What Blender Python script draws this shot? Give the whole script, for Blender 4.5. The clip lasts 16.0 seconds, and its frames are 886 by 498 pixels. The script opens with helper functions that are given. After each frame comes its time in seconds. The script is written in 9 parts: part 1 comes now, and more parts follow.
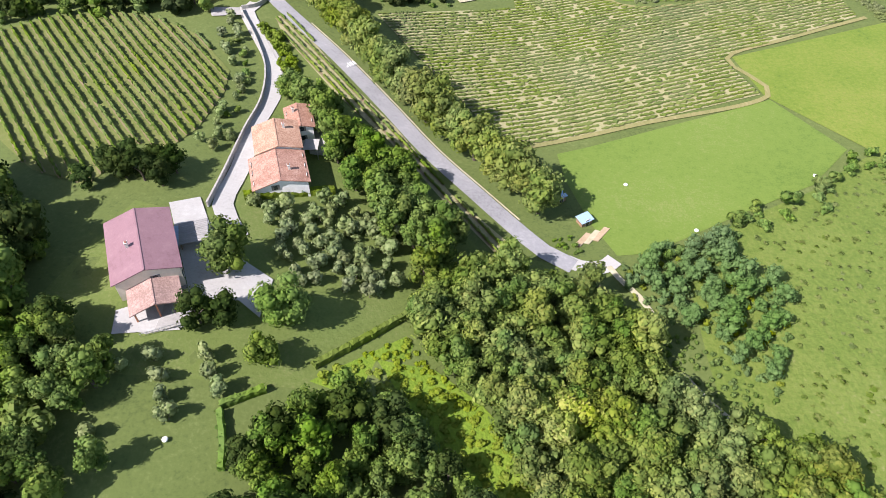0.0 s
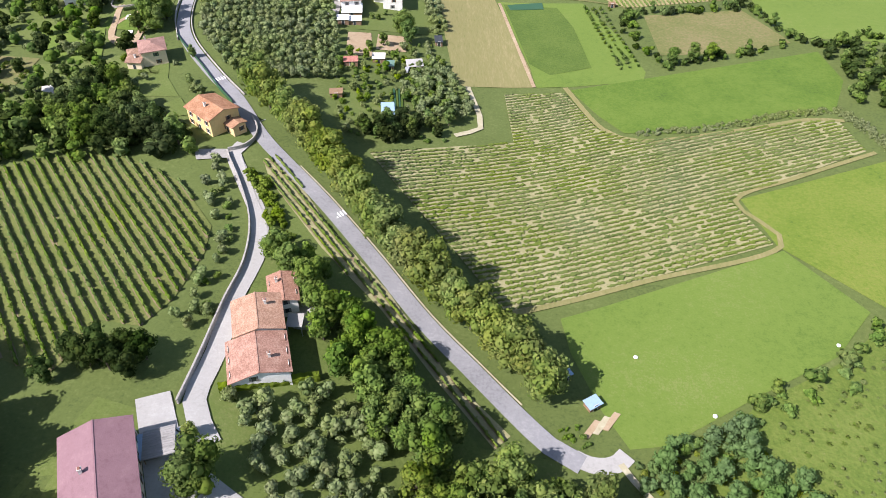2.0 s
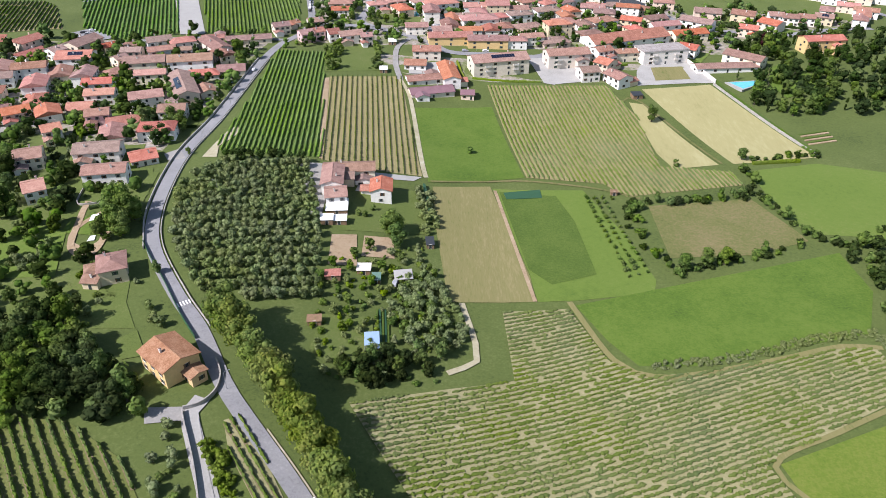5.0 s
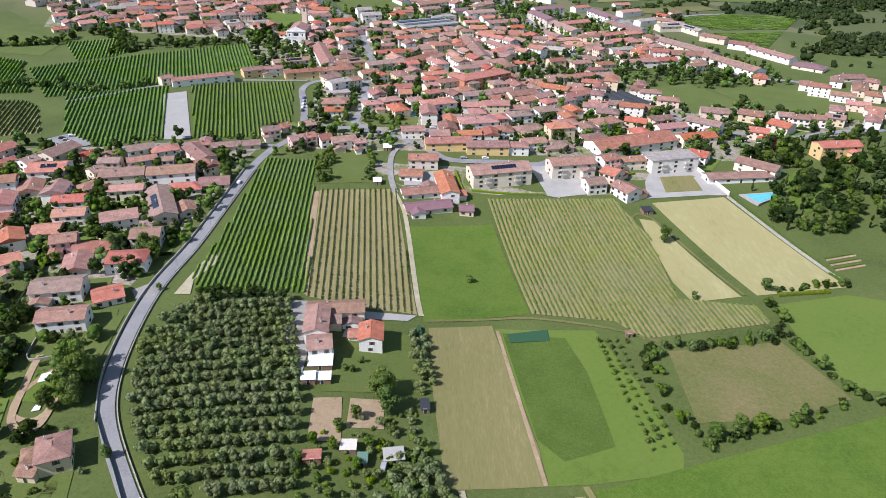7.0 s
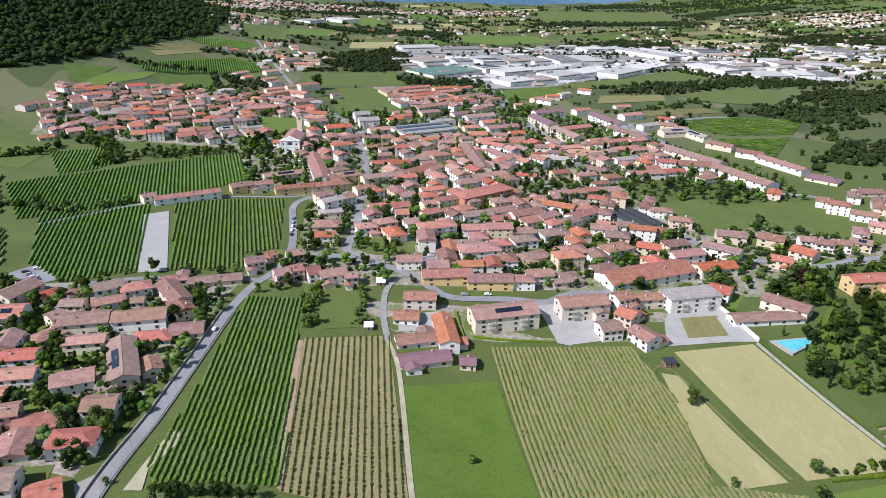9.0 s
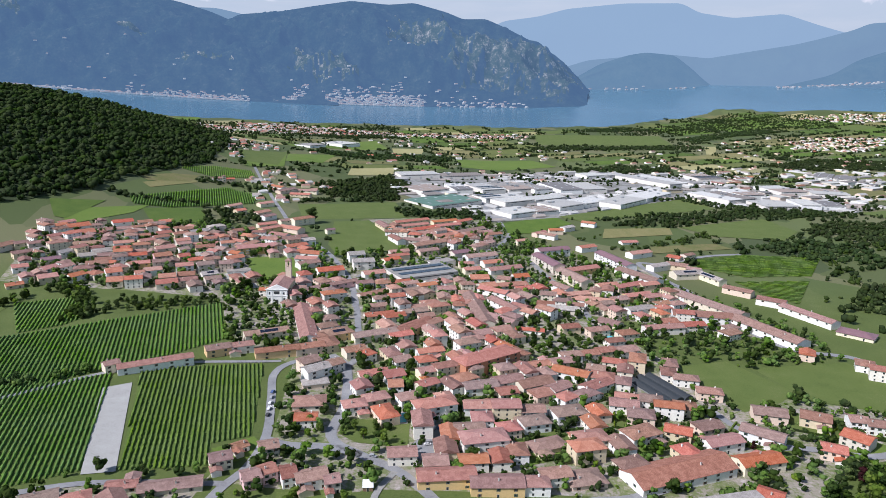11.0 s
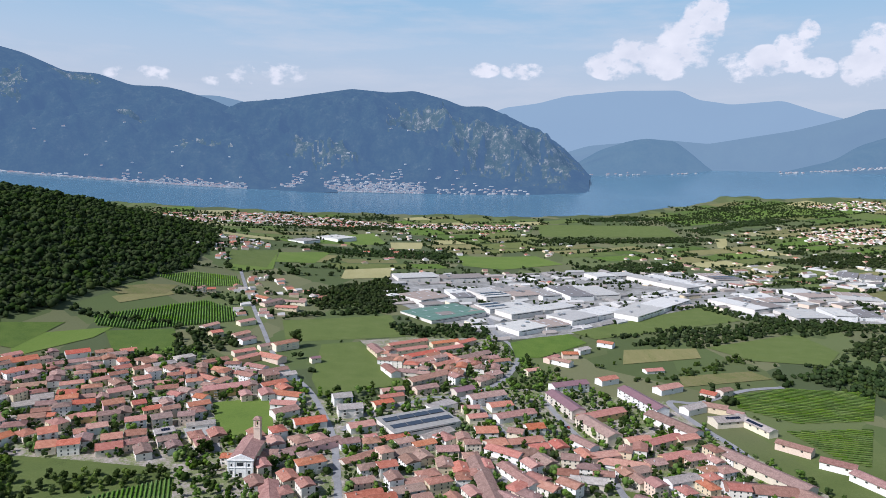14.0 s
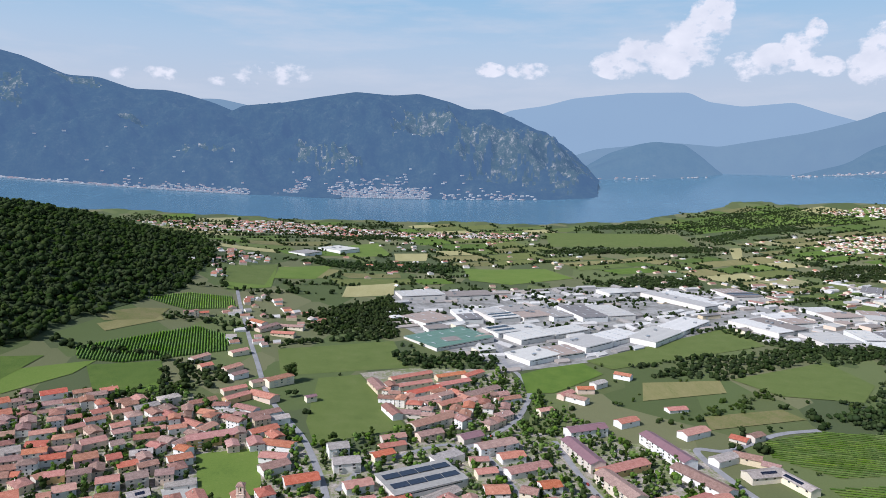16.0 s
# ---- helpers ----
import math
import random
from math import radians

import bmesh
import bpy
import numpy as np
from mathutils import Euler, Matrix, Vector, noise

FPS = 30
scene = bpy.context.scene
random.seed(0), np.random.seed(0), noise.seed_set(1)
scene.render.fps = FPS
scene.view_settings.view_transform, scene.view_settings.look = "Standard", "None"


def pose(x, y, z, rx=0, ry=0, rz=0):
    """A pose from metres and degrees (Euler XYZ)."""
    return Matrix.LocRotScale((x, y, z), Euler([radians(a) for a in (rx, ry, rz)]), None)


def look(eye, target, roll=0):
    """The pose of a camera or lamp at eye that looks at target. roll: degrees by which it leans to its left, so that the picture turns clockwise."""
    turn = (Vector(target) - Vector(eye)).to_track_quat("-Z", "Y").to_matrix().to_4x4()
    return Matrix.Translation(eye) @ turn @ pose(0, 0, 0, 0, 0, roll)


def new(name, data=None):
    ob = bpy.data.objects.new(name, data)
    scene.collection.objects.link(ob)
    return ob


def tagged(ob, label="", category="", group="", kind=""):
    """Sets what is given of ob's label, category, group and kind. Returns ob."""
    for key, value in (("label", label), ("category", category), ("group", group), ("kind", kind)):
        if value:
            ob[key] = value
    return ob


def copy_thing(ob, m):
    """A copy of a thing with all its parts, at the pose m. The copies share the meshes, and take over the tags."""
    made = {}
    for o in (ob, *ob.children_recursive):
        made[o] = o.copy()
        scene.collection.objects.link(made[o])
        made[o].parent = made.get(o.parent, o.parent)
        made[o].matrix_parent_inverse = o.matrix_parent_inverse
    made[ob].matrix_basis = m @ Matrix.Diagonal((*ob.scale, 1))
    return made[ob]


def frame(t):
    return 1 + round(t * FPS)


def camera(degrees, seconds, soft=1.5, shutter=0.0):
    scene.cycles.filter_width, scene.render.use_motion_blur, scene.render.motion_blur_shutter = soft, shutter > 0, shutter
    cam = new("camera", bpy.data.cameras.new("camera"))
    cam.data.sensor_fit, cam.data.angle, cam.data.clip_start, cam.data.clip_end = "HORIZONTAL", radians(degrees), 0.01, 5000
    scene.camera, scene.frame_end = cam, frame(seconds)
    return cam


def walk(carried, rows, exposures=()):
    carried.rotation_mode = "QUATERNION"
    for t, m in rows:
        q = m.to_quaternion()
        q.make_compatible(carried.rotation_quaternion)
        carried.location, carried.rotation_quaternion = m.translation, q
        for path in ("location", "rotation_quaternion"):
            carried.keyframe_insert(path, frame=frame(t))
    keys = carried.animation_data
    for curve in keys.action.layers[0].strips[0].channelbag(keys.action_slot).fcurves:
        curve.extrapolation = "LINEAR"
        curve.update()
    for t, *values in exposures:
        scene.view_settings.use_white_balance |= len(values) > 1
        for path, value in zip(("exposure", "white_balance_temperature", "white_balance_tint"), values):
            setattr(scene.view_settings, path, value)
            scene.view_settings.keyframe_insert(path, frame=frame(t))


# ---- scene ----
cam = camera(65.0, 16.0, soft=0.5)
METRES, EYE, TILT, LEAN, TURN = 450.0, 120.0, -46.6, 0.0, 0.0
ROWS = [
    (0.0, 0.0, 0.0, 0.0, -0.0, 0.0, -0.0),
    (0.5, 0.0001, 0.0065, 0.0159, 0.01, 0.11, -0.01),
    (1.0, 0.0003, 0.0137, 0.0331, -0.04, 0.47, -0.03),
    (1.5, 0.0005, 0.0216, 0.0511, -0.16, 1.93, -0.02),
    (2.0, 0.0007, 0.0301, 0.0698, -0.31, 4.82, 0.02),
    (2.5, 0.0008, 0.0386, 0.0882, -0.44, 6.39, 0.05),
    (3.0, 0.0009, 0.047, 0.1073, -0.58, 7.88, 0.07),
    (3.5, 0.0011, 0.0559, 0.1262, -0.67, 9.83, 0.1),
    (4.0, 0.0015, 0.0645, 0.1459, -0.74, 11.13, 0.11),
    (6.5, 0.0034, 0.1156, 0.2545, -1.05, 16.34, 0.03),
    (7.0, 0.0036, 0.1291, 0.2828, -1.1, 17.89, 0.02),
    (7.5, 0.0038, 0.1424, 0.3102, -1.14, 19.47, -0.04),
    (8.0, 0.004, 0.1559, 0.3384, -1.18, 21.08, -0.06),
    (10.5, 0.0053, 0.2274, 0.4933, -1.4, 30.21, -0.18),
    (11.0, 0.0056, 0.2459, 0.5321, -1.42, 33.09, -0.18),
    (11.5, 0.0058, 0.2651, 0.5715, -1.45, 36.06, -0.15),
    (12.0, 0.006, 0.2838, 0.6102, -1.36, 38.56, -0.18),
    (12.5, 0.0061, 0.3026, 0.6496, -1.34, 39.33, -0.17),
    (13.0, 0.007, 0.3215, 0.6886, -1.34, 39.41, -0.16),
    (13.5, 0.0075, 0.3398, 0.7286, -1.38, 39.42, -0.17),
    (14.0, 0.0079, 0.3562, 0.7681, -1.37, 39.42, -0.15),
    (14.5, 0.0081, 0.3724, 0.8071, -1.36, 39.43, -0.15),
    (15.0, 0.0083, 0.3880, 0.8446, -1.34, 39.43, -0.08),
    (15.5, 0.0089, 0.4021, 0.8784, -1.03, 39.47, -0.41),
    (16.0, 0.0092, 0.4149, 0.9093, -0.98, 39.39, -0.42),
]
# the camera's own brightness falls as it lifts towards the sky
EXPOSURES = [(0.0, 1.15, 6200, 22), (3.0, 0.80, 6150, 20), (7.0, 0.38, 5900, 19), (8.0, 0.32, 5850, 18), (10.5, 0.26, 5800, 17), (12.0, 0.05, 5800, 16), (13.0, 0.12, 5800, 16), (16.0, 0.16, 5800, 16)]
walk(cam, [(t, pose(0, 0, EYE, TILT, LEAN, TURN) @ pose(METRES * x, METRES * y, METRES * z, 90 + pitch, roll, yaw)) for t, x, y, z, yaw, pitch, roll in ROWS], EXPOSURES)

# ---- daylight: a high sun from the left and behind, and a hazy summer sky ----
SUN_FROM = Vector((-0.86, -0.50, 1.0)).normalized()
sun = new("sun", bpy.data.lights.new("sun", "SUN"))
sun.data.energy, sun.data.angle, sun.data.color = 5.0, radians(0.53), (1.0, 0.955, 0.88)
sun.matrix_world = look((0, 0, 300), Vector((0, 0, 300)) - SUN_FROM)


def nodes_of(tree):
    tree.nodes.clear()

    def add(kind, **values):
        n = tree.nodes.new(kind)
        for key, value in values.items():
            if key in n.inputs:
                n.inputs[key].default_value = value
        return n
    return add, tree.links.new


def sky_world():
    world = bpy.data.worlds.new("sky")
    world.use_nodes = True
    scene.world = world
    add, link = nodes_of(world.node_tree)
    out, back = add("ShaderNodeOutputWorld"), add("ShaderNodeBackground", Strength=0.073)
    sky = add("ShaderNodeTexSky")
    sky.sky_type, sky.sun_disc = "NISHITA", False
    sky.sun_elevation = math.asin(SUN_FROM.z)
    sky.sun_rotation = math.atan2(SUN_FROM.x, SUN_FROM.y) % (2 * math.pi)
    sky.air_density, sky.dust_density, sky.ozone_density = 1.0, 1.6, 1.2
    # summer clouds: cumulus heads where they stand over the mountains, thin veils round the horizon
    co = add("ShaderNodeTexCoord")
    sep = add("ShaderNodeSeparateXYZ")
    link(co.outputs["Generated"], sep.inputs[0])

    def maths(op, a, b=None):
        n = tree_math(op)
        for i, v in enumerate((a, b)):
            if v is None:
                continue
            if isinstance(v, (int, float)):
                n.inputs[i].default_value = v
            else:
                link(v, n.inputs[i])
        return n.outputs[0]

    def tree_math(op):
        n = add("ShaderNodeMath")
        n.operation = op
        return n
    sx = maths("DIVIDE", sep.outputs[0], maths("MAXIMUM", sep.outputs[1], 0.05))
    sz = maths("DIVIDE", sep.outputs[2], maths("MAXIMUM", sep.outputs[1], 0.05))
    total = None
    for cx, cz, rx, rz, much in CLOUDS:
        dx = maths("DIVIDE", maths("SUBTRACT", sx, cx), rx)
        dz = maths("DIVIDE", maths("SUBTRACT", sz, cz), rz)
        d = maths("ADD", maths("MULTIPLY", dx, dx), maths("MULTIPLY", dz, dz))
        g = maths("MULTIPLY", maths("MAXIMUM", maths("SUBTRACT", 1.0, d), 0.0), much)
        total = g if total is None else maths("MAXIMUM", total, g)
    flat = add("ShaderNodeMapping")
    flat.inputs["Scale"].default_value = (1, 1, 1.5)
    link(co.outputs["Generated"], flat.inputs[0])
    fine = add("ShaderNodeTexNoise", Scale=24.0, Detail=10.0, Roughness=0.6)
    link(flat.outputs[0], fine.inputs["Vector"])
    veil = add("ShaderNodeTexNoise", Scale=4.0, Detail=6.0, Roughness=0.6)
    puff = add("ShaderNodeTexNoise", Scale=52.0, Detail=6.0, Roughness=0.6)
    link(flat.outputs[0], puff.inputs["Vector"])
    body = maths("ADD", total, maths("ADD", maths("MULTIPLY", maths("SUBTRACT", fine.outputs[0], 0.52), 4.6), maths("MULTIPLY", maths("SUBTRACT", puff.outputs[0], 0.5), 2.2)))
    head = add("ShaderNodeMapRange", **{"From Min": 0.1, "From Max": 0.75})
    link(maths("MULTIPLY", body, maths("MINIMUM", maths("MULTIPLY", total, 5.0), 1.0)), head.inputs[0])
    soft = add("ShaderNodeMapRange", **{"From Min": 0.46, "From Max": 0.74, "To Max": 0.75})
    link(veil.outputs[0], soft.inputs[0])
    low = add("ShaderNodeMapRange", **{"From Min": 0.22, "From Max": 0.7, "To Min": 0.95, "To Max": 0.0})
    link(sep.outputs[2], low.inputs[0])
    hue = add("ShaderNodeValToRGB")
    for k, (at, c) in enumerate(((0.0, (0.60, 0.69, 0.77)), (0.10, (0.66, 0.74, 0.81)), (0.155, (0.58, 0.73, 0.84)), (0.23, (0.40, 0.66, 0.84)))):
        e = hue.color_ramp.elements[k] if k < 2 else hue.color_ramp.elements.new(at)
        e.position, e.color = at, (*c, 1)
    link(sep.outputs[2], hue.inputs[0])
    bright = add("ShaderNodeMix")
    bright.data_type, bright.blend_type = "RGBA", "MULTIPLY"
    bright.inputs["Factor"].default_value, bright.inputs["B"].default_value = 1.0, (10, 10, 10, 1)
    link(hue.outputs[0], bright.inputs["A"])
    streak = add("ShaderNodeMapping")
    streak.inputs["Scale"].default_value = (1, 1, 6)
    link(co.outputs["Generated"], streak.inputs[0])
    link(streak.outputs[0], veil.inputs["Vector"])
    mix0 = add("ShaderNodeMix")
    mix0.data_type = "RGBA"
    link(soft.outputs[0], mix0.inputs["Factor"])
    link(bright.outputs["Result"], mix0.inputs["A"])
    mix0.inputs["B"].default_value = (8.0, 8.3, 8.6, 1)
    shade = add("ShaderNodeTexNoise", Scale=30.0, Detail=6.0)
    link(flat.outputs[0], shade.inputs["Vector"])
    tone = add("ShaderNodeMix")
    tone.data_type = "RGBA"
    tone.inputs["A"].default_value, tone.inputs["B"].default_value = (7.6, 8.0, 8.6, 1), (12.0, 11.6, 11.3, 1)
    link(shade.outputs[0], tone.inputs["Factor"])
    mix1 = add("ShaderNodeMix")
    mix1.data_type = "RGBA"
    link(low.outputs[0], mix1.inputs["Factor"])
    link(sky.outputs[0], mix1.inputs["A"])
    link(mix0.outputs["Result"], mix1.inputs["B"])
    mix2 = add("ShaderNodeMix")
    mix2.data_type = "RGBA"
    link(head.outputs[0], mix2.inputs["Factor"])
    link(mix1.outputs["Result"], mix2.inputs["A"])
    link(tone.outputs["Result"], mix2.inputs["B"])
    link(mix2.outputs["Result"], back.inputs[0])
    link(back.outputs[0], out.inputs[0])


# each cloud: how far across, how high, how wide, how tall, as tangents seen from the valley
CLOUDS = [(0.255, 0.138, 0.05, 0.022, 1.0), (0.285, 0.158, 0.042, 0.026, 1.1), (0.33, 0.150, 0.06, 0.032, 1.1), (0.335, 0.178, 0.036, 0.026, 1.1), (0.375, 0.190, 0.034, 0.042, 1.1), (0.385, 0.222, 0.03, 0.032, 1.1), (0.36, 0.205, 0.024, 0.028, 1.0),
          (0.445, 0.140, 0.055, 0.024, 1.0), (0.47, 0.152, 0.034, 0.022, 1.0), (0.505, 0.165, 0.032, 0.034, 1.1), (0.522, 0.188, 0.022, 0.022, 1.1), (0.545, 0.142, 0.03, 0.016, 0.8),
          (0.61, 0.150, 0.042, 0.04, 1.1), (0.65, 0.17, 0.06, 0.05, 1.1), (0.07, 0.128, 0.025, 0.012, 0.55), (0.125, 0.128, 0.035, 0.014, 0.6), (-0.23, 0.118, 0.06, 0.018, 0.45), (-0.41, 0.113, 0.06, 0.014, 0.4), (-0.28, 0.108, 0.05, 0.012, 0.4)]
sky_world()


# ---- materials ----
def material(name, tones, scale=1.0, rough=0.85, bump=0.0, bump_scale=None, metal=0.0, fine=6.0, random_tint=0.0, local=False, stretch=(1, 1, 1), spec=0.3, detail=6.0, grain=0.0):
    """A surface of two to four tones, mixed by broad and fine noise of real size, with fine relief."""
    m = bpy.data.materials.new(name)
    m.use_nodes = True
    add, link = nodes_of(m.node_tree)
    out = add("ShaderNodeOutputMaterial")
    bsdf = add("ShaderNodeBsdfPrincipled", Roughness=rough, Metallic=metal)
    bsdf.inputs["Specular IOR Level"].default_value = spec
    link(bsdf.outputs[0], out.inputs[0])
    if local:
        place = add("ShaderNodeTexCoord").outputs["Object"]
    else:
        place = add("ShaderNodeNewGeometry").outputs["Position"]
    mapping = add("ShaderNodeMapping")
    mapping.inputs["Scale"].default_value = stretch
    link(place, mapping.inputs[0])
    broad = add("ShaderNodeTexNoise", Scale=scale, Detail=detail, Roughness=0.6)
    small = add("ShaderNodeTexNoise", Scale=scale * fine, Detail=4.0, Roughness=0.65)
    link(mapping.outputs[0], broad.inputs["Vector"])
    link(mapping.outputs[0], small.inputs["Vector"])
    both = add("ShaderNodeMix", Factor=0.45)
    both.data_type = "RGBA"
    both.inputs["Factor"].default_value = 0.45
    link(broad.outputs[0], both.inputs["A"])
    link(small.outputs[0], both.inputs["B"])
    if grain:
        tuft, over = add("ShaderNodeTexNoise", Scale=grain, Detail=3.0, Roughness=0.7), add("ShaderNodeMix")
        over.data_type = "RGBA"
        over.inputs["Factor"].default_value = 0.36
        link(mapping.outputs[0], tuft.inputs["Vector"])
        link(both.outputs["Result"], over.inputs["A"])
        link(tuft.outputs[0], over.inputs["B"])
        both = over
    ramp = add("ShaderNodeValToRGB")
    ramp.color_ramp.interpolation = "EASE"
    n = len(tones)
    for i, c in enumerate(tones):
        at = 0.34 + 0.32 * i / max(1, n - 1)
        e = ramp.color_ramp.elements[i] if i < 2 else ramp.color_ramp.elements.new(at)
        e.position, e.color = at, (*c, 1)
    link(both.outputs["Result"], ramp.inputs[0])
    colour = ramp.outputs[0]
    if random_tint:
        info = add("ShaderNodeObjectInfo")
        hsv = add("ShaderNodeHueSaturation")
        span = add("ShaderNodeMapRange", **{"To Min": 1 - random_tint, "To Max": 1 + random_tint})
        link(info.outputs["Random"], span.inputs[0])
        link(span.outputs[0], hsv.inputs["Value"])
        link(colour, hsv.inputs["Color"])
        colour = hsv.outputs[0]
    link(colour, bsdf.inputs["Base Color"])
    if bump:
        b = add("ShaderNodeBump", Strength=bump)
        b.inputs["Distance"].default_value = 0.3
        if bump_scale:
            grain = add("ShaderNodeTexNoise", Scale=bump_scale, Detail=5.0)
            link(mapping.outputs[0], grain.inputs["Vector"])
            link(grain.outputs[0], b.inputs["Height"])
        else:
            link(small.outputs[0], b.inputs["Height"])
        link(b.outputs[0], bsdf.inputs["Normal"])
    return m


def plain(name, colour, rough=0.6, metal=0.0):
    return material(name, [tuple(c * 0.9 for c in colour), tuple(min(1, c * 1.08) for c in colour)], 1.5, rough, metal=metal, local=True)


def leaf_material(name, tones, through_light=0.42, tint=0.17):
    """Foliage: each leaf clump has its own tone, each plant its own cast; some light comes through."""
    m = bpy.data.materials.new(name)
    m.use_nodes = True
    add, link = nodes_of(m.node_tree)
    out = add("ShaderNodeOutputMaterial")
    geo, info = add("ShaderNodeNewGeometry"), add("ShaderNodeObjectInfo")
    ramp = add("ShaderNodeValToRGB")
    n = len(tones)
    mean = [sum(c[k] for c in tones) / n for k in range(3)]
    for i, c in enumerate(tones):
        c = tuple(m + (v - m) * 0.6 for v, m in zip(c, mean))
        e = ramp.color_ramp.elements[i] if i < 2 else ramp.color_ramp.elements.new(i / (n - 1))
        e.position, e.color = i / (n - 1), (*c, 1)
    link(geo.outputs["Random Per Island"], ramp.inputs[0])
    big = add("ShaderNodeTexNoise", Scale=0.045, Detail=3.0)
    link(geo.outputs["Position"], big.inputs["Vector"])
    hsv = add("ShaderNodeHueSaturation")
    hue = add("ShaderNodeMapRange", **{"To Min": 0.5 - 0.014, "To Max": 0.5 + 0.012})
    val = add("ShaderNodeMapRange", **{"To Min": 1 - tint, "To Max": 1 + tint})
    sat = add("ShaderNodeMapRange", **{"From Min": 0.3, "From Max": 0.7, "To Min": 0.8, "To Max": 1.12})
    link(info.outputs["Random"], hue.inputs[0])
    twist = add("ShaderNodeMath")
    twist.operation = "FRACT"
    times = add("ShaderNodeMath")
    times.operation = "MULTIPLY"
    times.inputs[1].default_value = 7.31
    link(info.outputs["Random"], times.inputs[0])
    link(times.outputs[0], twist.inputs[0])
    link(twist.outputs[0], val.inputs[0])
    link(big.outputs[0], sat.inputs[0])
    link(hue.outputs[0], hsv.inputs["Hue"])
    link(val.outputs[0], hsv.inputs["Value"])
    link(sat.outputs[0], hsv.inputs["Saturation"])
    link(ramp.outputs[0], hsv.inputs["Color"])
    dif, tra = add("ShaderNodeBsdfDiffuse"), add("ShaderNodeBsdfTranslucent")
    mix = add("ShaderNodeMixShader", Fac=through_light)
    link(hsv.outputs[0], dif.inputs[0])
    link(hsv.outputs[0], tra.inputs[0])
    link(dif.outputs[0], mix.inputs[1])
    link(tra.outputs[0], mix.inputs[2])
    link(mix.outputs[0], out.inputs[0])
    return m


def roof_material(name, tones, tint=0.18, pitch=0.32, joined=False):
    """Clay tiles: ribs running down the slope, patches of old and new tiles, lichen."""
    m = bpy.data.materials.new(name)
    m.use_nodes = True
    add, link = nodes_of(m.node_tree)
    out = add("ShaderNodeOutputMaterial")
    bsdf = add("ShaderNodeBsdfPrincipled", Roughness=0.85)
    bsdf.inputs["Specular IOR Level"].default_value = 0.25
    link(bsdf.outputs[0], out.inputs[0])
    co, info = add("ShaderNodeTexCoord"), add("ShaderNodeObjectInfo")
    broad = add("ShaderNodeTexNoise", Scale=0.3, Detail=6.0, Roughness=0.7)
    small = add("ShaderNodeTexNoise", Scale=2.4, Detail=3.0, Roughness=0.75)
    link(co.outputs["Object"], broad.inputs["Vector"])
    link(co.outputs["Object"], small.inputs["Vector"])
    both = add("ShaderNodeMix")
    both.data_type = "RGBA"
    both.inputs["Factor"].default_value = 0.5
    link(broad.outputs[0], both.inputs["A"])
    link(small.outputs[0], both.inputs["B"])
    ramp = add("ShaderNodeValToRGB")
    for i, c in enumerate(tones):
        at = 0.40 + 0.2 * i / (len(tones) - 1)
        e = ramp.color_ramp.elements[i] if i < 2 else ramp.color_ramp.elements.new(at)
        e.position, e.color = at, (*c, 1)
    link(both.outputs["Result"], ramp.inputs[0])
    hsv = add("ShaderNodeHueSaturation")
    val = add("ShaderNodeMapRange", **{"To Min": 1 - tint, "To Max": 1 + tint})
    sat = add("ShaderNodeMapRange", **{"To Min": 0.68, "To Max": 1.12})
    hue = add("ShaderNodeMapRange", **{"To Min": 0.49, "To Max": 0.515})
    last = add("ShaderNodeNewGeometry").outputs["Random Per Island"] if joined else info.outputs["Random"]
    for span in (val, sat, hue):
        link(last, span.inputs[0])
        t, f = add("ShaderNodeMath"), add("ShaderNodeMath")
        t.operation, f.operation = "MULTIPLY", "FRACT"
        t.inputs[1].default_value = 9.77
        link(last, t.inputs[0])
        link(t.outputs[0], f.inputs[0])
        last = f.outputs[0]
    link(val.outputs[0], hsv.inputs["Value"])
    link(sat.outputs[0], hsv.inputs["Saturation"])
    link(hue.outputs[0], hsv.inputs["Hue"])
    link(ramp.outputs[0], hsv.inputs["Color"])
    link(hsv.outputs[0], bsdf.inputs["Base Color"])
    wave = add("ShaderNodeTexWave", Scale=1.0 / pitch * 0.314)
    wave.bands_direction = "X"
    link(co.outputs["Object"], wave.inputs["Vector"])
    b = add("ShaderNodeBump", Strength=0.6)
    b.inputs["Distance"].default_value = 0.06
    link(wave.outputs[0], b.inputs["Height"])
    link(b.outputs[0], bsdf.inputs["Normal"])
    return m


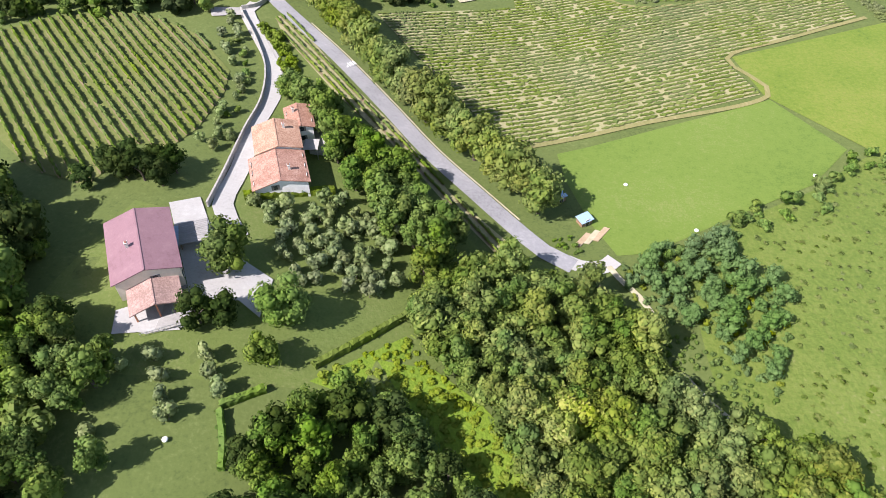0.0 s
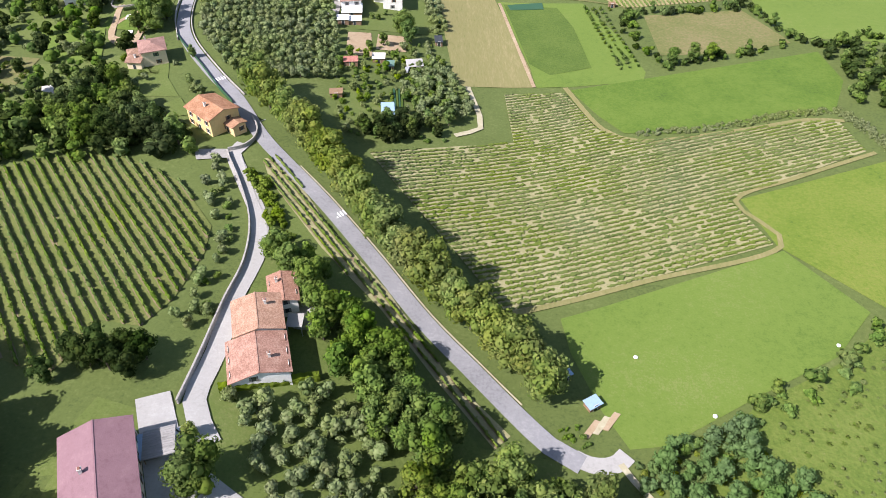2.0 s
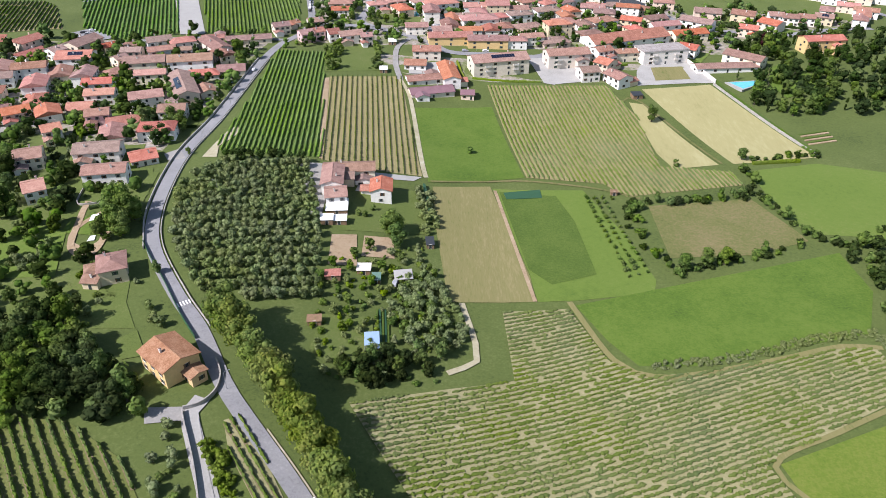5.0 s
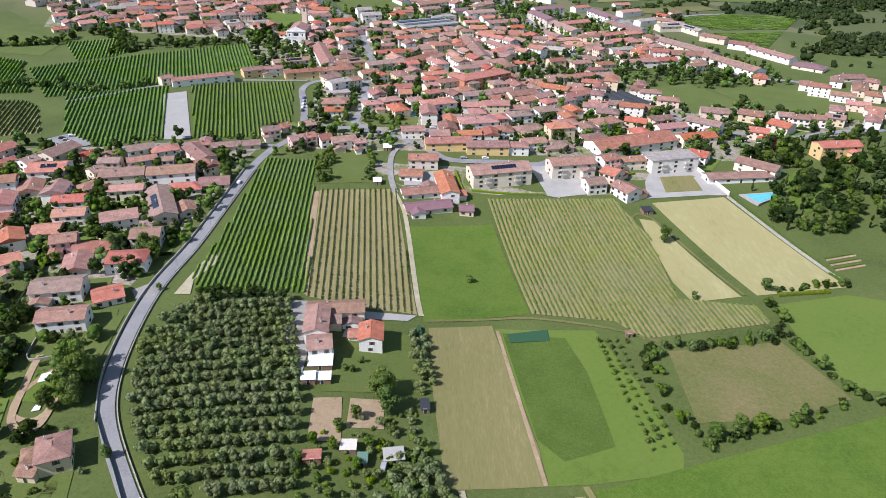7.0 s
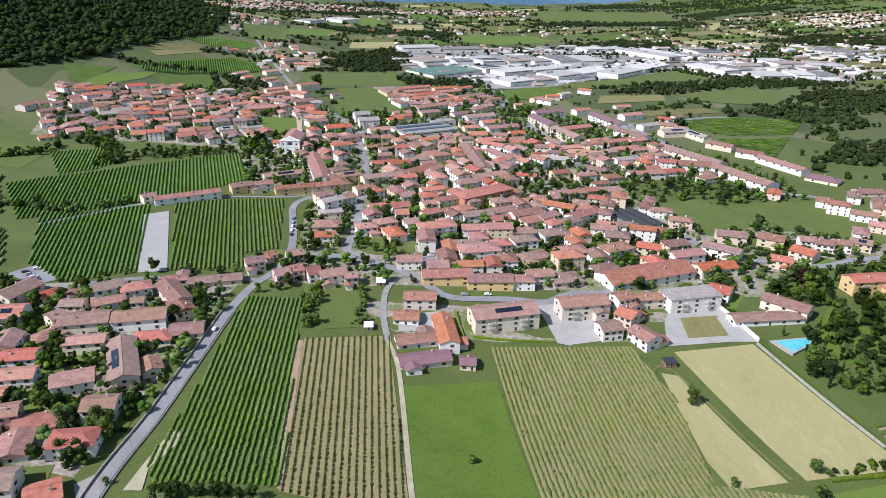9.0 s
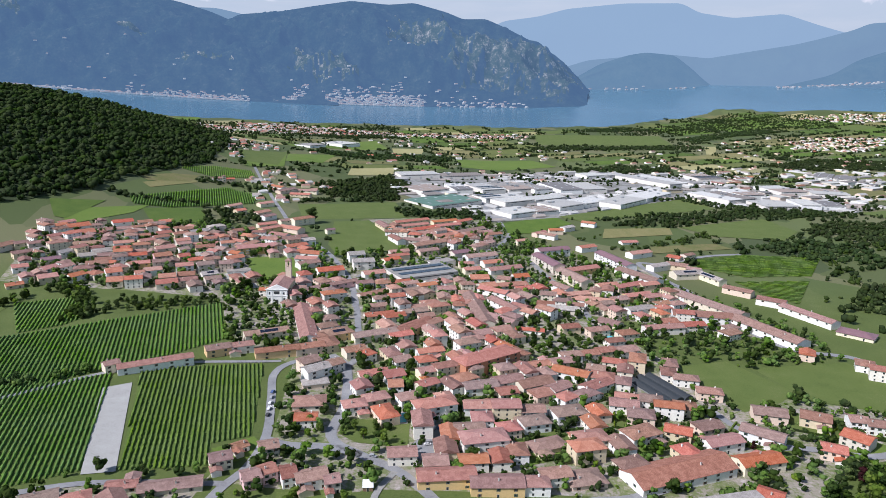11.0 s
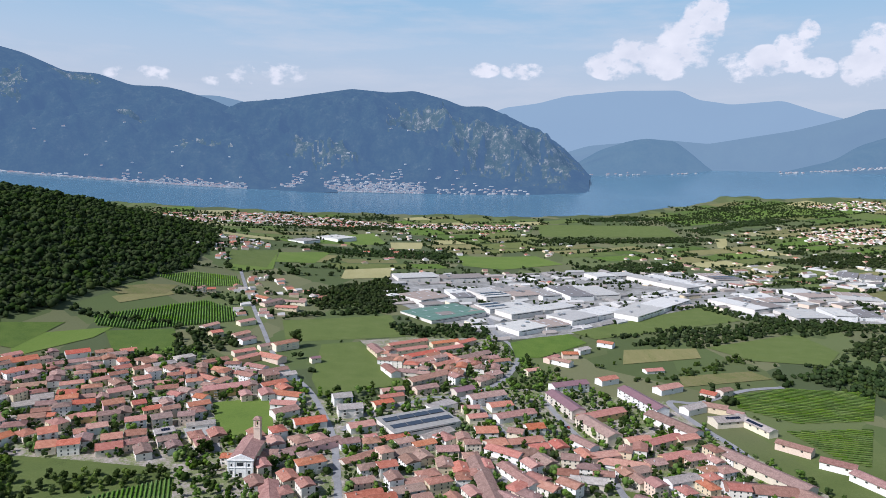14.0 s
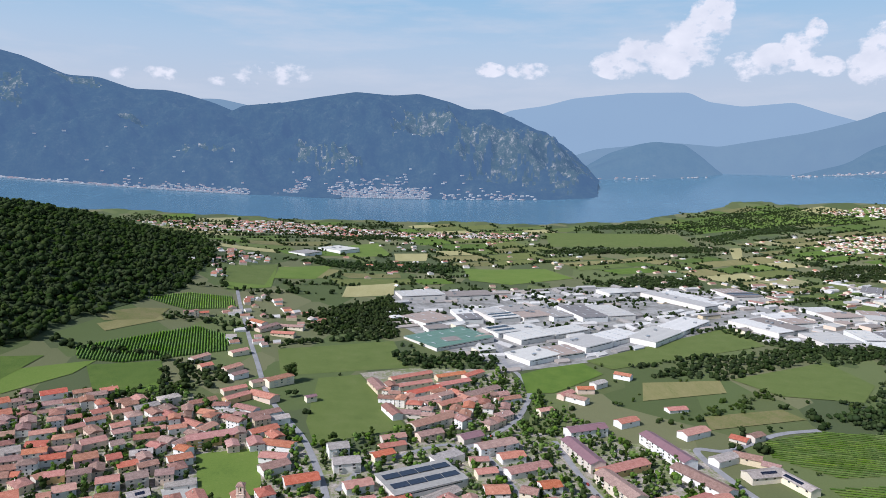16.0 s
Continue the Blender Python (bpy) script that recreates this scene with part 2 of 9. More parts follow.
def wall_material(name, tones, dirt=0.14, joined=False):
    """Painted render: each house takes one of the tones, with weather stains."""
    m = bpy.data.materials.new(name)
    m.use_nodes = True
    add, link = nodes_of(m.node_tree)
    out = add("ShaderNodeOutputMaterial")
    bsdf = add("ShaderNodeBsdfPrincipled", Roughness=0.9)
    bsdf.inputs["Specular IOR Level"].default_value = 0.2
    link(bsdf.outputs[0], out.inputs[0])
    info, co = add("ShaderNodeObjectInfo"), add("ShaderNodeTexCoord")
    ramp = add("ShaderNodeValToRGB")
    ramp.color_ramp.interpolation = "CONSTANT"
    for i, c in enumerate(tones):
        e = ramp.color_ramp.elements[i] if i < 2 else ramp.color_ramp.elements.new(i / len(tones))
        e.position, e.color = i / len(tones), (*c, 1)
    link(add("ShaderNodeNewGeometry").outputs["Random Per Island"] if joined else info.outputs["Random"], ramp.inputs[0])
    stain = add("ShaderNodeTexNoise", Scale=0.8, Detail=6.0, Roughness=0.7)
    link(co.outputs["Object"], stain.inputs["Vector"])
    span = add("ShaderNodeMapRange", **{"From Min": 0.3, "From Max": 0.7, "To Min": 1 - dirt, "To Max": 1 + dirt * 0.4})
    link(stain.outputs[0], span.inputs[0])
    hsv = add("ShaderNodeHueSaturation")
    link(span.outputs[0], hsv.inputs["Value"])
    link(ramp.outputs[0], hsv.inputs["Color"])
    link(hsv.outputs[0], bsdf.inputs["Base Color"])
    return m


def glass_material(name, colour, rough=0.08):
    m = material(name, [colour, tuple(c * 1.3 for c in colour)], 0.5, rough, local=True, spec=0.6)
    return m


def far_haze_material(name, tones, air, haze, scale, rock=None):
    """A far backdrop, such as a mountain side, with haze painted in as glow."""
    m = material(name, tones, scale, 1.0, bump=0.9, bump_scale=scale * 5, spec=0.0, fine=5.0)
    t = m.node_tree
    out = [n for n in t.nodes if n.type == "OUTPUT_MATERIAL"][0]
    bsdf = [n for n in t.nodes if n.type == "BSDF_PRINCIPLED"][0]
    # an even emission in the air's colour stands in for haze
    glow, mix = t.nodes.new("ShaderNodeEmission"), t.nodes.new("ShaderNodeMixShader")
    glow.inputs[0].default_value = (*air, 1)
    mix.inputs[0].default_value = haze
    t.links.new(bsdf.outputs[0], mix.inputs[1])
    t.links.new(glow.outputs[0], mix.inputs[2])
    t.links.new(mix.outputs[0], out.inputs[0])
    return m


def ground_material():
    """The open land: near meadow, and beyond the village a patchwork of fields."""
    m = material("land", [(0.048, 0.070, 0.017), (0.082, 0.110, 0.026), (0.118, 0.145, 0.044)], 0.03, 0.95, bump=0.3, bump_scale=0.8, fine=22, grain=1.2)
    t = m.node_tree
    bsdf = [n for n in t.nodes if n.type == "BSDF_PRINCIPLED"][0]
    ramp0 = [n for n in t.nodes if n.type == "VALTORGB"][0]
    geo = [n for n in t.nodes if n.type == "NEW_GEOMETRY"][0]
    turn = t.nodes.new("ShaderNodeMapping")
    turn.inputs["Rotation"].default_value = (0, 0, radians(24))
    turn.inputs["Scale"].default_value = (0.011, 0.0055, 0)
    t.links.new(geo.outputs["Position"], turn.inputs[0])
    cells = t.nodes.new("ShaderNodeTexVoronoi")
    cells.inputs["Scale"].default_value = 1.0
    cells.distance = "CHEBYCHEV"
    t.links.new(turn.outputs[0], cells.inputs["Vector"])
    sep = t.nodes.new("ShaderNodeSeparateColor")
    t.links.new(cells.outputs["Color"], sep.inputs[0])
    tones = [(0.086, 0.106, 0.036), (0.068, 0.092, 0.028), (0.105, 0.13, 0.044), (0.07, 0.09, 0.035), (0.135, 0.14, 0.065), (0.08, 0.108, 0.033), (0.112, 0.122, 0.053), (0.062, 0.082, 0.031)]
    ramp = t.nodes.new("ShaderNodeValToRGB")
    ramp.color_ramp.interpolation = "CONSTANT"
    for i, c in enumerate(tones):
        e = ramp.color_ramp.elements[i] if i < 2 else ramp.color_ramp.elements.new(i / len(tones))
        e.position, e.color = i / len(tones), (*c, 1)
    t.links.new(sep.outputs[0], ramp.inputs[0])
    split = t.nodes.new("ShaderNodeSeparateXYZ")
    t.links.new(geo.outputs["Position"], split.inputs[0])
    where = t.nodes.new("ShaderNodeMapRange")
    where.inputs["From Min"].default_value, where.inputs["From Max"].default_value = 880, 1000
    t.links.new(split.outputs[1], where.inputs[0])
    mix = t.nodes.new("ShaderNodeMix")
    mix.data_type = "RGBA"
    grain = t.nodes.new("ShaderNodeMix")
    grain.data_type, grain.blend_type = "RGBA", "MULTIPLY"
    grain.inputs["Factor"].default_value = 0.5
    t.links.new(ramp.outputs[0], grain.inputs["A"])
    wash = t.nodes.new("ShaderNodeMix")
    wash.data_type = "RGBA"
    wash.inputs["A"].default_value, wash.inputs["B"].default_value = (0.55, 0.55, 0.55, 1), (1.3, 1.3, 1.3, 1)
    noise_node = [n for n in t.nodes if n.type == "TEX_NOISE"][1]
    t.links.new(noise_node.outputs[0], wash.inputs["Factor"])
    t.links.new(wash.outputs["Result"], grain.inputs["B"])
    t.links.new(where.outputs[0], mix.inputs["Factor"])
    t.links.new(ramp0.outputs[0], mix.inputs["A"])
    t.links.new(grain.outputs["Result"], mix.inputs["B"])
    t.links.new(mix.outputs["Result"], bsdf.inputs["Base Color"])
    return m


M = {
    "land": ground_material(),
    "lawn": material("lawn", [(0.064, 0.092, 0.018), (0.094, 0.127, 0.028), (0.131, 0.149, 0.050)], 0.05, 0.95, bump=0.35, bump_scale=1.2, fine=18, grain=1.6),
    "lush": material("lush_grass", [(0.039, 0.078, 0.010), (0.069, 0.123, 0.012), (0.095, 0.149, 0.019), (0.123, 0.157, 0.032)], 0.045, 0.95, bump=0.6, bump_scale=0.9, fine=14, detail=9.0, grain=1.6),
    "meadow": material("meadow_grass", [(0.070, 0.120, 0.016), (0.106, 0.160, 0.024), (0.149, 0.181, 0.048)], 0.022, 0.95, bump=0.3, bump_scale=1.0, fine=20, grain=1.6),
    "yellow": material("yellow_meadow", [(0.059, 0.107, 0.012), (0.103, 0.153, 0.016), (0.135, 0.171, 0.025), (0.175, 0.179, 0.044)], 0.05, 0.95, bump=0.7, bump_scale=0.8, fine=12, detail=9.0, grain=1.4),
    "marsh": material("marsh_grass", [(0.048, 0.077, 0.012), (0.084, 0.125, 0.018), (0.110, 0.145, 0.026), (0.163, 0.172, 0.062)], 0.045, 0.95, bump=0.9, bump_scale=0.9, fine=12, detail=9.0, grain=1.1),
    "mown": material("mown_field", [(0.114, 0.132, 0.035), (0.185, 0.172, 0.066), (0.246, 0.211, 0.097)], 0.05, 0.95, bump=0.3, bump_scale=1.0, fine=10, stretch=(1, 0.16, 1), grain=1.6),
    "dry": material("dry_meadow", [(0.072, 0.093, 0.024), (0.119, 0.128, 0.038), (0.162, 0.145, 0.060), (0.212, 0.170, 0.085)], 0.05, 0.95, bump=0.6, bump_scale=0.7, fine=10, detail=9.0, grain=1.3),
    "wheat": material("wheat", [(0.257, 0.239, 0.101), (0.308, 0.283, 0.128), (0.351, 0.326, 0.159)], 0.04, 0.95, bump=0.4, bump_scale=1.3, fine=12, stretch=(1, 0.3, 1)),
    "clover": material("clover_field", [(0.037, 0.072, 0.009), (0.060, 0.101, 0.013), (0.078, 0.120, 0.018), (0.106, 0.133, 0.028)], 0.07, 0.95, bump=0.7, bump_scale=0.9, fine=12, detail=9.0, grain=1.6),
    "vine_soil": material("vineyard_soil", [(0.178, 0.178, 0.073), (0.254, 0.240, 0.119), (0.335, 0.308, 0.178)], 0.06, 0.95, bump=0.4, bump_scale=1.2, fine=10, grain=1.6),
    "vine_grass": material("vineyard_grass", [(0.070, 0.095, 0.020), (0.112, 0.132, 0.032), (0.160, 0.158, 0.062)], 0.07, 0.95, bump=0.4, bump_scale=1.2, fine=10, grain=1.6),
    "earth": material("bare_earth", [(0.24, 0.17, 0.10), (0.32, 0.24, 0.15), (0.38, 0.30, 0.20)], 0.12, 0.95, bump=0.4, bump_scale=1.4),
    "track": material("pale_track", [(0.28, 0.25, 0.15), (0.36, 0.33, 0.22), (0.44, 0.41, 0.30)], 0.15, 0.95, bump=0.3, bump_scale=1.4),
    "asphalt": material("asphalt", [(0.172, 0.172, 0.178), (0.230, 0.230, 0.236), (0.287, 0.287, 0.287)], 0.09, 0.9, bump=0.15, bump_scale=3.0, fine=14),
    "concrete": material("pale_concrete", [(0.280, 0.273, 0.254), (0.333, 0.326, 0.306), (0.379, 0.373, 0.351)], 0.12, 0.9, bump=0.15, bump_scale=2.0, fine=10),
    "paving": material("grey_paving", [(0.208, 0.200, 0.184), (0.264, 0.256, 0.240), (0.320, 0.312, 0.288)], 0.25, 0.9, bump=0.2, bump_scale=2.5),
    "bramble_ground": material("bramble_ground", [(0.083, 0.146, 0.011), (0.124, 0.194, 0.014), (0.166, 0.223, 0.027)], 0.12, 0.95, bump=0.8, bump_scale=1.6, fine=9),
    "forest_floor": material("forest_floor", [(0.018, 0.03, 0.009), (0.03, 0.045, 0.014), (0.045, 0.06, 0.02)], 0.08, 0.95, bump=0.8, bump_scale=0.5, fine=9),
    "works_yard": material("works_yards", [(0.111, 0.115, 0.085), (0.187, 0.183, 0.170), (0.272, 0.268, 0.255), (0.357, 0.348, 0.332)], 0.02, 0.95, bump=0.2, bump_scale=1.2, fine=6),
    "vine_straw": material("vineyard_dry_grass", [(0.175, 0.161, 0.064), (0.248, 0.216, 0.099), (0.313, 0.271, 0.143)], 0.07, 0.95, bump=0.4, bump_scale=1.2, fine=10, stretch=(1, 0.3, 1), grain=1.6),
    "earth_grass": material("hoed_soil", [(0.12, 0.11, 0.05), (0.17, 0.135, 0.075), (0.24, 0.185, 0.11)], 0.12, 0.95, bump=0.4, bump_scale=1.4, fine=10, grain=1.8),
    "young_vine": leaf_material("young_vine_leaves", [(0.112, 0.166, 0.034), (0.163, 0.217, 0.047), (0.213, 0.258, 0.071)], 0.3),
    "vine_lush": material("green_vineyard_grass", [(0.052, 0.090, 0.016), (0.084, 0.130, 0.024), (0.122, 0.156, 0.042)], 0.07, 0.95, bump=0.4, bump_scale=1.2, fine=10, grain=1.6),
    "sheet_grey": material("weathered_sheet", [(0.16, 0.155, 0.15), (0.24, 0.235, 0.225), (0.33, 0.32, 0.31)], 0.6, 0.7, local=True, stretch=(0.2, 1, 1)),
    "net": plain("dark_green_net", (0.03, 0.085, 0.04)),
    "skylight": plain("milky_skylight", (0.42, 0.44, 0.45), 0.35),
    "town": material("village_ground", [(0.087, 0.121, 0.035), (0.145, 0.169, 0.068), (0.275, 0.243, 0.203), (0.420, 0.378, 0.351)], 0.06, 0.95, bump=0.3, bump_scale=1.2, fine=7),
    "mark": plain("road_paint", (0.70, 0.70, 0.68)),
    "stone": material("field_stone", [(0.22, 0.21, 0.19), (0.33, 0.31, 0.28), (0.45, 0.43, 0.39)], 0.7, 0.9, bump=0.6, bump_scale=2.5),
    "water": material("lake_water", [(0.064, 0.138, 0.205), (0.076, 0.158, 0.23), (0.09, 0.18, 0.255)], 0.004, 0.2, spec=0.6, stretch=(1, 0.35, 1)),
    "leaf": leaf_material("broad_leaves", [(0.045, 0.084, 0.015), (0.087, 0.156, 0.027), (0.148, 0.231, 0.042), (0.222, 0.294, 0.057)]),
    "plane_leaf": leaf_material("plane_leaves", [(0.061, 0.112, 0.020), (0.125, 0.182, 0.033), (0.208, 0.262, 0.049), (0.272, 0.301, 0.067)], tint=0.18),
    "bright_leaf": leaf_material("acacia_leaves", [(0.105, 0.172, 0.019), (0.180, 0.257, 0.032), (0.285, 0.329, 0.065), (0.390, 0.386, 0.116)], tint=0.2),
    "dark_leaf": leaf_material("dark_leaves", [(0.021, 0.042, 0.011), (0.041, 0.073, 0.017), (0.073, 0.106, 0.023)], tint=0.3),
    "olive_leaf": leaf_material("olive_leaves", [(0.088, 0.130, 0.040), (0.144, 0.196, 0.065), (0.216, 0.269, 0.101), (0.288, 0.334, 0.147)], tint=0.16),
    "red_leaf": leaf_material("red_leaves", [(0.04, 0.012, 0.014), (0.07, 0.02, 0.022)], tint=0.2),
    "wood_leaf": leaf_material("far_woods", [(0.017, 0.031, 0.011), (0.031, 0.051, 0.017), (0.052, 0.070, 0.023)], 0.15),
    "vine_leaf": leaf_material("vine_leaves", [(0.069, 0.121, 0.020), (0.112, 0.172, 0.030), (0.163, 0.218, 0.042)], 0.25),
    "vine_dark": leaf_material("full_vine_leaves", [(0.088, 0.169, 0.029), (0.130, 0.234, 0.041), (0.185, 0.299, 0.056)], 0.25),
    "bramble": leaf_material("bramble", [(0.099, 0.164, 0.011), (0.149, 0.213, 0.016), (0.203, 0.253, 0.032)], 0.3),
    "bark": material("bark", [(0.07, 0.055, 0.04), (0.12, 0.10, 0.075)], 2.0, 0.95, bump=0.5, local=True),
    "roof": roof_material("clay_tiles", [(0.183, 0.085, 0.062), (0.260, 0.126, 0.095), (0.341, 0.185, 0.143)]),
    "roof_red": roof_material("new_clay_tiles", [(0.282, 0.090, 0.056), (0.369, 0.126, 0.081), (0.434, 0.188, 0.130)], 0.12),
    "roof_orange": roof_material("orange_clay_tiles", [(0.234, 0.104, 0.060), (0.320, 0.153, 0.094), (0.391, 0.221, 0.144)], 0.1),
    "roof_old": roof_material("old_clay_tiles", [(0.189, 0.108, 0.080), (0.260, 0.152, 0.115), (0.332, 0.206, 0.160)], 0.14),
    "roof_wine": material("wine_red_sheet_roof", [(0.173, 0.096, 0.107), (0.209, 0.120, 0.133), (0.238, 0.144, 0.155)], 0.25, 0.5, local=True, bump=0.15, bump_scale=4),
    "wall": wall_material("painted_render", [(0.659, 0.587, 0.464), (0.772, 0.742, 0.680), (0.639, 0.536, 0.371), (0.803, 0.783, 0.742), (0.700, 0.556, 0.443), (0.618, 0.556, 0.474), (0.752, 0.680, 0.515), (0.793, 0.762, 0.711)]),
    "white_wall": wall_material("white_render", [(0.74, 0.72, 0.67), (0.77, 0.76, 0.73), (0.70, 0.66, 0.60)]),
    "pink_wall": wall_material("pink_render", [(0.66, 0.42, 0.42), (0.68, 0.46, 0.45)]),
    "brick_wall": wall_material("orange_brick", [(0.46, 0.20, 0.12), (0.48, 0.22, 0.13)]),
    "ochre_wall": wall_material("ochre_render", [(0.66, 0.47, 0.22), (0.64, 0.45, 0.24)]),
    "shed_roof": wall_material("pale_sheet_roof", [(0.482, 0.473, 0.447), (0.292, 0.275, 0.258), (0.568, 0.559, 0.533), (0.189, 0.181, 0.181), (0.327, 0.267, 0.232), (0.396, 0.387, 0.370), (0.232, 0.206, 0.189), (0.516, 0.507, 0.473), (0.430, 0.421, 0.396)], 0.25),
    "joined_shed": wall_material("works_sheds", [(0.492, 0.484, 0.459), (0.279, 0.262, 0.246), (0.558, 0.549, 0.525), (0.344, 0.303, 0.271), (0.394, 0.385, 0.369), (0.508, 0.492, 0.467)], 0.2, joined=True),
    "marsh_leaf": leaf_material("marsh_plants", [(0.075, 0.119, 0.020), (0.106, 0.165, 0.027), (0.156, 0.198, 0.044), (0.200, 0.213, 0.075)], tint=0.1),
    "willow_leaf": leaf_material("willow_leaves", [(0.088, 0.147, 0.044), (0.125, 0.206, 0.062), (0.175, 0.256, 0.085)], tint=0.1),
    "green_shed": plain("greenhouse_sheet", (0.11, 0.19, 0.15)),
    "glass": glass_material("window_glass", (0.03, 0.035, 0.04)),
    "frame": plain("pale_frame", (0.55, 0.52, 0.47)),
    "shutter": wall_material("shutters", [(0.10, 0.06, 0.035), (0.06, 0.10, 0.06), (0.16, 0.10, 0.06), (0.20, 0.19, 0.17)]),
    "solar": glass_material("solar_panel", (0.012, 0.016, 0.03), 0.15),
    "pool": glass_material("pool_water", (0.10, 0.42, 0.48), 0.1),
    "dark": plain("dark_sheet", (0.035, 0.04, 0.045)),
    "metal": plain("galvanised_metal", (0.45, 0.46, 0.47), 0.4, 0.7),
    "car_paint": wall_material("car_paint", [(0.62, 0.62, 0.63), (0.05, 0.05, 0.055), (0.30, 0.31, 0.33), (0.72, 0.72, 0.72), (0.08, 0.12, 0.25), (0.30, 0.04, 0.03)], 0.03),
    "tyre": plain("tyre_rubber", (0.02, 0.02, 0.02)),
    "cloth": plain("white_cloth", (0.75, 0.75, 0.74)),
    "blue_sheet": plain("blue_tarpaulin", (0.25, 0.36, 0.50)),
    "wood": material("weathered_wood", [(0.16, 0.10, 0.06), (0.26, 0.17, 0.10)], 1.5, 0.9, local=True),
    "joined_wall": wall_material("house_walls", [(0.666, 0.593, 0.468), (0.780, 0.749, 0.686), (0.645, 0.541, 0.374), (0.801, 0.780, 0.738), (0.707, 0.562, 0.447), (0.749, 0.707, 0.624)], joined=True),
    "joined_roof": roof_material("house_roofs", [(0.183, 0.089, 0.065), (0.260, 0.130, 0.096), (0.341, 0.188, 0.147)], 0.25, joined=True),
    "joined_roof_red": roof_material("new_house_roofs", [(0.278, 0.096, 0.063), (0.356, 0.134, 0.093), (0.417, 0.193, 0.139)], 0.2, joined=True),
    # the blue air colours are haze painted over the far slopes as emission
    "mountain": far_haze_material("hazed_mountain_forest", [(0.008, 0.022, 0.018), (0.018, 0.039, 0.027), (0.040, 0.066, 0.041), (0.115, 0.135, 0.095)], (0.098, 0.175, 0.305), 0.70, 0.016),
    "cliff": far_haze_material("hazed_mountain_rock", [(0.015, 0.04, 0.035), (0.06, 0.085, 0.06), (0.55, 0.50, 0.45)], (0.105, 0.185, 0.295), 0.58, 0.03),
    # island and back ranges: mostly painted haze, a pale blue emission
    "isle": far_haze_material("hazed_island_wood", [(0.02, 0.05, 0.04), (0.07, 0.10, 0.07)], (0.16, 0.265, 0.39), 0.77, 0.012),
    "hazed_far_range": far_haze_material("hazed_far_range", [(0.05, 0.09, 0.07), (0.08, 0.12, 0.09)], (0.285, 0.395, 0.515), 0.94, 0.006),
    "mid_range": far_haze_material("hazed_middle_range", [(0.04, 0.08, 0.06), (0.08, 0.12, 0.08)], (0.205, 0.305, 0.42), 0.88, 0.008),
}


# ---- lie of the land ----
def smooth(a, b, v):
    u = np.clip((v - a) / (b - a), 0.0, 1.0)
    return u * u * (3 - 2 * u)


def bump_at(x, y, cx, cy, sx, sy):
    return np.exp(-0.5 * (((x - cx) / sx) ** 2 + ((y - cy) / sy) ** 2))


SHORE_SIDE = [-0.6, -0.37, -0.27, -0.13, 0.09, 0.18, 0.257, 0.355, 0.411, 0.477, 0.534, 0.7]
SHORE_REACH = [3250, 3060, 2920, 2807, 2803, 2821, 2944, 3248, 3543, 3549, 3605, 3700]


def terrain(x, y):
    """Height of the ground: a valley floor, a knoll, the village on a low rise, a wooded hill, far land rising to the lake."""
    x, y = np.asarray(x, float), np.asarray(y, float)
    low = -12 + 14 * smooth(50, -90, x) + 5 * bump_at(x, y, -60, 90, 45, 45)
    town = np.clip(1 - 0.03 * x, -4, 9)
    k = smooth(420, 560, y)
    z = low * (1 - k) + town * k
    z = z + 165 * bump_at(x, y, -950, 1750, 300, 480) + 30 * bump_at(x, y, -720, 1350, 170, 200)
    d = np.hypot(x - 3, y - 300)
    shore = np.interp(x / np.maximum(y - 300, 1.0), SHORE_SIDE, SHORE_REACH)
    dip = 40 * smooth(0, 50, d - shore - 22 * np.sin(x / 70.0) - 14 * np.sin(x / 23.0))
    return z * smooth(2900, 1700, d) + (rise(d) - dip * (y > 300)) * smooth(-2500, 500, y)


def rise(d):
    real = 1700 - 2000 * np.log(np.clip(1 - (d - 1700) / 2000, 0.05, 1.0))
    return np.where(d > 1700, 218 * (1 - d / real), 0.0)


def lake_level(d):
    return np.where(d < 3500, rise(d) - 3, rise(3500.0) - 3 + (d - 3500) * 0.13)


# ---- mesh helpers ----
def mesh_from(name, verts, faces, mats, mat_index=None, smooth_faces=False):
    me = bpy.data.meshes.new(name)
    me.from_pydata([tuple(map(float, v)) for v in verts], [], [tuple(map(int, f)) for f in faces])
    for m in (mats if isinstance(mats, (list, tuple)) else [mats]):
        me.materials.append(M[m])
    if mat_index is not None:
        me.polygons.foreach_set("material_index", np.asarray(mat_index, dtype=np.int32))
    if smooth_faces:
        me.polygons.foreach_set("use_smooth", np.ones(len(me.polygons), dtype=bool))
    me.update()
    return me


def part(name, bm, mat, parent=None, label="", at=None):
    """Links a bmesh or a finished mesh as one object under its thing."""
    if isinstance(bm, bmesh.types.BMesh):
        me = bpy.data.meshes.new(name)
        bmesh.ops.recalc_face_normals(bm, faces=bm.faces)
        bm.to_mesh(me)
        bm.free()
        for m in (mat if isinstance(mat, (list, tuple)) else [mat]):
            me.materials.append(M[m])
    else:
        me = bm
    ob = new(name, me)
    if parent is not None:
        ob.parent = parent
    if at is not None:
        ob.matrix_basis = at
    if label:
        tagged(ob, label)
    return ob


def box(bm, x0, x1, y0, y1, z0, z1, slot=0):
    v = [bm.verts.new(p) for p in ((x0, y0, z0), (x1, y0, z0), (x1, y1, z0), (x0, y1, z0), (x0, y0, z1), (x1, y0, z1), (x1, y1, z1), (x0, y1, z1))]
    for f in ((0, 3, 2, 1), (4, 5, 6, 7), (0, 1, 5, 4), (1, 2, 6, 5), (2, 3, 7, 6), (3, 0, 4, 7)):
        bm.faces.new([v[i] for i in f]).material_index = slot


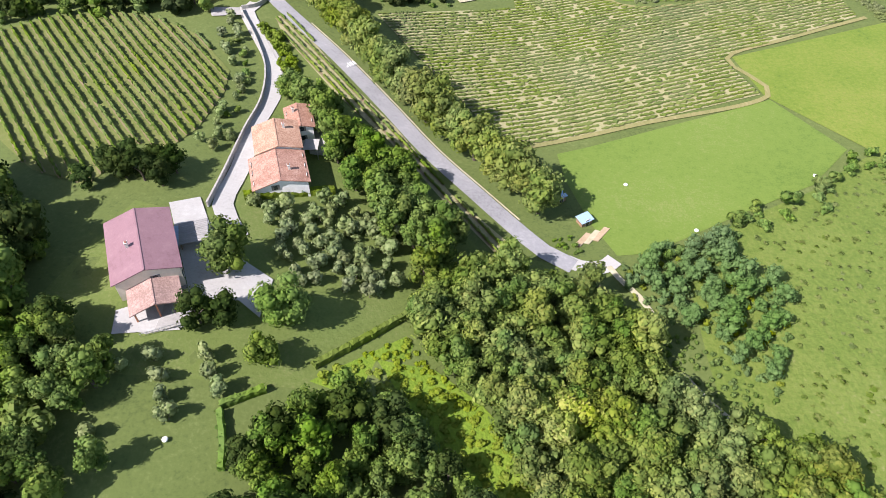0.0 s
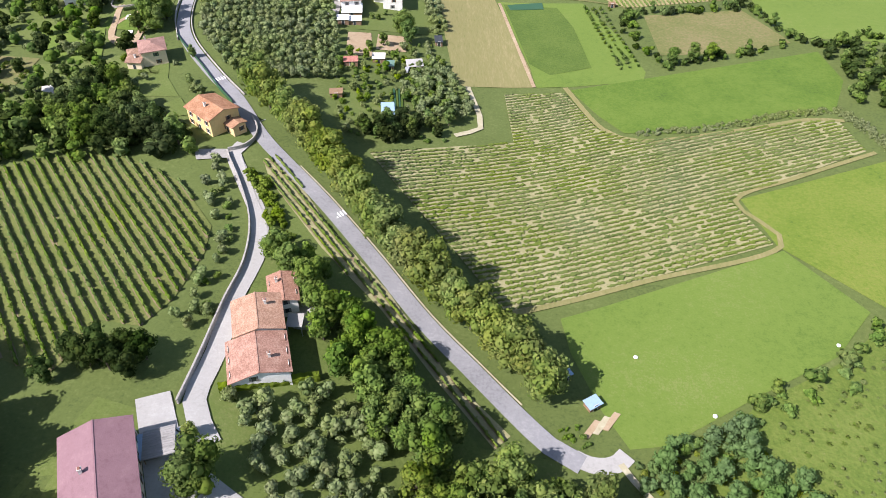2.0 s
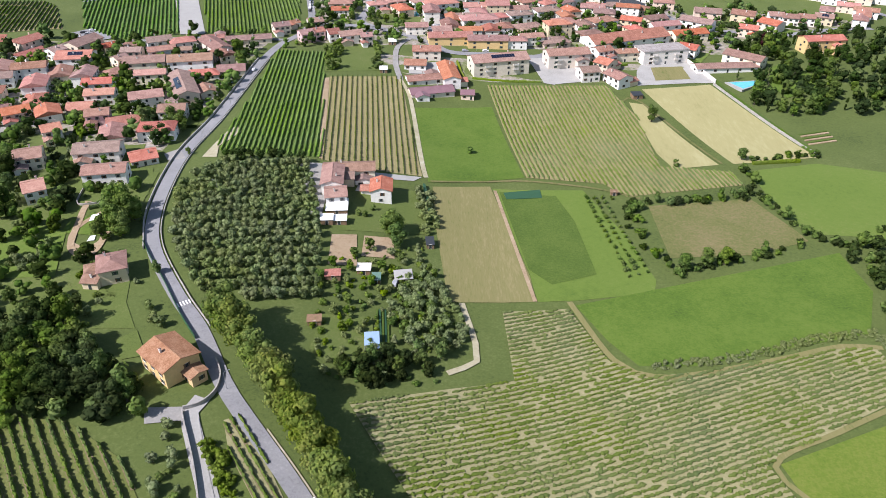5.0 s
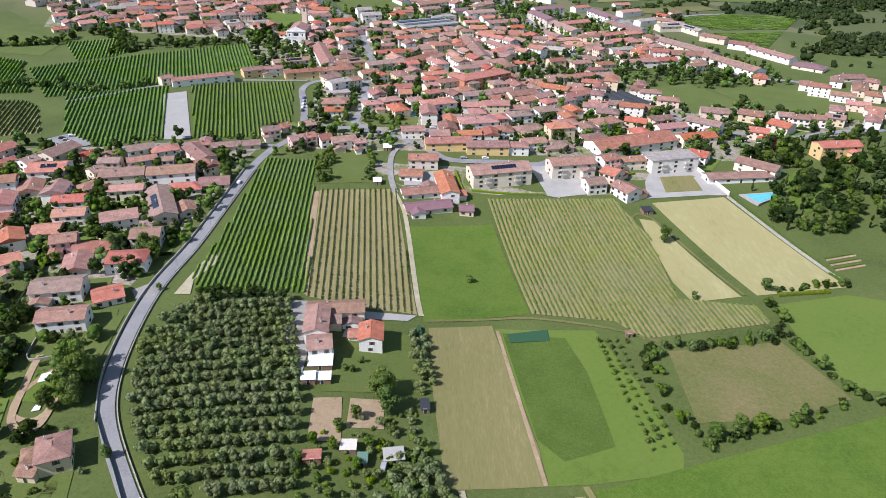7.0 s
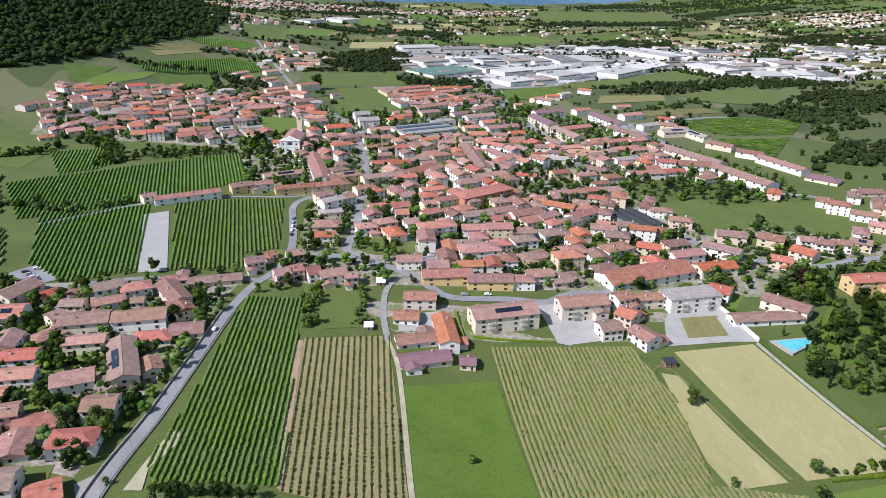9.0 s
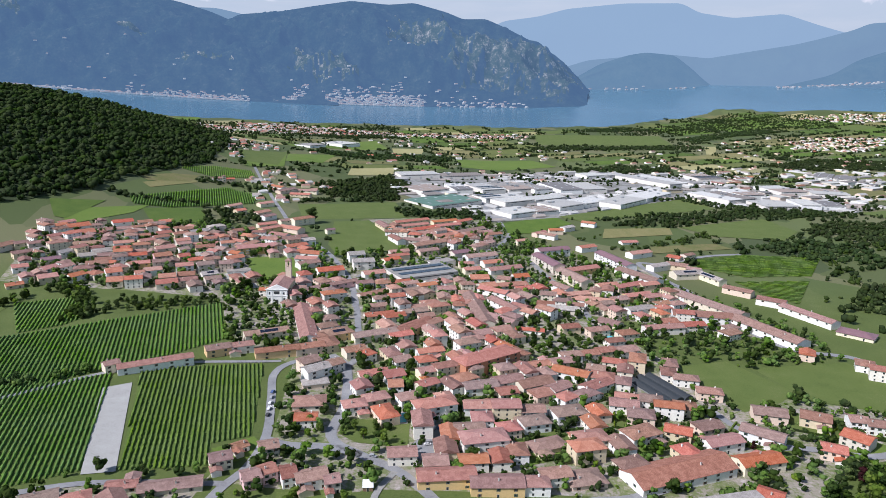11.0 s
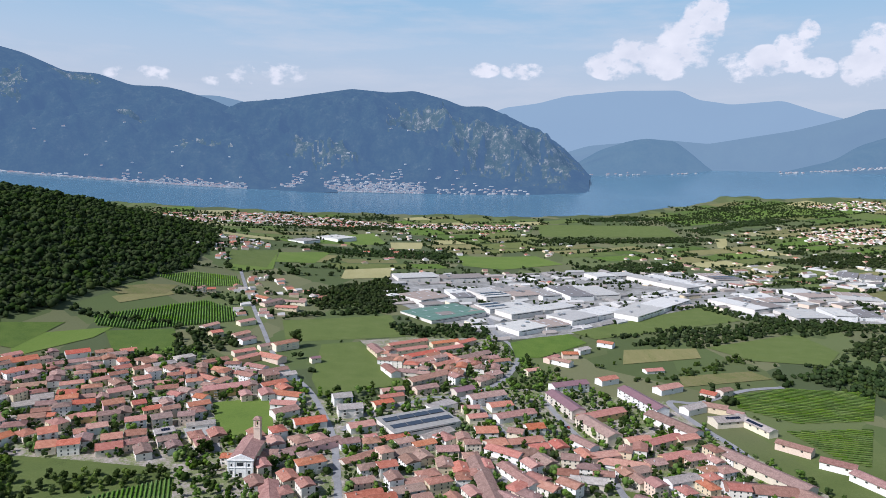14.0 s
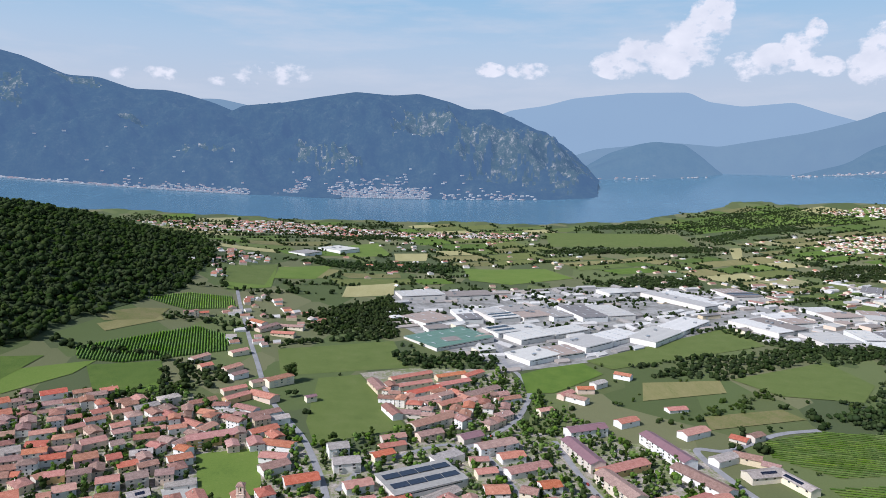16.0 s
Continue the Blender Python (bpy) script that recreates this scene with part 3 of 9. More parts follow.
def prism(bm, ring, z0, z1, slot=0):
    """An upright prism over a ring of (x, y); z0 and z1 may be functions of (x, y)."""
    lo = [bm.verts.new((x, y, z0(x, y) if callable(z0) else z0)) for x, y in ring]
    hi = [bm.verts.new((x, y, z1(x, y) if callable(z1) else z1)) for x, y in ring]
    n = len(ring)
    bm.faces.new(hi).material_index = slot
    bm.faces.new(lo[::-1]).material_index = slot
    for i in range(n):
        bm.faces.new((lo[i], lo[(i + 1) % n], hi[(i + 1) % n], hi[i])).material_index = slot


def ground(x, y):
    return float(terrain(x, y))


def curve_line(points, step=5.0):
    """A smooth line through the points, as an array of places step metres apart."""
    p = np.array(points, float)
    p = np.vstack([2 * p[0] - p[1], p, 2 * p[-1] - p[-2]])
    out = []
    for i in range(1, len(p) - 2):
        n = max(1, int(np.hypot(*(p[i + 1] - p[i])) / step))
        for k in range(n):
            t = k / n
            out.append(0.5 * (2 * p[i] + (p[i + 1] - p[i - 1]) * t + (2 * p[i - 1] - 5 * p[i] + 4 * p[i + 1] - p[i + 2]) * t * t + (3 * p[i] - p[i - 1] - 3 * p[i + 1] + p[i + 2]) * t ** 3))
    out.append(p[-2])
    return np.array(out)


def sides(line):
    d = np.gradient(line, axis=0)
    d /= np.maximum(np.hypot(d[:, 0], d[:, 1])[:, None], 1e-6)
    return np.stack([-d[:, 1], d[:, 0]], axis=1)


CLEAR, LANES = [], []


def strip(name, points, width, mat, layer=0.3, label="", category="", kind="structure", shift=0.0, step=5.0, height=0.0):
    """A band laid along a line on the ground; with a height it is a wall or kerb with thickness."""
    line = curve_line(points, step)
    LANES.append(line)
    n = sides(line)
    w = np.asarray(width, float)
    if w.ndim:
        w = np.interp(np.linspace(0, 1, len(line)), np.linspace(0, 1, len(w)), w)[:, None]
    a, b = line + n * (shift + w / 2), line + n * (shift - w / 2)
    k = len(line)
    if height:
        za, zb = terrain(a[:, 0], a[:, 1]), terrain(b[:, 0], b[:, 1])
        verts = np.vstack([np.c_[a, za - 0.5], np.c_[a, za + height], np.c_[b, zb + height], np.c_[b, zb - 0.5]])
        faces = [(i + r * k, i + 1 + r * k, i + 1 + (r + 1) * k, i + (r + 1) * k) for i in range(k - 1) for r in range(3)]
        faces += [(0, k, 2 * k, 3 * k), (k - 1, 4 * k - 1, 3 * k - 1, 2 * k - 1)]
    else:
        verts = np.vstack([np.c_[a, terrain(a[:, 0], a[:, 1]) + layer], np.c_[b, terrain(b[:, 0], b[:, 1]) + layer]])
        faces = [(i, i + k, i + 1 + k, i + 1) for i in range(k - 1)]
    ob = new(name, mesh_from(name, verts, faces, mat))
    return tagged(ob, label, category, kind=kind)


def field(name, poly, mat, layer=0.12, label="", category="field", cell=14.0, kind="structure"):
    """A piece of ground with its own cover, following the lie of the land."""
    CLEAR.append(poly)
    bm = bmesh.new()
    bm.faces.new([bm.verts.new((x, y, 0)) for x, y in poly])
    p = np.array(poly)
    for axis in (0, 1):
        normal = (1, 0, 0) if axis == 0 else (0, 1, 0)
        for c in np.arange(math.ceil(p[:, axis].min() / cell) * cell, p[:, axis].max(), cell):
            co = (c, 0, 0) if axis == 0 else (0, c, 0)
            bmesh.ops.bisect_plane(bm, geom=bm.verts[:] + bm.edges[:] + bm.faces[:], plane_co=co, plane_no=normal)
    for v in bm.verts:
        v.co.z = ground(v.co.x, v.co.y) + layer
    for f in bm.faces:
        if f.normal.z < 0:
            f.normal_flip()
    me = bpy.data.meshes.new(name)
    bm.normal_update()
    for f in bm.faces:
        if f.normal.z < 0:
            f.normal_flip()
    bm.to_mesh(me)
    bm.free()
    me.materials.append(M[mat])
    return tagged(new(name, me), label, category, kind=kind)


def inside(poly, x, y):
    p = np.array(poly, float)
    x, y = np.asarray(x, float), np.asarray(y, float)
    hit = np.zeros(x.shape, bool)
    j = len(p) - 1
    for i in range(len(p)):
        a, b = p[i], p[j]
        cross = ((a[1] > y) != (b[1] > y)) & (x < (b[0] - a[0]) * (y - a[1]) / (b[1] - a[1] + 1e-12) + a[0])
        hit ^= cross
        j = i
    return hit


def spans(poly, direction, spacing):
    """Parallel lines across a polygon: start and end of each stretch inside it."""
    d = np.array(direction, float)
    d /= np.hypot(*d)
    n = np.array([-d[1], d[0]])
    p = np.array(poly, float)
    u, v = p @ d, p @ n
    out = []
    for c in np.arange(v.min() + spacing * 0.5, v.max(), spacing):
        hits = []
        for i in range(len(p)):
            j = (i + 1) % len(p)
            if (v[i] > c) != (v[j] > c):
                hits.append(u[i] + (u[j] - u[i]) * (c - v[i]) / (v[j] - v[i]))
        hits.sort()
        for a, b in zip(hits[::2], hits[1::2]):
            if b - a > 3:
                out.append((d * a + n * c, d * b + n * c))
    return out


def vine_rows(name, poly, direction, spacing, height, width, mat, label, gaps=0.05, step=1.3, rough=0.3, seed=1, single=0.0, leaves=0.0):
    """Rows of vines: each row is a broken, uneven hedge of leaf clumps; leaves: loose shoots for each metre."""
    rng = np.random.default_rng(seed)
    verts, faces, base = [], [], 0
    section = np.array([(-0.30, 0.12), (-0.55, 0.55), (-0.24, 0.98), (0.24, 1.0), (0.55, 0.52), (0.30, 0.12)])
    for a, b in spans(poly, direction, spacing):
        length = np.hypot(*(b - a))
        d = (b - a) / length
        n = np.array([-d[1], d[0]])
        s = 0.0
        while s < length:
            run = min(length - s, rng.uniform(2.5, 9.0) if gaps > 0.02 else 12.0)
            if single:
                run = min(length - s, rng.uniform(0.6, 1.3) * single)
            k = max(2, int(run / step) + 1)
            t = np.linspace(s, s + run, k)
            t[1:-1] += rng.uniform(-0.25, 0.25, k - 2) * step
            c = a[None] + d[None] * t[:, None] + n[None] * rng.normal(0, 0.08 * width, (k, 1))
            z = terrain(c[:, 0], c[:, 1])
            grow = np.clip(1 + rng.normal(0, rough, k), 0.45, 1.5)
            grow[0] *= 0.6
            grow[-1] *= 0.6
            ring = np.zeros((k, 6, 3))
            for j, (o, h) in enumerate(section):
                off = o * width * grow * (1 + rng.normal(0, rough, k))
                ring[:, j, 0] = c[:, 0] + n[0] * off
                ring[:, j, 1] = c[:, 1] + n[1] * off
                ring[:, j, 2] = z + 0.22 + h * height * (0.55 + 0.45 * grow) * (1 + rng.normal(0, rough * 0.35, k))
            verts.append(ring.reshape(-1, 3))
            for i in range(k - 1):
                o = base + i * 6
                for j in range(6):
                    faces.append((o + j, o + (j + 1) % 6, o + 6 + (j + 1) % 6, o + 6 + j))
            faces.append(tuple(base + j for j in range(6)))
            faces.append(tuple(base + (k - 1) * 6 + j for j in range(5, -1, -1)))
            base += k * 6
            for q in range(int(run * leaves)):
                u = rng.uniform(0, run)
                e = a + d * (s + u) + n * rng.uniform(-0.6, 0.6) * width
                e = np.array([e[0], e[1], np.interp(s + u, t, z) + 0.2 + height * rng.uniform(0.35, 1.12)])
                verts.append(e + rng.normal(0, 0.17, (4, 3)))
                faces.append((base, base + 1, base + 2, base + 3))
                base += 4
            s += run + (rng.uniform(0.25, 0.7) if single else rng.uniform(0.4, 2.2) if rng.random() < gaps * 8 else 0.15)
    me = mesh_from(name, np.vstack(verts), faces, mat)
    return tagged(new(name, me), label, "vineyard", kind="stuff")


def row_soil(poly, direction, spacing, width, mat, label, seed=1, layer=0.24):
    """Bare strips of hoed soil under the rows, with ragged edges."""
    rng = np.random.default_rng(seed)
    V, F = [], []
    for a, b in spans(poly, direction, spacing):
        length = np.hypot(*(b - a))
        d = (b - a) / length
        n = np.array([-d[1], d[0]])
        k = max(2, int(length / 3.0))
        c = a[None] + d[None] * np.linspace(0, length, k)[:, None]
        o = len(V)
        for side in (1, -1):
            p = c + n[None] * (side * width * (0.5 + rng.uniform(-0.18, 0.18, k)))[:, None]
            V += [(x, y, z + layer) for (x, y), z in zip(p, terrain(p[:, 0], p[:, 1]))]
        F += [(o + i, o + k + i, o + k + i + 1, o + i + 1) for i in range(k - 1)]
    return tagged(new("row_soil", mesh_from("row_soil", V, F, mat)), label, "soil", kind="stuff")


# ---- plants ----
ICO = None


def ico():
    global ICO
    if ICO is None:
        bm = bmesh.new()
        bmesh.ops.create_icosphere(bm, subdivisions=1, radius=1)
        bm.verts.index_update()
        ICO = (np.array([v.co for v in bm.verts]), np.array([[v.index for v in f.verts] for f in bm.faces]))
        bm.free()
    return ICO


def crown(seed, r, h, z0, lumps, cards, size, flat=0.85, core=0.86, spread=0.62):
    """A crown of leaf clumps on several lumps of uneven size: corners and faces, with the tree's foot at the origin."""
    rng = np.random.default_rng(seed)
    cen, rad = [], []
    for i in range(lumps):
        a, q = rng.uniform(0, 2 * math.pi), math.sqrt(rng.uniform(0, 1)) * spread
        t = rng.uniform(0.12, 0.88)
        side = math.sin(math.pi * (0.18 + 0.7 * t)) ** 0.7
        cen.append((math.cos(a) * q * r * side, math.sin(a) * q * r * side, z0 + (h - z0) * t))
        rad.append(rng.uniform(0.34, 0.52) * r * (0.75 + 0.4 * side) * (9 / max(9, lumps)) ** 0.4)
    cen, rad = np.array(cen), np.array(rad)
    V, F, base = [], [], 0
    iv, iff = ico()
    for c, q in zip(cen, rad):
        k = iv * (q * core * rng.uniform(0.8, 1.15, (len(iv), 1))) * (1, 1, flat) + c
        V.append(k)
        F += [tuple(f + base) for f in iff]
        base += len(iv)
    share = rad ** 2 / (rad ** 2).sum()
    pick = rng.choice(lumps, cards, p=share)
    d = rng.normal(0, 1, (cards, 3))
    d[:, 2] = d[:, 2] * 0.9 + 0.35
    d /= np.linalg.norm(d, axis=1)[:, None]
    p = cen[pick] + d * (rad[pick] * rng.uniform(0.88, 1.1, cards))[:, None] * (1, 1, flat)
    nrm = d + rng.normal(0, 0.3, (cards, 3))
    nrm /= np.linalg.norm(nrm, axis=1)[:, None]
    ref = rng.normal(0, 1, (cards, 3))
    u = np.cross(nrm, ref)
    u /= np.linalg.norm(u, axis=1)[:, None]
    w = np.cross(nrm, u)
    sc = size * rng.uniform(0.55, 1.35, cards)
    for q in range(cards):
        e = sc[q]
        V.append(np.array([p[q] - u[q] * e, p[q] - w[q] * e * 0.7 + nrm[q] * e * 0.25, p[q] + u[q] * e, p[q] + w[q] * e * 0.7 + nrm[q] * e * 0.2]))
        F.append((base, base + 1, base + 2, base + 3))
        base += 4
    return np.vstack(V), F


def trunk_mesh(name, seed, h, r, limbs=4):
    """A tapered, slightly bent trunk with a few limbs."""
    rng = np.random.default_rng(seed)
    V, F = [], []

    def limb(a, b, ra, rb):
        o = len(V)
        a, b = np.array(a), np.array(b)
        d = b - a
        u = np.cross(d, (0.3, 1, 0.2))
        u /= np.linalg.norm(u)
        w = np.cross(d / np.linalg.norm(d), u)
        for c, q in ((a, ra), (b, rb)):
            for k in range(6):
                t = k * math.pi / 3
                V.append(c + u * math.cos(t) * q + w * math.sin(t) * q)
        for k in range(6):
            F.append((o + k, o + (k + 1) % 6, o + 6 + (k + 1) % 6, o + 6 + k))
    mid = (rng.uniform(-0.2, 0.2), rng.uniform(-0.2, 0.2), h * 0.5)
    limb((0, 0, -0.6), mid, r, r * 0.75)
    limb(mid, (mid[0] * 1.5, mid[1] * 1.5, h), r * 0.75, r * 0.4)
    for i in range(limbs):
        a = i * 2 * math.pi / limbs + rng.uniform(-0.4, 0.4)
        limb((mid[0], mid[1], h * 0.55), (math.cos(a) * h * 0.35, math.sin(a) * h * 0.35, h * rng.uniform(0.85, 1.1)), r * 0.5, r * 0.2)
    return mesh_from(name, V, F, "bark")


def tree_kind(mat, variants, seed, r, h, z0, lumps, cards, size, **more):
    """Several trees of one kind, as pairs of trunk and crown meshes and the corners of the crown."""
    made = []
    for i in range(variants):
        rng = random.Random(seed * 31 + i)
        rr, hh = r * rng.uniform(0.88, 1.12), h * rng.uniform(0.9, 1.1)
        v, f = crown(seed * 100 + i, rr, hh, z0, lumps, cards, size, **more)
        made.append((trunk_mesh("trunk", seed * 10 + i, (z0 + (hh - z0) * 0.45), 0.035 * hh), mesh_from("crown", v, f, mat, smooth_faces=True), v, f))
    return made


def put_tree(kind, x, y, scale=1.0, name="tree", label="", group="", rng=random, category="tree", sink=0.0):
    trunk, leaves, _, _ = rng.choice(kind)
    root = tagged(new(name), label, category, group)
    root.matrix_basis = pose(x, y, ground(x, y) - sink, 0, 0, rng.uniform(0, 360)) @ Matrix.Diagonal((scale, scale, scale * rng.uniform(0.92, 1.1), 1))
    part("trunk", trunk, None, root)
    part("crown", leaves, None, root)
    return root


def scatter(poly, spacing, rng, jitter=0.45):
    p = np.array(poly, float)
    out = []
    lo, hi = p.min(axis=0), p.max(axis=0)
    rows = 0
    y = lo[1]
    while y < hi[1]:
        x = lo[0] + (rows % 2) * spacing * 0.5
        while x < hi[0]:
            out.append((x + rng.uniform(-jitter, jitter) * spacing, y + rng.uniform(-jitter, jitter) * spacing))
            x += spacing
        y += spacing * 0.87
        rows += 1
    out = np.array(out)
    return out[inside(poly, out[:, 0], out[:, 1])]


def thicket(name, places, kind, mat, label, category, size=(0.8, 1.25), squash=1.0, seed=1, sink=0.3):
    """Many plants that nobody could count, in one mesh: each is a turned and scaled copy of one of the kind."""
    rng = np.random.default_rng(seed)
    V, sizes, loops, base = [], [], [], 0
    flat = [(k[2], np.concatenate([np.asarray(f) for f in k[3]]), np.array([len(f) for f in k[3]])) for k in kind]
    places = np.array(places, float)
    heights = terrain(places[:, 0], places[:, 1])
    for (x, y), z in zip(places, heights):
        v, corner, count = flat[rng.integers(len(flat))]
        a, s = rng.uniform(0, 2 * math.pi), rng.uniform(*size)
        c, si = math.cos(a) * s, math.sin(a) * s
        q = np.empty_like(v)
        q[:, 0] = v[:, 0] * c - v[:, 1] * si + x
        q[:, 1] = v[:, 0] * si + v[:, 1] * c + y
        q[:, 2] = v[:, 2] * s * squash * rng.uniform(0.85, 1.15) + z - sink
        V.append(q)
        sizes.append(count)
        loops.append(corner + base)
        base += len(v)
    sizes, loops = np.concatenate(sizes), np.concatenate(loops)
    V = np.vstack(V).astype(np.float32)
    me = bpy.data.meshes.new(name)
    me.vertices.add(len(V))
    me.vertices.foreach_set("co", V.ravel())
    me.loops.add(len(loops))
    me.loops.foreach_set("vertex_index", loops.astype(np.int32))
    me.polygons.add(len(sizes))
    me.polygons.foreach_set("loop_start", np.concatenate([[0], np.cumsum(sizes)[:-1]]).astype(np.int32))
    me.polygons.foreach_set("use_smooth", np.ones(len(sizes), dtype=bool))
    me.materials.append(M[mat])
    me.update(calc_edges=True)
    return tagged(new(name, me), label, category, kind="stuff")


# ---- the land: one sheet to the lake and the mountains ----
def land_sheet():
    xs = np.unique(np.concatenate([np.arange(-400, 401, 10), np.arange(-1500, 1501, 30), np.linspace(-4200, 4200, 71)]))
    ys = np.unique(np.concatenate([np.arange(-60, 720, 10), np.arange(720, 2000, 25), np.arange(2000, 3700, 20), np.linspace(-3000, -60, 16), np.linspace(3700, 4600, 8)]))
    gx, gy = np.meshgrid(xs, ys)
    gz = terrain(gx, gy)
    nx = len(xs)
    verts = np.stack([gx.ravel(), gy.ravel(), gz.ravel()], axis=1)
    i = np.arange(len(ys) - 1)[:, None] * nx + np.arange(nx - 1)[None]
    i = i.ravel()
    faces = np.stack([i, i + 1, i + nx + 1, i + nx], axis=1)
    return tagged(new("ground", mesh_from("ground", verts, faces, "land", smooth_faces=True)), "green summer farmland of the valley floor", "ground", kind="structure")


land_sheet()


def lake():
    az = np.linspace(-0.75, 0.8, 120)
    reach = np.concatenate([np.linspace(2650, 3500, 40), np.linspace(3540, 4450, 20)])
    a, d = np.meshgrid(az, reach)
    k = 1 / np.sqrt(1 + a * a)
    verts = np.stack([(3 + d * k * a).ravel(), (300 + d * k).ravel(), lake_level(d).ravel()], axis=1)
    n = len(az)
    i = (np.arange(len(reach) - 1)[:, None] * n + np.arange(n - 1)[None]).ravel()
    me = mesh_from("water", verts, np.stack([i, i + 1, i + n + 1, i + n], axis=1), "water", smooth_faces=True)
    tagged(new("water", me), "wide calm blue lake below the mountains", "lake", kind="structure")


lake()


def mountain(name, crest, front, back, foot_z, mats, label, seed, relief=60.0, cliff=None, cliff_mat=1, rows=60, cols=220):
    """A mountain whose crest rises over a line of shore; spurs and gullies run down to the foot. crest: across and up, as tangents from the valley."""
    c = np.array(crest)
    u = np.linspace(c[0, 0], c[-1, 0], cols)
    v = np.interp(u, c[:, 0], c[:, 1])
    k = np.ones(5) / 5
    v = np.convolve(np.pad(v, 2, mode="edge"), k, mode="valid")
    verts = []
    for r in range(rows):
        t = r / (rows - 1)
        depth = front + (back - front) * t
        for i in range(cols):
            x, y = 3 + u[i] * depth, 306 + depth
            top = 222 + v[i] * back
            rugged = noise.ridged_multi_fractal(Vector((x * 0.0035 + seed, y * 0.0035, t * 0.6)), 0.9, 2.1, 6, 1.0, 2.0) - 1.0
            shape = t ** 0.85
            z = foot_z(depth) + (top - foot_z(depth)) * shape + relief * rugged * math.sin(math.pi * min(1, t * 1.02)) ** 0.8 * min(1.0, max(0.0, (top - foot_z(depth)) / 250))
            push = noise.noise(Vector((u[i] * 14 + seed, t * 2, 0))) * 240 * t * (1 - t)
            verts.append((x, y + push, max(z, foot_z(depth) - 60)))
    faces = [(r * cols + i, r * cols + i + 1, (r + 1) * cols + i + 1, (r + 1) * cols + i) for r in range(rows - 1) for i in range(cols - 1)]
    index = [0] * len(faces)
    if cliff:
        for q, f in enumerate(faces):
            r, i = divmod(f[0], cols)
            t = r / (rows - 1)
            for cu, ct, ru, rt in cliff:
                e = ((u[i] - cu) / ru) ** 2 + ((t - ct) / rt) ** 2
                if e + 1.3 * noise.noise(Vector((u[i] * 90, t * 14, seed))) + 0.9 * noise.noise(Vector((u[i] * 260, t * 40, seed))) < 0.55:
                    index[q] = cliff_mat
    SLOPES[name] = (u, np.array(verts).reshape(rows, cols, 3))
    o = len(verts)
    for i in range(cols):
        x, y, z = verts[(rows - 1) * cols + i]
        verts.append((x, y + 120, z - 400))
    faces += [((rows - 1) * cols + i, (rows - 1) * cols + i + 1, o + i + 1, o + i) for i in range(cols - 1)]
    index += [0] * (cols - 1)
    me = mesh_from(name, verts, faces, mats, index, smooth_faces=True)
    return tagged(new(name, me), label, "mountain", kind="structure")


SLOPES = {}
LEFT_CREST = [(-0.86, 0.20), (-0.663, 0.176), (-0.603, 0.152), (-0.564, 0.142), (-0.526, 0.126), (-0.507, 0.118), (-0.464, 0.116), (-0.418, 0.101), (-0.371, 0.100), (-0.347, 0.095), (-0.308, 0.084), (-0.261, 0.065), (-0.222, 0.050), (-0.190, 0.027), (-0.158, 0.004), (-0.134, -0.023)]
BACK_CREST = [(-0.41, 0.06), (-0.372, 0.079), (-0.332, 0.089), (-0.300, 0.089), (-0.261, 0.081), (-0.229, 0.070)]
CENTRE_CREST = [(-0.309, 0.060), (-0.269, 0.081), (-0.213, 0.086), (-0.166, 0.094), (-0.114, 0.102), (-0.063, 0.098), (-0.027, 0.101), (0.017, 0.090), (0.041, 0.081), (0.073, 0.082), (0.105, 0.069), (0.146, 0.050), (0.188, 0.023), (0.209, 0.003), (0.223, -0.012)]
FAR_CREST = [(0.026, 0.043), (0.097, 0.080), (0.145, 0.087), (0.185, 0.098), (0.264, 0.107), (0.344, 0.109), (0.369, 0.097), (0.418, 0.091), (0.490, 0.098), (0.540, 0.084), (0.582, 0.074), (0.672, 0.072), (0.8, 0.09)]
MIDDLE_CREST = [(0.155, 0.010), (0.219, 0.030), (0.267, 0.035), (0.332, 0.040), (0.389, 0.036), (0.446, 0.046), (0.510, 0.057), (0.542, 0.065), (0.589, 0.078), (0.613, 0.088), (0.670, 0.092), (0.8, 0.1)]
ISLE_CREST = [(0.190, -0.008), (0.200, 0.004), (0.236, 0.025), (0.276, 0.038), (0.300, 0.042), (0.341, 0.039), (0.366, 0.022), (0.399, -0.004)]
RIGHT_CREST = [(0.470, -0.010), (0.482, -0.005), (0.531, 0.007), (0.571, 0.017), (0.601, 0.037), (0.648, 0.052), (0.705, 0.069), (0.85, 0.09)]


def shore_of(offset):
    return lambda depth: float(lake_level(np.float64(depth * 1.03))) + offset


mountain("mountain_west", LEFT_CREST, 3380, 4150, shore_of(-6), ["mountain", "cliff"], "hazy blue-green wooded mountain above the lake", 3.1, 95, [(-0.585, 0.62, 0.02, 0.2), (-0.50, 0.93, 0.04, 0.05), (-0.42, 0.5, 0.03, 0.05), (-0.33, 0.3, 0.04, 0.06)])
mountain("mountain_behind", BACK_CREST, 4200, 4420, lambda d: 250.0, ["mid_range"], "ridge far behind, pale blue with painted haze", 5.7, 20, rows=16, cols=50)
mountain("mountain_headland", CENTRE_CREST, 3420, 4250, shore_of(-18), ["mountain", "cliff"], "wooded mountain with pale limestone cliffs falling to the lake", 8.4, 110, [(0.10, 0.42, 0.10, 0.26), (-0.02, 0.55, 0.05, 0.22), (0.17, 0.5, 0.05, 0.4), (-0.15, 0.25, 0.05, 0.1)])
mountain("mountain_far", FAR_CREST, 4440, 4560, lambda d: 190.0, ["hazed_far_range"], "pale hazy range at the far end of the lake", 11.3, 18, rows=20)
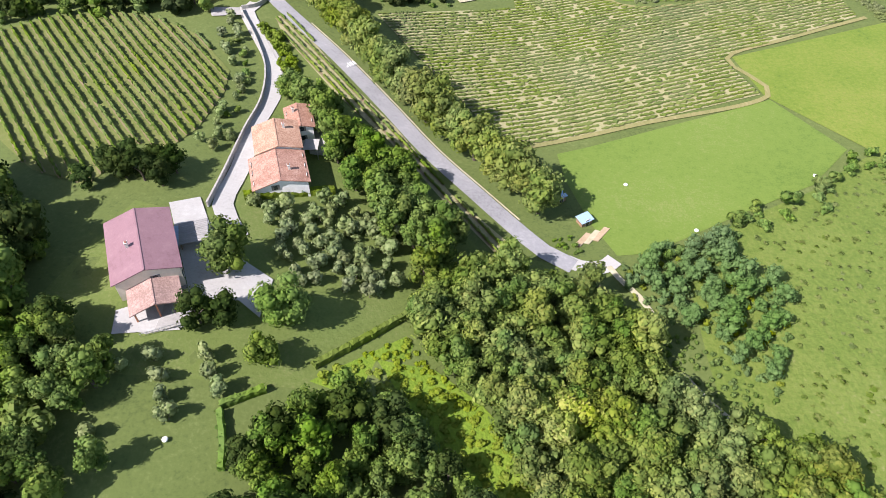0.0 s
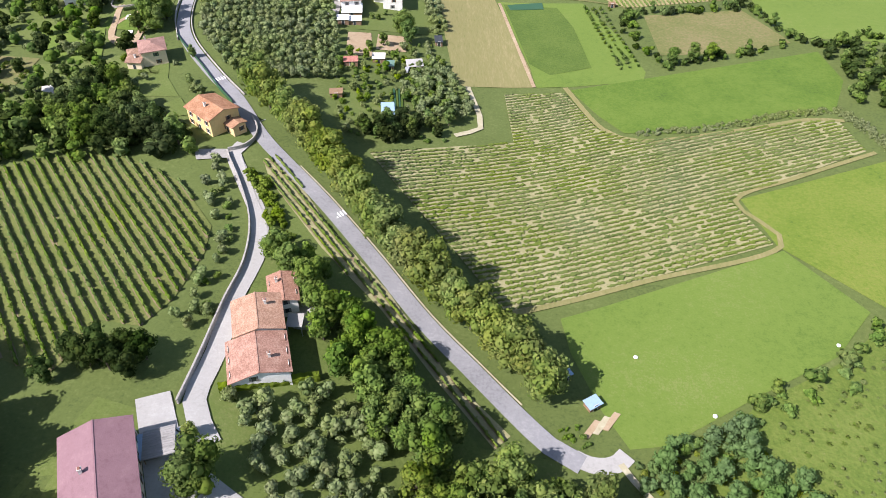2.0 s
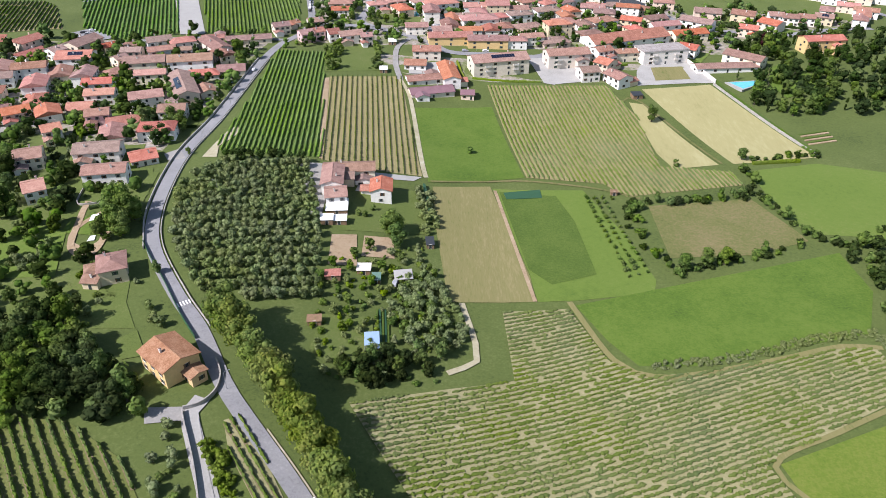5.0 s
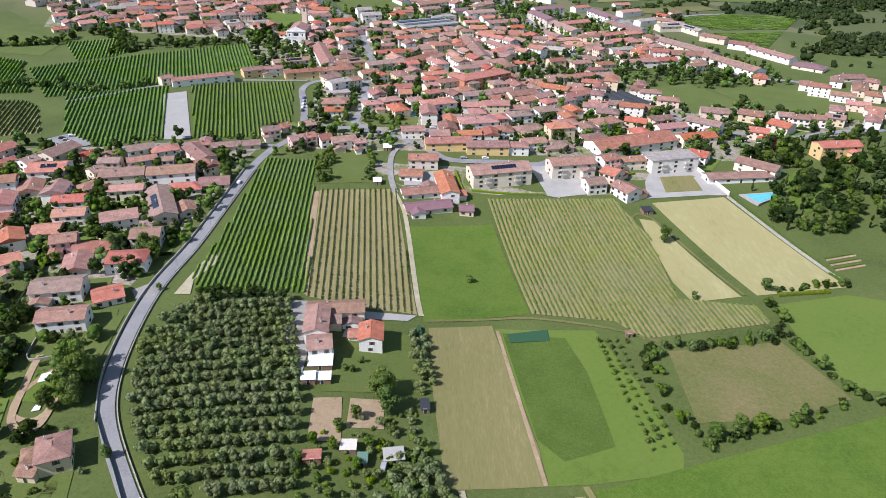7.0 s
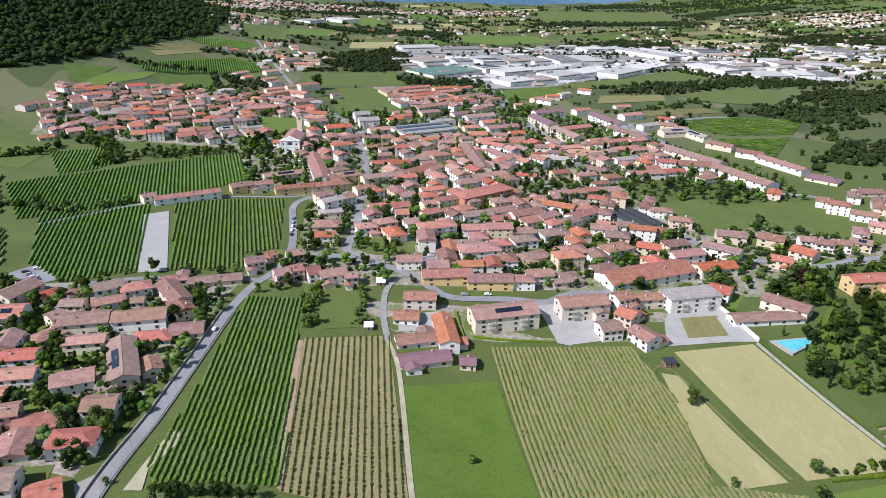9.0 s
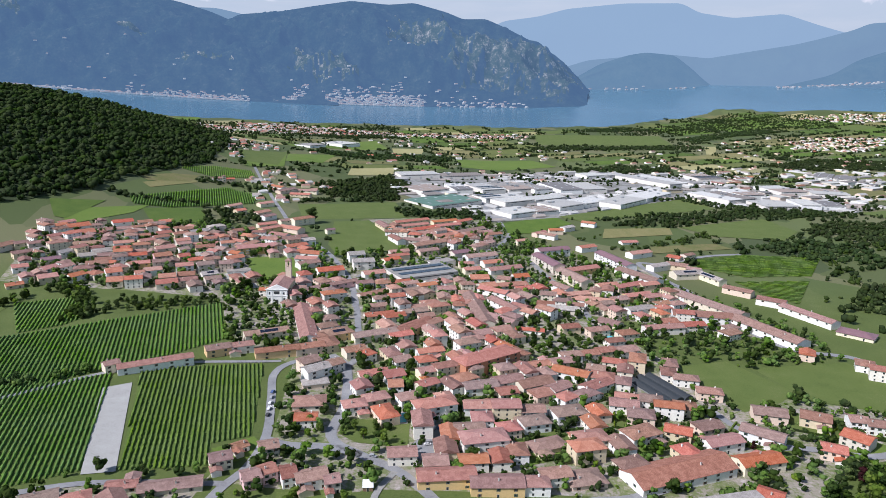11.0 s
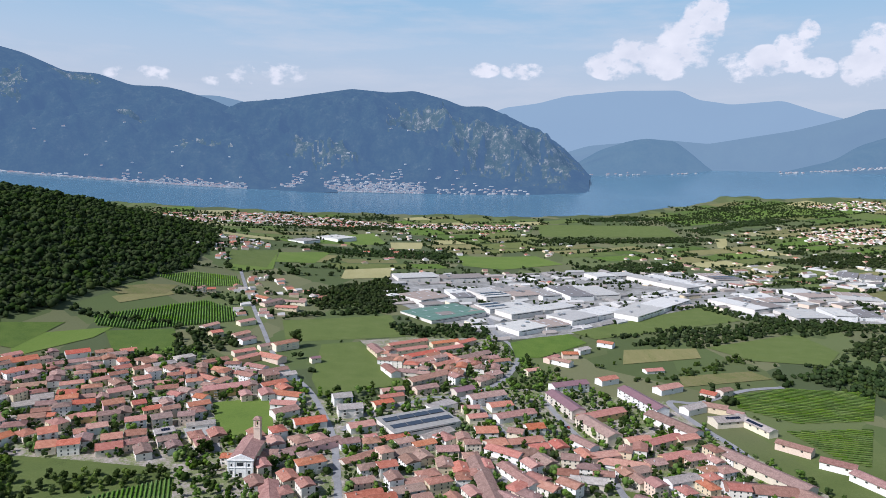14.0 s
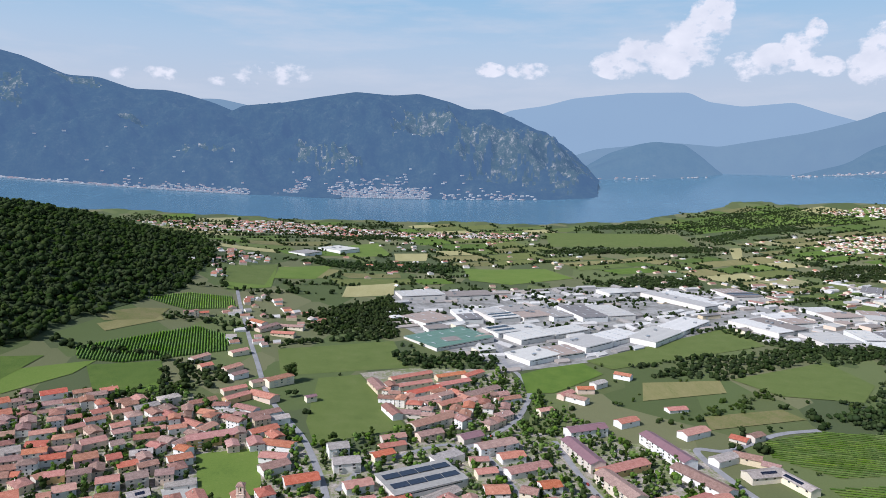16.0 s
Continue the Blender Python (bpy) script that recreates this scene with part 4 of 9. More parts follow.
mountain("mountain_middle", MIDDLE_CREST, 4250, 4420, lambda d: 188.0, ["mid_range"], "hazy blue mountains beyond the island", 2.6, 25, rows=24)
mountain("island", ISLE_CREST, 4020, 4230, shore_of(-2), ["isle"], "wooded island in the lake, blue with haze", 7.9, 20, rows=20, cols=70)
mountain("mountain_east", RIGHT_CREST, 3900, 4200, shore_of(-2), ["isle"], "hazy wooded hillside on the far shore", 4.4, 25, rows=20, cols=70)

# ---- fields ----
VINES_LEFT = [(-155, 204), (-147, 211), (-132, 221), (-113, 224), (-99, 221), (-81, 209), (-66, 188), (-65, 176), (-68, 157), (-73, 147), (-84, 149), (-86, 137), (-89, 131), (-106, 138), (-120, 151), (-143, 179)]
VINES_ROAD = [(-58, 224), (-53, 227), (-33, 193), (-14, 168), (2, 141), (17, 124), (13, 120), (-1, 139), (-15, 160), (-34, 183), (-54, 213)]
VINES_BIG = [(19, 164), (105, 195), (98, 218), (158, 247), (157, 268), (145, 268), (89, 256), (73, 254), (61, 262), (52, 290), (27, 287), (28, 251), (6, 245), (-24, 235), (-12, 215), (5, 188)]
VINES_DARK = [(-102, 544), (-70, 543), (-65, 497), (-52, 393), (-100, 392), (-106, 403), (-103, 453)]
VINES_TAN = [(-62, 500), (-19, 508), (-4, 387), (-28, 387), (-53, 391)]
VINES_EAST = [(35, 503), (110, 507), (121, 466), (119, 408), (154, 402), (155, 388), (94, 376), (85, 389), (48, 395)]
VINES_A = [(-275, 654), (-211, 690), (-174, 573), (-208, 552), (-241, 575)]
VINES_B = [(-195, 701), (-115, 718), (-98, 615), (-118, 605), (-113, 582), (-156, 574)]
VINES_C = [(-319, 747), (-284, 769), (-182, 849), (-156, 762), (-185, 726), (-250, 667), (-266, 659), (-288, 649), (-340, 728)]
VINES_D = [(-352, 822), (-308, 844), (-279, 796), (-287, 775), (-312, 756)]
VINES_E = [(-428, 1243), (-335, 1393), (-278, 1367), (-266, 1300), (-363, 1218), (-411, 1212)]
OLIVES = [(-98, 382), (-57, 382), (-48, 346), (-41, 305), (-39, 281), (-80, 278), (-102, 317), (-111, 356)]

field("meadow", [(-70, 75), (-10, 75), (20, 105), (30, 118), (10, 120), (-5, 138), (-45, 205), (-56, 205), (-48, 150), (-58, 120), (-75, 125), (-85, 95)], "lawn", 0.1, "mown green lawn round the farmhouse", "lawn")
field("bramble_ground", [(-27, 77), (-8, 91), (-3, 84), (8, 76), (16, 66), (28, 56), (34, 36), (0, 36), (2, 60), (-9, 71), (-20, 75)], "bramble_ground", 0.1, "bright green ground covered by brambles", "ground")
field("marsh", [(60, 45), (240, 20), (300, 110), (260, 190), (150, 175), (122, 160), (106, 148), (80, 135), (62, 122), (60, 90)], "marsh", 0.08, "tall bright green marsh grass", "marsh")
field("meadow", [(34, 163), (107, 192), (122, 166), (106, 150), (80, 137), (54, 123), (45, 122), (40, 133), (35, 151)], "meadow", 0.16, "mown green meadow beside the road", "meadow")
field("meadow", [(55, 292), (173, 328), (173, 301), (159, 276), (90, 259), (71, 259), (63, 272)], "lush", 0.16, "lush green meadow bordered by reeds", "meadow")
field("meadow", [(102, 218), (166, 242), (200, 225), (190, 180), (131, 163), (106, 194)], "yellow", 0.16, "yellow-green wild meadow", "meadow")
field("field", [(1, 378), (29, 384), (40, 310), (40, 294), (7, 290), (3, 335)], "mown", 0.16, "mown tan hay field", "field")
field("field", [(30, 382), (74, 382), (85, 343), (90, 308), (87, 300), (56, 295), (41, 294), (40, 312)], "meadow", 0.14, "green grass field", "field")
field("field", [(33, 379), (60, 376), (65, 353), (67, 312), (48, 305), (40, 315)], "clover", 0.26, "dark green clover field", "field")
field("meadow", [(102, 367), (153, 374), (163, 343), (164, 337), (134, 326), (100, 324)], "dry", 0.16, "dry meadow ringed by a hedge", "meadow")
field("village_ground", [(-300, 440), (-130, 395), (-122, 470), (-112, 550), (-104, 600), (-110, 570), (-250, 545), (-320, 520)], "town", 0.06, "gardens, yards and paths between village houses", "ground", cell=20)
field("village_ground", [(-95, 566), (-60, 562), (-16, 512), (40, 508), (120, 512), (180, 516), (240, 600), (345, 632), (340, 660), (250, 690), (190, 745), (150, 860), (330, 790), (262, 980), (250, 1060), (110, 1090), (-10, 1060), (-80, 1010), (-120, 1040), (-300, 1180), (-460, 1060), (-400, 880), (-190, 862), (-150, 760), (-95, 720), (-85, 600)], "town", 0.06, "gardens, yards and paths between village houses", "ground", cell=30)
field("village_ground", [(-88, 1255), (-20, 1090), (90, 1090), (112, 1200), (100, 1300), (-20, 1290)], "town", 0.06, "gardens and yards between village houses", "ground", cell=30)
field("works_ground", [(-80, 1560), (20, 1380), (100, 1290), (300, 1390), (480, 1560), (560, 1440), (760, 1440), (860, 1600), (700, 1760), (560, 1930), (330, 1930), (-80, 1800)], "works_yard", 0.3, "paved yards and rough grass between works halls", "ground", cell=40)
del CLEAR[-4:]
field("meadow", [(-10, 467), (36, 476), (47, 395), (-1, 382)], "lush", 0.16, "green meadow with a single tree", "meadow")
field("field", [(132, 503), (178, 512), (206, 419), (158, 411)], "wheat", 0.2, "pale ripe wheat field", "field")
field("field", [(120, 485), (128, 483), (150, 410), (125, 405), (121, 423)], "wheat", 0.2, "pale ripe wheat field beside a path", "field")
field("meadow", [(163, 403), (202, 412), (240, 400), (240, 330), (195, 340), (166, 343), (162, 372)], "meadow", 0.14, "half-dry meadow", "meadow")
field("field", [(-66, 497), (-62, 498), (-52, 392), (-54, 392)], "earth", 0.3, "brown strip of bare earth between vineyards", "field")
field("pitch", [(-202, 1003), (-154, 1023), (-128, 938), (-173, 923)], "meadow", 0.25, "green grass football pitch", "pitch")
field("field", [(-134, 1226), (-87, 1249), (-22, 1087), (-106, 1038), (-123, 1089)], "lawn", 0.2, "green field between the houses", "field")
field("field", [(-206, 1332), (-57, 1414), (-30, 1289), (-179, 1226)], "lawn", 0.2, "green field beyond the houses", "field")


def vineyard(poly, soil, direction, spacing, height, width, leaf, words, gaps, seed, rough=0.3, single=0.0, step=1.3, leaves=0.0, bare=None):
    field("vineyard_ground", poly, soil, 0.18, "grassed soil between rows of " + words, "field")
    if bare:
        row_soil(poly, direction, spacing, bare[0], bare[1], "bare soil under rows of " + words, seed)
    vine_rows("vines", poly, direction, spacing, height, width, leaf, "rows of " + words, gaps, step, rough, seed, single, leaves)


vineyard(VINES_LEFT, "vine_grass", (51, -69), 3.0, 1.25, 0.62, "vine_leaf", "trellised green vines on a slope", 0.01, 1, 0.32, step=0.5, leaves=6.0, bare=(1.1, "earth_grass"))
vineyard(VINES_ROAD, "vine_soil", (69, -99), 2.3, 0.9, 0.6, "vine_leaf", "young vines beside the road", 0.03, 2, 0.3, step=0.55, leaves=3.0, bare=(0.9, "earth_grass"))
vineyard(VINES_BIG, "vine_soil", (86, 31), 1.95, 0.46, 0.98, "young_vine", "young vines in pale soil", 0.021, 3, 0.32, step=0.62, leaves=1.6)
vineyard(VINES_DARK, "vine_lush", (9, -149), 2.5, 0.95, 0.9, "vine_dark", "full dark green vines", 0.0, 4, 0.24, step=0.9)
vineyard(VINES_TAN, "vine_straw", (9, -116), 3.0, 0.9, 0.5, "vine_leaf", "thin vines over dry grass", 0.03, 5, 0.35, 2.2, step=0.7)
vineyard(VINES_EAST, "vine_straw", (13, -108), 2.4, 0.8, 0.9, "young_vine", "young vines in dry grass", 0.01, 6, 0.3, step=0.8)
vineyard(VINES_A, "vine_lush", (35, -116), 2.8, 1.1, 1.1, "vine_dark", "full dark green vines", 0.0, 7, 0.2)
vineyard(VINES_B, "vine_lush", (30, -118), 2.8, 1.1, 1.1, "vine_dark", "full dark green vines", 0.0, 8, 0.2)
vineyard(VINES_C, "vine_lush", (29, -91), 3.0, 1.15, 1.25, "vine_dark", "green vines below the village", 0.0, 9, 0.2)
vineyard(VINES_D, "vine_lush", (29, -91), 3.0, 1.15, 1.25, "vine_dark", "green vines beside a wood", 0.0, 10, 0.2)
VINES_UPPER = [(-440, 1480), (-420, 1535), (-403, 1566), (-344, 1592), (-315, 1524), (-376, 1467)]
vineyard(VINES_UPPER, "vine_lush", (25, -80), 3.6, 1.5, 1.5, "vine_dark", "green vines above the hamlet", 0.0, 14, 0.2)
vineyard(VINES_E, "vine_lush", (25, -80), 3.6, 2.2, 1.8, "vine_dark", "green vines under the hill", 0.0, 11, 0.2)

# ---- roads ----
MAIN_ROAD = [(45, 120), (33, 117.5), (26, 122), (18, 131), (9, 142), (-4, 158), (-18, 179), (-34, 202), (-48, 220), (-55, 229), (-62, 239), (-75, 262), (-88, 280), (-106, 310), (-114, 336), (-118, 370), (-118, 398), (-114, 431), (-111, 472), (-107, 526), (-101, 559), (-92, 583), (-90, 617), (-98, 665), (-104, 700), (-96, 722), (-70, 735)]
strip("road", MAIN_ROAD[1:], 5.4, "asphalt", 0.34, "grey asphalt country road leading into the village", "road")
strip("farm_track", [(31.5, 119.3), (35, 117.6), (39, 117.4), (42, 118.6), (44, 120.5)], 4.4, "concrete", 0.33, "pale gravel turning place at the road's end", "track", step=1.5)
strip("road_verge", MAIN_ROAD[3:9], 0.5, "track", 0.36, "pale dusty verge along the road", "verge", shift=-3.2)
strip("driveway", [(-66, 232), (-68, 226), (-60, 208), (-53, 192), (-51, 175), (-53, 161), (-53, 140), (-54, 125), (-48, 114)], 5.0, "concrete", 0.32, "pale concrete driveway between a wall and a verge", "driveway")
STREETS = [
    ([(-64, 859), (-74, 916), (-87, 966), (-114, 1040), (-138, 1086), (-177, 1157), (-217, 1267), (-256, 1374), (-330, 1586), (-400, 1800)], 6.0),
    ([(-72, 950), (-57, 990), (-33, 1014), (10, 1049), (33, 1044), (54, 1024), (74, 954), (79, 921), (60, 860)], 5.5),
    ([(33, 1044), (77, 1100), (97, 1141), (115, 1210), (112, 1272), (98, 1328), (97, 1411), (87, 1507)], 6.0),
    ([(121, 1071), (131, 998), (141, 949), (148, 897), (150, 840)], 6.0),
    ([(402, 1112), (351, 1098), (286, 1057), (254, 1056), (263, 985), (275, 932), (286, 819), (304, 780), (343, 764), (357, 723), (375, 674), (420, 600)], 7.0),
    ([(98, 1316), (166, 1356), (244, 1412), (365, 1496), (478, 1570)], 6.5),
    ([(-70, 740), (-56, 718), (-50, 660), (-53, 618), (-33, 598), (-14, 585), (1, 567), (15, 552), (50, 552), (71, 550), (87, 562), (109, 566), (148, 586), (171, 598), (215, 622), (264, 613), (303, 626), (345, 632)], 6.5),
    ([(-90, 612), (-75, 606), (-53, 606), (-33, 598)], 7.0),
    ([(-56, 718), (-51, 745), (-61, 840), (-66, 862)], 5.5),
    ([(217, 622), (198, 645), (190, 675)], 5.0),
    ([(-268, 640), (-195, 705), (-104, 724)], 4.0),
    ([(-210, 545), (-165, 562), (-100, 566)], 4.5),
]


# ---- plants: kinds ----
rnd = random.Random(7)
BROAD = tree_kind("leaf", 6, 1, 4.2, 10.5, 1.2, 18, 860, 0.37, core=0.78)
PLANE = tree_kind("plane_leaf", 5, 2, 5.4, 12.5, 1.6, 26, 1250, 0.42, core=0.78)
WIDE_TREE = tree_kind("leaf", 3, 14, 6.6, 11.5, 1.0, 26, 1900, 0.4, core=0.8)
BRIGHT = tree_kind("bright_leaf", 3, 3, 3.6, 9.5, 1.2, 9, 560, 0.42)
DARK = tree_kind("dark_leaf", 4, 4, 4.4, 10.5, 0.8, 16, 780, 0.37, core=0.78)
OLIVE = tree_kind("olive_leaf", 6, 5, 1.9, 3.5, 0.6, 6, 150, 0.34)
SHRUB = tree_kind("leaf", 4, 6, 1.6, 2.4, 0.0, 5, 110, 0.35)
YOUNGTREE = tree_kind("leaf", 4, 17, 3.8, 8.5, 0.8, 12, 330, 0.46, core=0.76)
MIDTREE = tree_kind("leaf", 5, 7, 3.8, 8.5, 0.8, 6, 130, 0.85)
CYPRESS = tree_kind("dark_leaf", 3, 8, 1.1, 9.0, 0.2, 9, 140, 0.5, flat=1.6, spread=0.25)
REDTREE = tree_kind("red_leaf", 1, 9, 3.5, 9.0, 0.8, 7, 200, 0.7)
FARTREE = tree_kind("wood_leaf", 8, 10, 6.4, 8.4, 0.0, 2, 10, 1.2, core=1.0, spread=0.5)
BRAMBLE = tree_kind("bramble", 3, 11, 1.5, 1.5, 0.0, 4, 60, 0.4)
MARSHBUSH = tree_kind("bramble", 3, 12, 1.3, 1.6, 0.0, 2, 18, 0.6)
TOWNTREE = tree_kind("leaf", 8, 13, 3.9, 8.0, 0.4, 5, 28, 0.85, core=0.98)
TOWNSHRUB = tree_kind("leaf", 6, 15, 1.9, 2.6, 0.0, 3, 14, 0.6, core=1.0)


# ---- houses ----
def window_mesh(w, h, shutters=True):
    bm = bmesh.new()
    box(bm, -w / 2 - 0.12, w / 2 + 0.12, -0.06, 0.05, -0.12, h + 0.12, 0)
    box(bm, -w / 2, w / 2, 0.02, 0.07, 0, h, 1)
    if shutters:
        box(bm, -w - 0.02, -w / 2 - 0.02, 0.0, 0.10, -0.05, h + 0.05, 2)
        box(bm, w / 2 + 0.02, w + 0.02, 0.0, 0.10, -0.05, h + 0.05, 2)
    me = bpy.data.meshes.new("window")
    bmesh.ops.recalc_face_normals(bm, faces=bm.faces)
    bm.to_mesh(me)
    bm.free()
    for m in ("frame", "glass", "shutter"):
        me.materials.append(M[m])
    return me


WINDOW, DOOR, WIDE_WINDOW = window_mesh(1.0, 1.4), window_mesh(1.1, 2.1, False), window_mesh(2.4, 1.5, False)


def chimney_mesh():
    bm = bmesh.new()
    box(bm, -0.35, 0.35, -0.3, 0.3, -1.2, 0.8)
    box(bm, -0.45, 0.45, -0.4, 0.4, 0.8, 0.95)
    box(bm, -0.3, 0.3, -0.25, 0.25, 0.95, 1.15, 1)
    me = bpy.data.meshes.new("chimney")
    bmesh.ops.recalc_face_normals(bm, faces=bm.faces)
    bm.to_mesh(me)
    bm.free()
    for m in ("frame", "roof"):
        me.materials.append(M[m])
    return me


def slab_mesh(name, mat, *dims):
    bm = bmesh.new()
    box(bm, *dims)
    bmesh.ops.recalc_face_normals(bm, faces=bm.faces)
    me = bpy.data.meshes.new(name)
    bm.to_mesh(me)
    bm.free()
    me.materials.append(M[mat])
    return me


FRAME, PANE, SHUTTER, SILL = slab_mesh("window", "frame", -0.62, 0.62, -0.06, 0.05, -0.1, 1.5), slab_mesh("pane", "glass", -0.48, 0.48, 0.02, 0.07, 0, 1.4), slab_mesh("shutter", "shutter", -0.26, 0.26, 0.0, 0.1, -0.05, 1.45), slab_mesh("sill", "frame", -0.72, 0.72, 0, 0.2, -0.18, -0.1)


def fine_window(root, at):
    """A window with its pane, sill and two open shutters as parts."""
    w = part("window", FRAME, None, root, at=at)
    part("pane", PANE, None, w)
    part("sill", SILL, None, w)
    for side in (-1, 1):
        part("shutter", SHUTTER, None, w, at=Matrix.Translation((side * 0.9, 0, 0)))


CHIMNEY = chimney_mesh()
ROOFS = {"o": "roof_old", "r": "roof_red", "d": "roof", "w": "roof_wine", "b": "roof_red", "y": "roof_grey", "n": "roof_orange"}
ROOF_WORDS = {"o": "weathered clay-tile", "r": "orange clay-tile", "d": "terracotta-tile", "w": "wine-red", "b": "bright red tile", "y": "grey", "n": "orange clay-tile"}
WALLS = {"W": "white_wall", "P": "pink_wall", "K": "brick_wall", "O": "ochre_wall"}
WALL_WORDS = {"W": "white", "P": "pink", "K": "orange brick", "O": "ochre"}


def gable_walls(L, W, eave, rise, hip):
    bm = bmesh.new()
    if hip:
        box(bm, -L / 2, L / 2, -W / 2, W / 2, -1.5, eave)
        return bm
    ring = [(-W / 2, -1.5), (W / 2, -1.5), (W / 2, eave), (0, eave + rise), (-W / 2, eave)]
    a = [bm.verts.new((-L / 2, y, z)) for y, z in ring]
    b = [bm.verts.new((L / 2, y, z)) for y, z in ring]
    bm.faces.new(a[::-1])
    bm.faces.new(b)
    for i in range(5):
        j = (i + 1) % 5
        bm.faces.new((a[i], a[j], b[j], b[i]))
    return bm


def roof_shell(L, W, eave, rise, hip, over=0.7, thick=0.24):
    """A pitched roof with overhanging eaves, real thickness and a raised ridge course."""
    bm = bmesh.new()
    x, y = L / 2 + over * (1.0 if hip else 0.7), W / 2 + over
    slope = rise / (W / 2)
    low = eave - over * slope
    run = min(W / 2 + over, x - 0.4) if hip else 0.0
    top = [(-x, -y, low), (x, -y, low), (x, y, low), (-x, y, low), (-x + run, 0, eave + rise), (x - run, 0, eave + rise)]
    hi = [bm.verts.new((p[0], p[1], p[2] + thick)) for p in top]
    lo = [bm.verts.new(p) for p in top]
    for f in ((0, 1, 5, 4), (2, 3, 4, 5)):
        bm.faces.new([hi[i] for i in f])
        bm.faces.new([lo[i] for i in f][::-1])
    for i, j, k in ((1, 2, 5), (3, 0, 4)):
        if hip:
            bm.faces.new((hi[i], hi[j], hi[k]))
            bm.faces.new((lo[k], lo[j], lo[i]))
            bm.faces.new((hi[i], lo[i], lo[j], hi[j]))
        else:
            bm.faces.new((hi[i], lo[i], lo[k], hi[k]))
            bm.faces.new((hi[k], lo[k], lo[j], hi[j]))
    for i, j in ((0, 1), (2, 3)):
        bm.faces.new((hi[i], lo[i], lo[j], hi[j]))
    box(bm, -x + run, x - run, -0.16, 0.16, eave + rise + thick - 0.1, eave + rise + thick + 0.07)
    return bm


def flat_roof(L, W, eave):
    bm = bmesh.new()
    box(bm, -L / 2 - 0.4, L / 2 + 0.4, -W / 2 - 0.4, W / 2 + 0.4, eave, eave + 0.35)
    box(bm, -L / 2 + 0.5, L / 2 - 0.5, -W / 2 + 0.5, W / 2 - 0.5, eave + 0.35, eave + 0.5)
    return bm


PANEL = None


def solar_panels(root, L, W, eave, rise, rng):
    """Dark panels laid on the slope that looks to the sun, each one a part."""
    global PANEL
    if PANEL is None:
        bm = bmesh.new()
        box(bm, 0, 1.62, -1.6, 0, 0, 0.06)
        PANEL = bpy.data.meshes.new("solar_panel")
        bm.to_mesh(PANEL)
        bm.free()
        PANEL.materials.append(M["solar"])
    slope = Matrix.Translation((L * 0.05, -W * 0.12, eave + rise * 0.76 + 0.36)) @ Matrix.Rotation(math.atan2(rise, W / 2), 4, "X")
    n = max(2, int(L * 0.45 / 1.7))
    for i in range(n):
        for j in range(2):
            part("solar_panel", PANEL, None, root, at=slope @ Matrix.Translation(((i - n / 2) * 1.72, -1.65 * j, 0)))


def house_volume(root, L, W, storeys, code, at=None, rng=random, windows=4, eave=None, pitch=0.33, chimney=True, ends=True, lowest=0, fine=False, fronts=(-1, 1)):
    """One body of a house under its own roof: walls, roof, chimney, windows, door, balconies."""
    at = at or Matrix.Identity(4)
    eave = eave or storeys * 2.95 + 0.35
    hip, flat = code[0] == "h", code[0] == "f"
    rise = W / 2 * pitch * (0.9 if hip else 1.0)
    wall = next((WALLS[c] for c in code[2:] if c in WALLS), "wall")
    part("wall", gable_walls(L, W, eave, rise, hip or flat), wall, root, at=at)
    part("roof", flat_roof(L, W, eave) if flat else roof_shell(L, W, eave, rise, hip), ROOFS[code[1]], root, at=at)
    if chimney and not flat:
        cy = rng.choice((-1, 1)) * W * 0.2
        part("chimney", CHIMNEY, None, root, at=at @ Matrix.Translation((rng.uniform(-0.3, 0.3) * L, cy, eave + rise * 0.6 + 0.7)))
    if "s" in code[2:]:
        solar_panels(root, L, W, eave, rise, rng)
    step = max(3.4, L / windows)
    n = max(1, int(L / step))
    for side in fronts:
        turn = Matrix.Rotation(math.pi if side < 0 else 0, 4, "Z")
        for s in range(lowest, storeys):
            for i in range(n):
                x = (i + 0.5) * L / n - L / 2 + rng.uniform(-0.25, 0.25)
                door = s == 0 and side < 0 and i == n // 2
                m = DOOR if door else WINDOW
                z = (0.05 if door else 1.0) + s * 2.95
                spot = at @ Matrix.Translation((x, side * W / 2, z)) @ turn
                if fine and not door:
                    fine_window(root, spot)
                else:
                    part("door" if door else "window", m, None, root, at=spot)
    for side in (-1, 1) if ends else ():
        turn = Matrix.Rotation(radians(-90 * side), 4, "Z")
        for s in range(storeys):
            part("window", WINDOW, None, root, at=at @ Matrix.Translation((side * L / 2, rng.uniform(-0.2, 0.2) * W, 1.0 + s * 2.95)) @ turn)
    if storeys >= 3:
        for s in range(1, storeys):
            for x in (-L * 0.25, L * 0.25):
                bm = bmesh.new()
                box(bm, -1.8, 1.8, -1.3, 0, 0, 0.15)
                box(bm, -1.8, 1.8, -1.3, -1.22, 0.15, 1.05)
                box(bm, -1.8, -1.72, -1.22, 0, 0.15, 1.05)
                box(bm, 1.72, 1.8, -1.22, 0, 0.15, 1.05)
                part("balcony", bm, "frame", root, at=at @ Matrix.Translation((x, -W / 2, s * 2.95 + 0.1)))


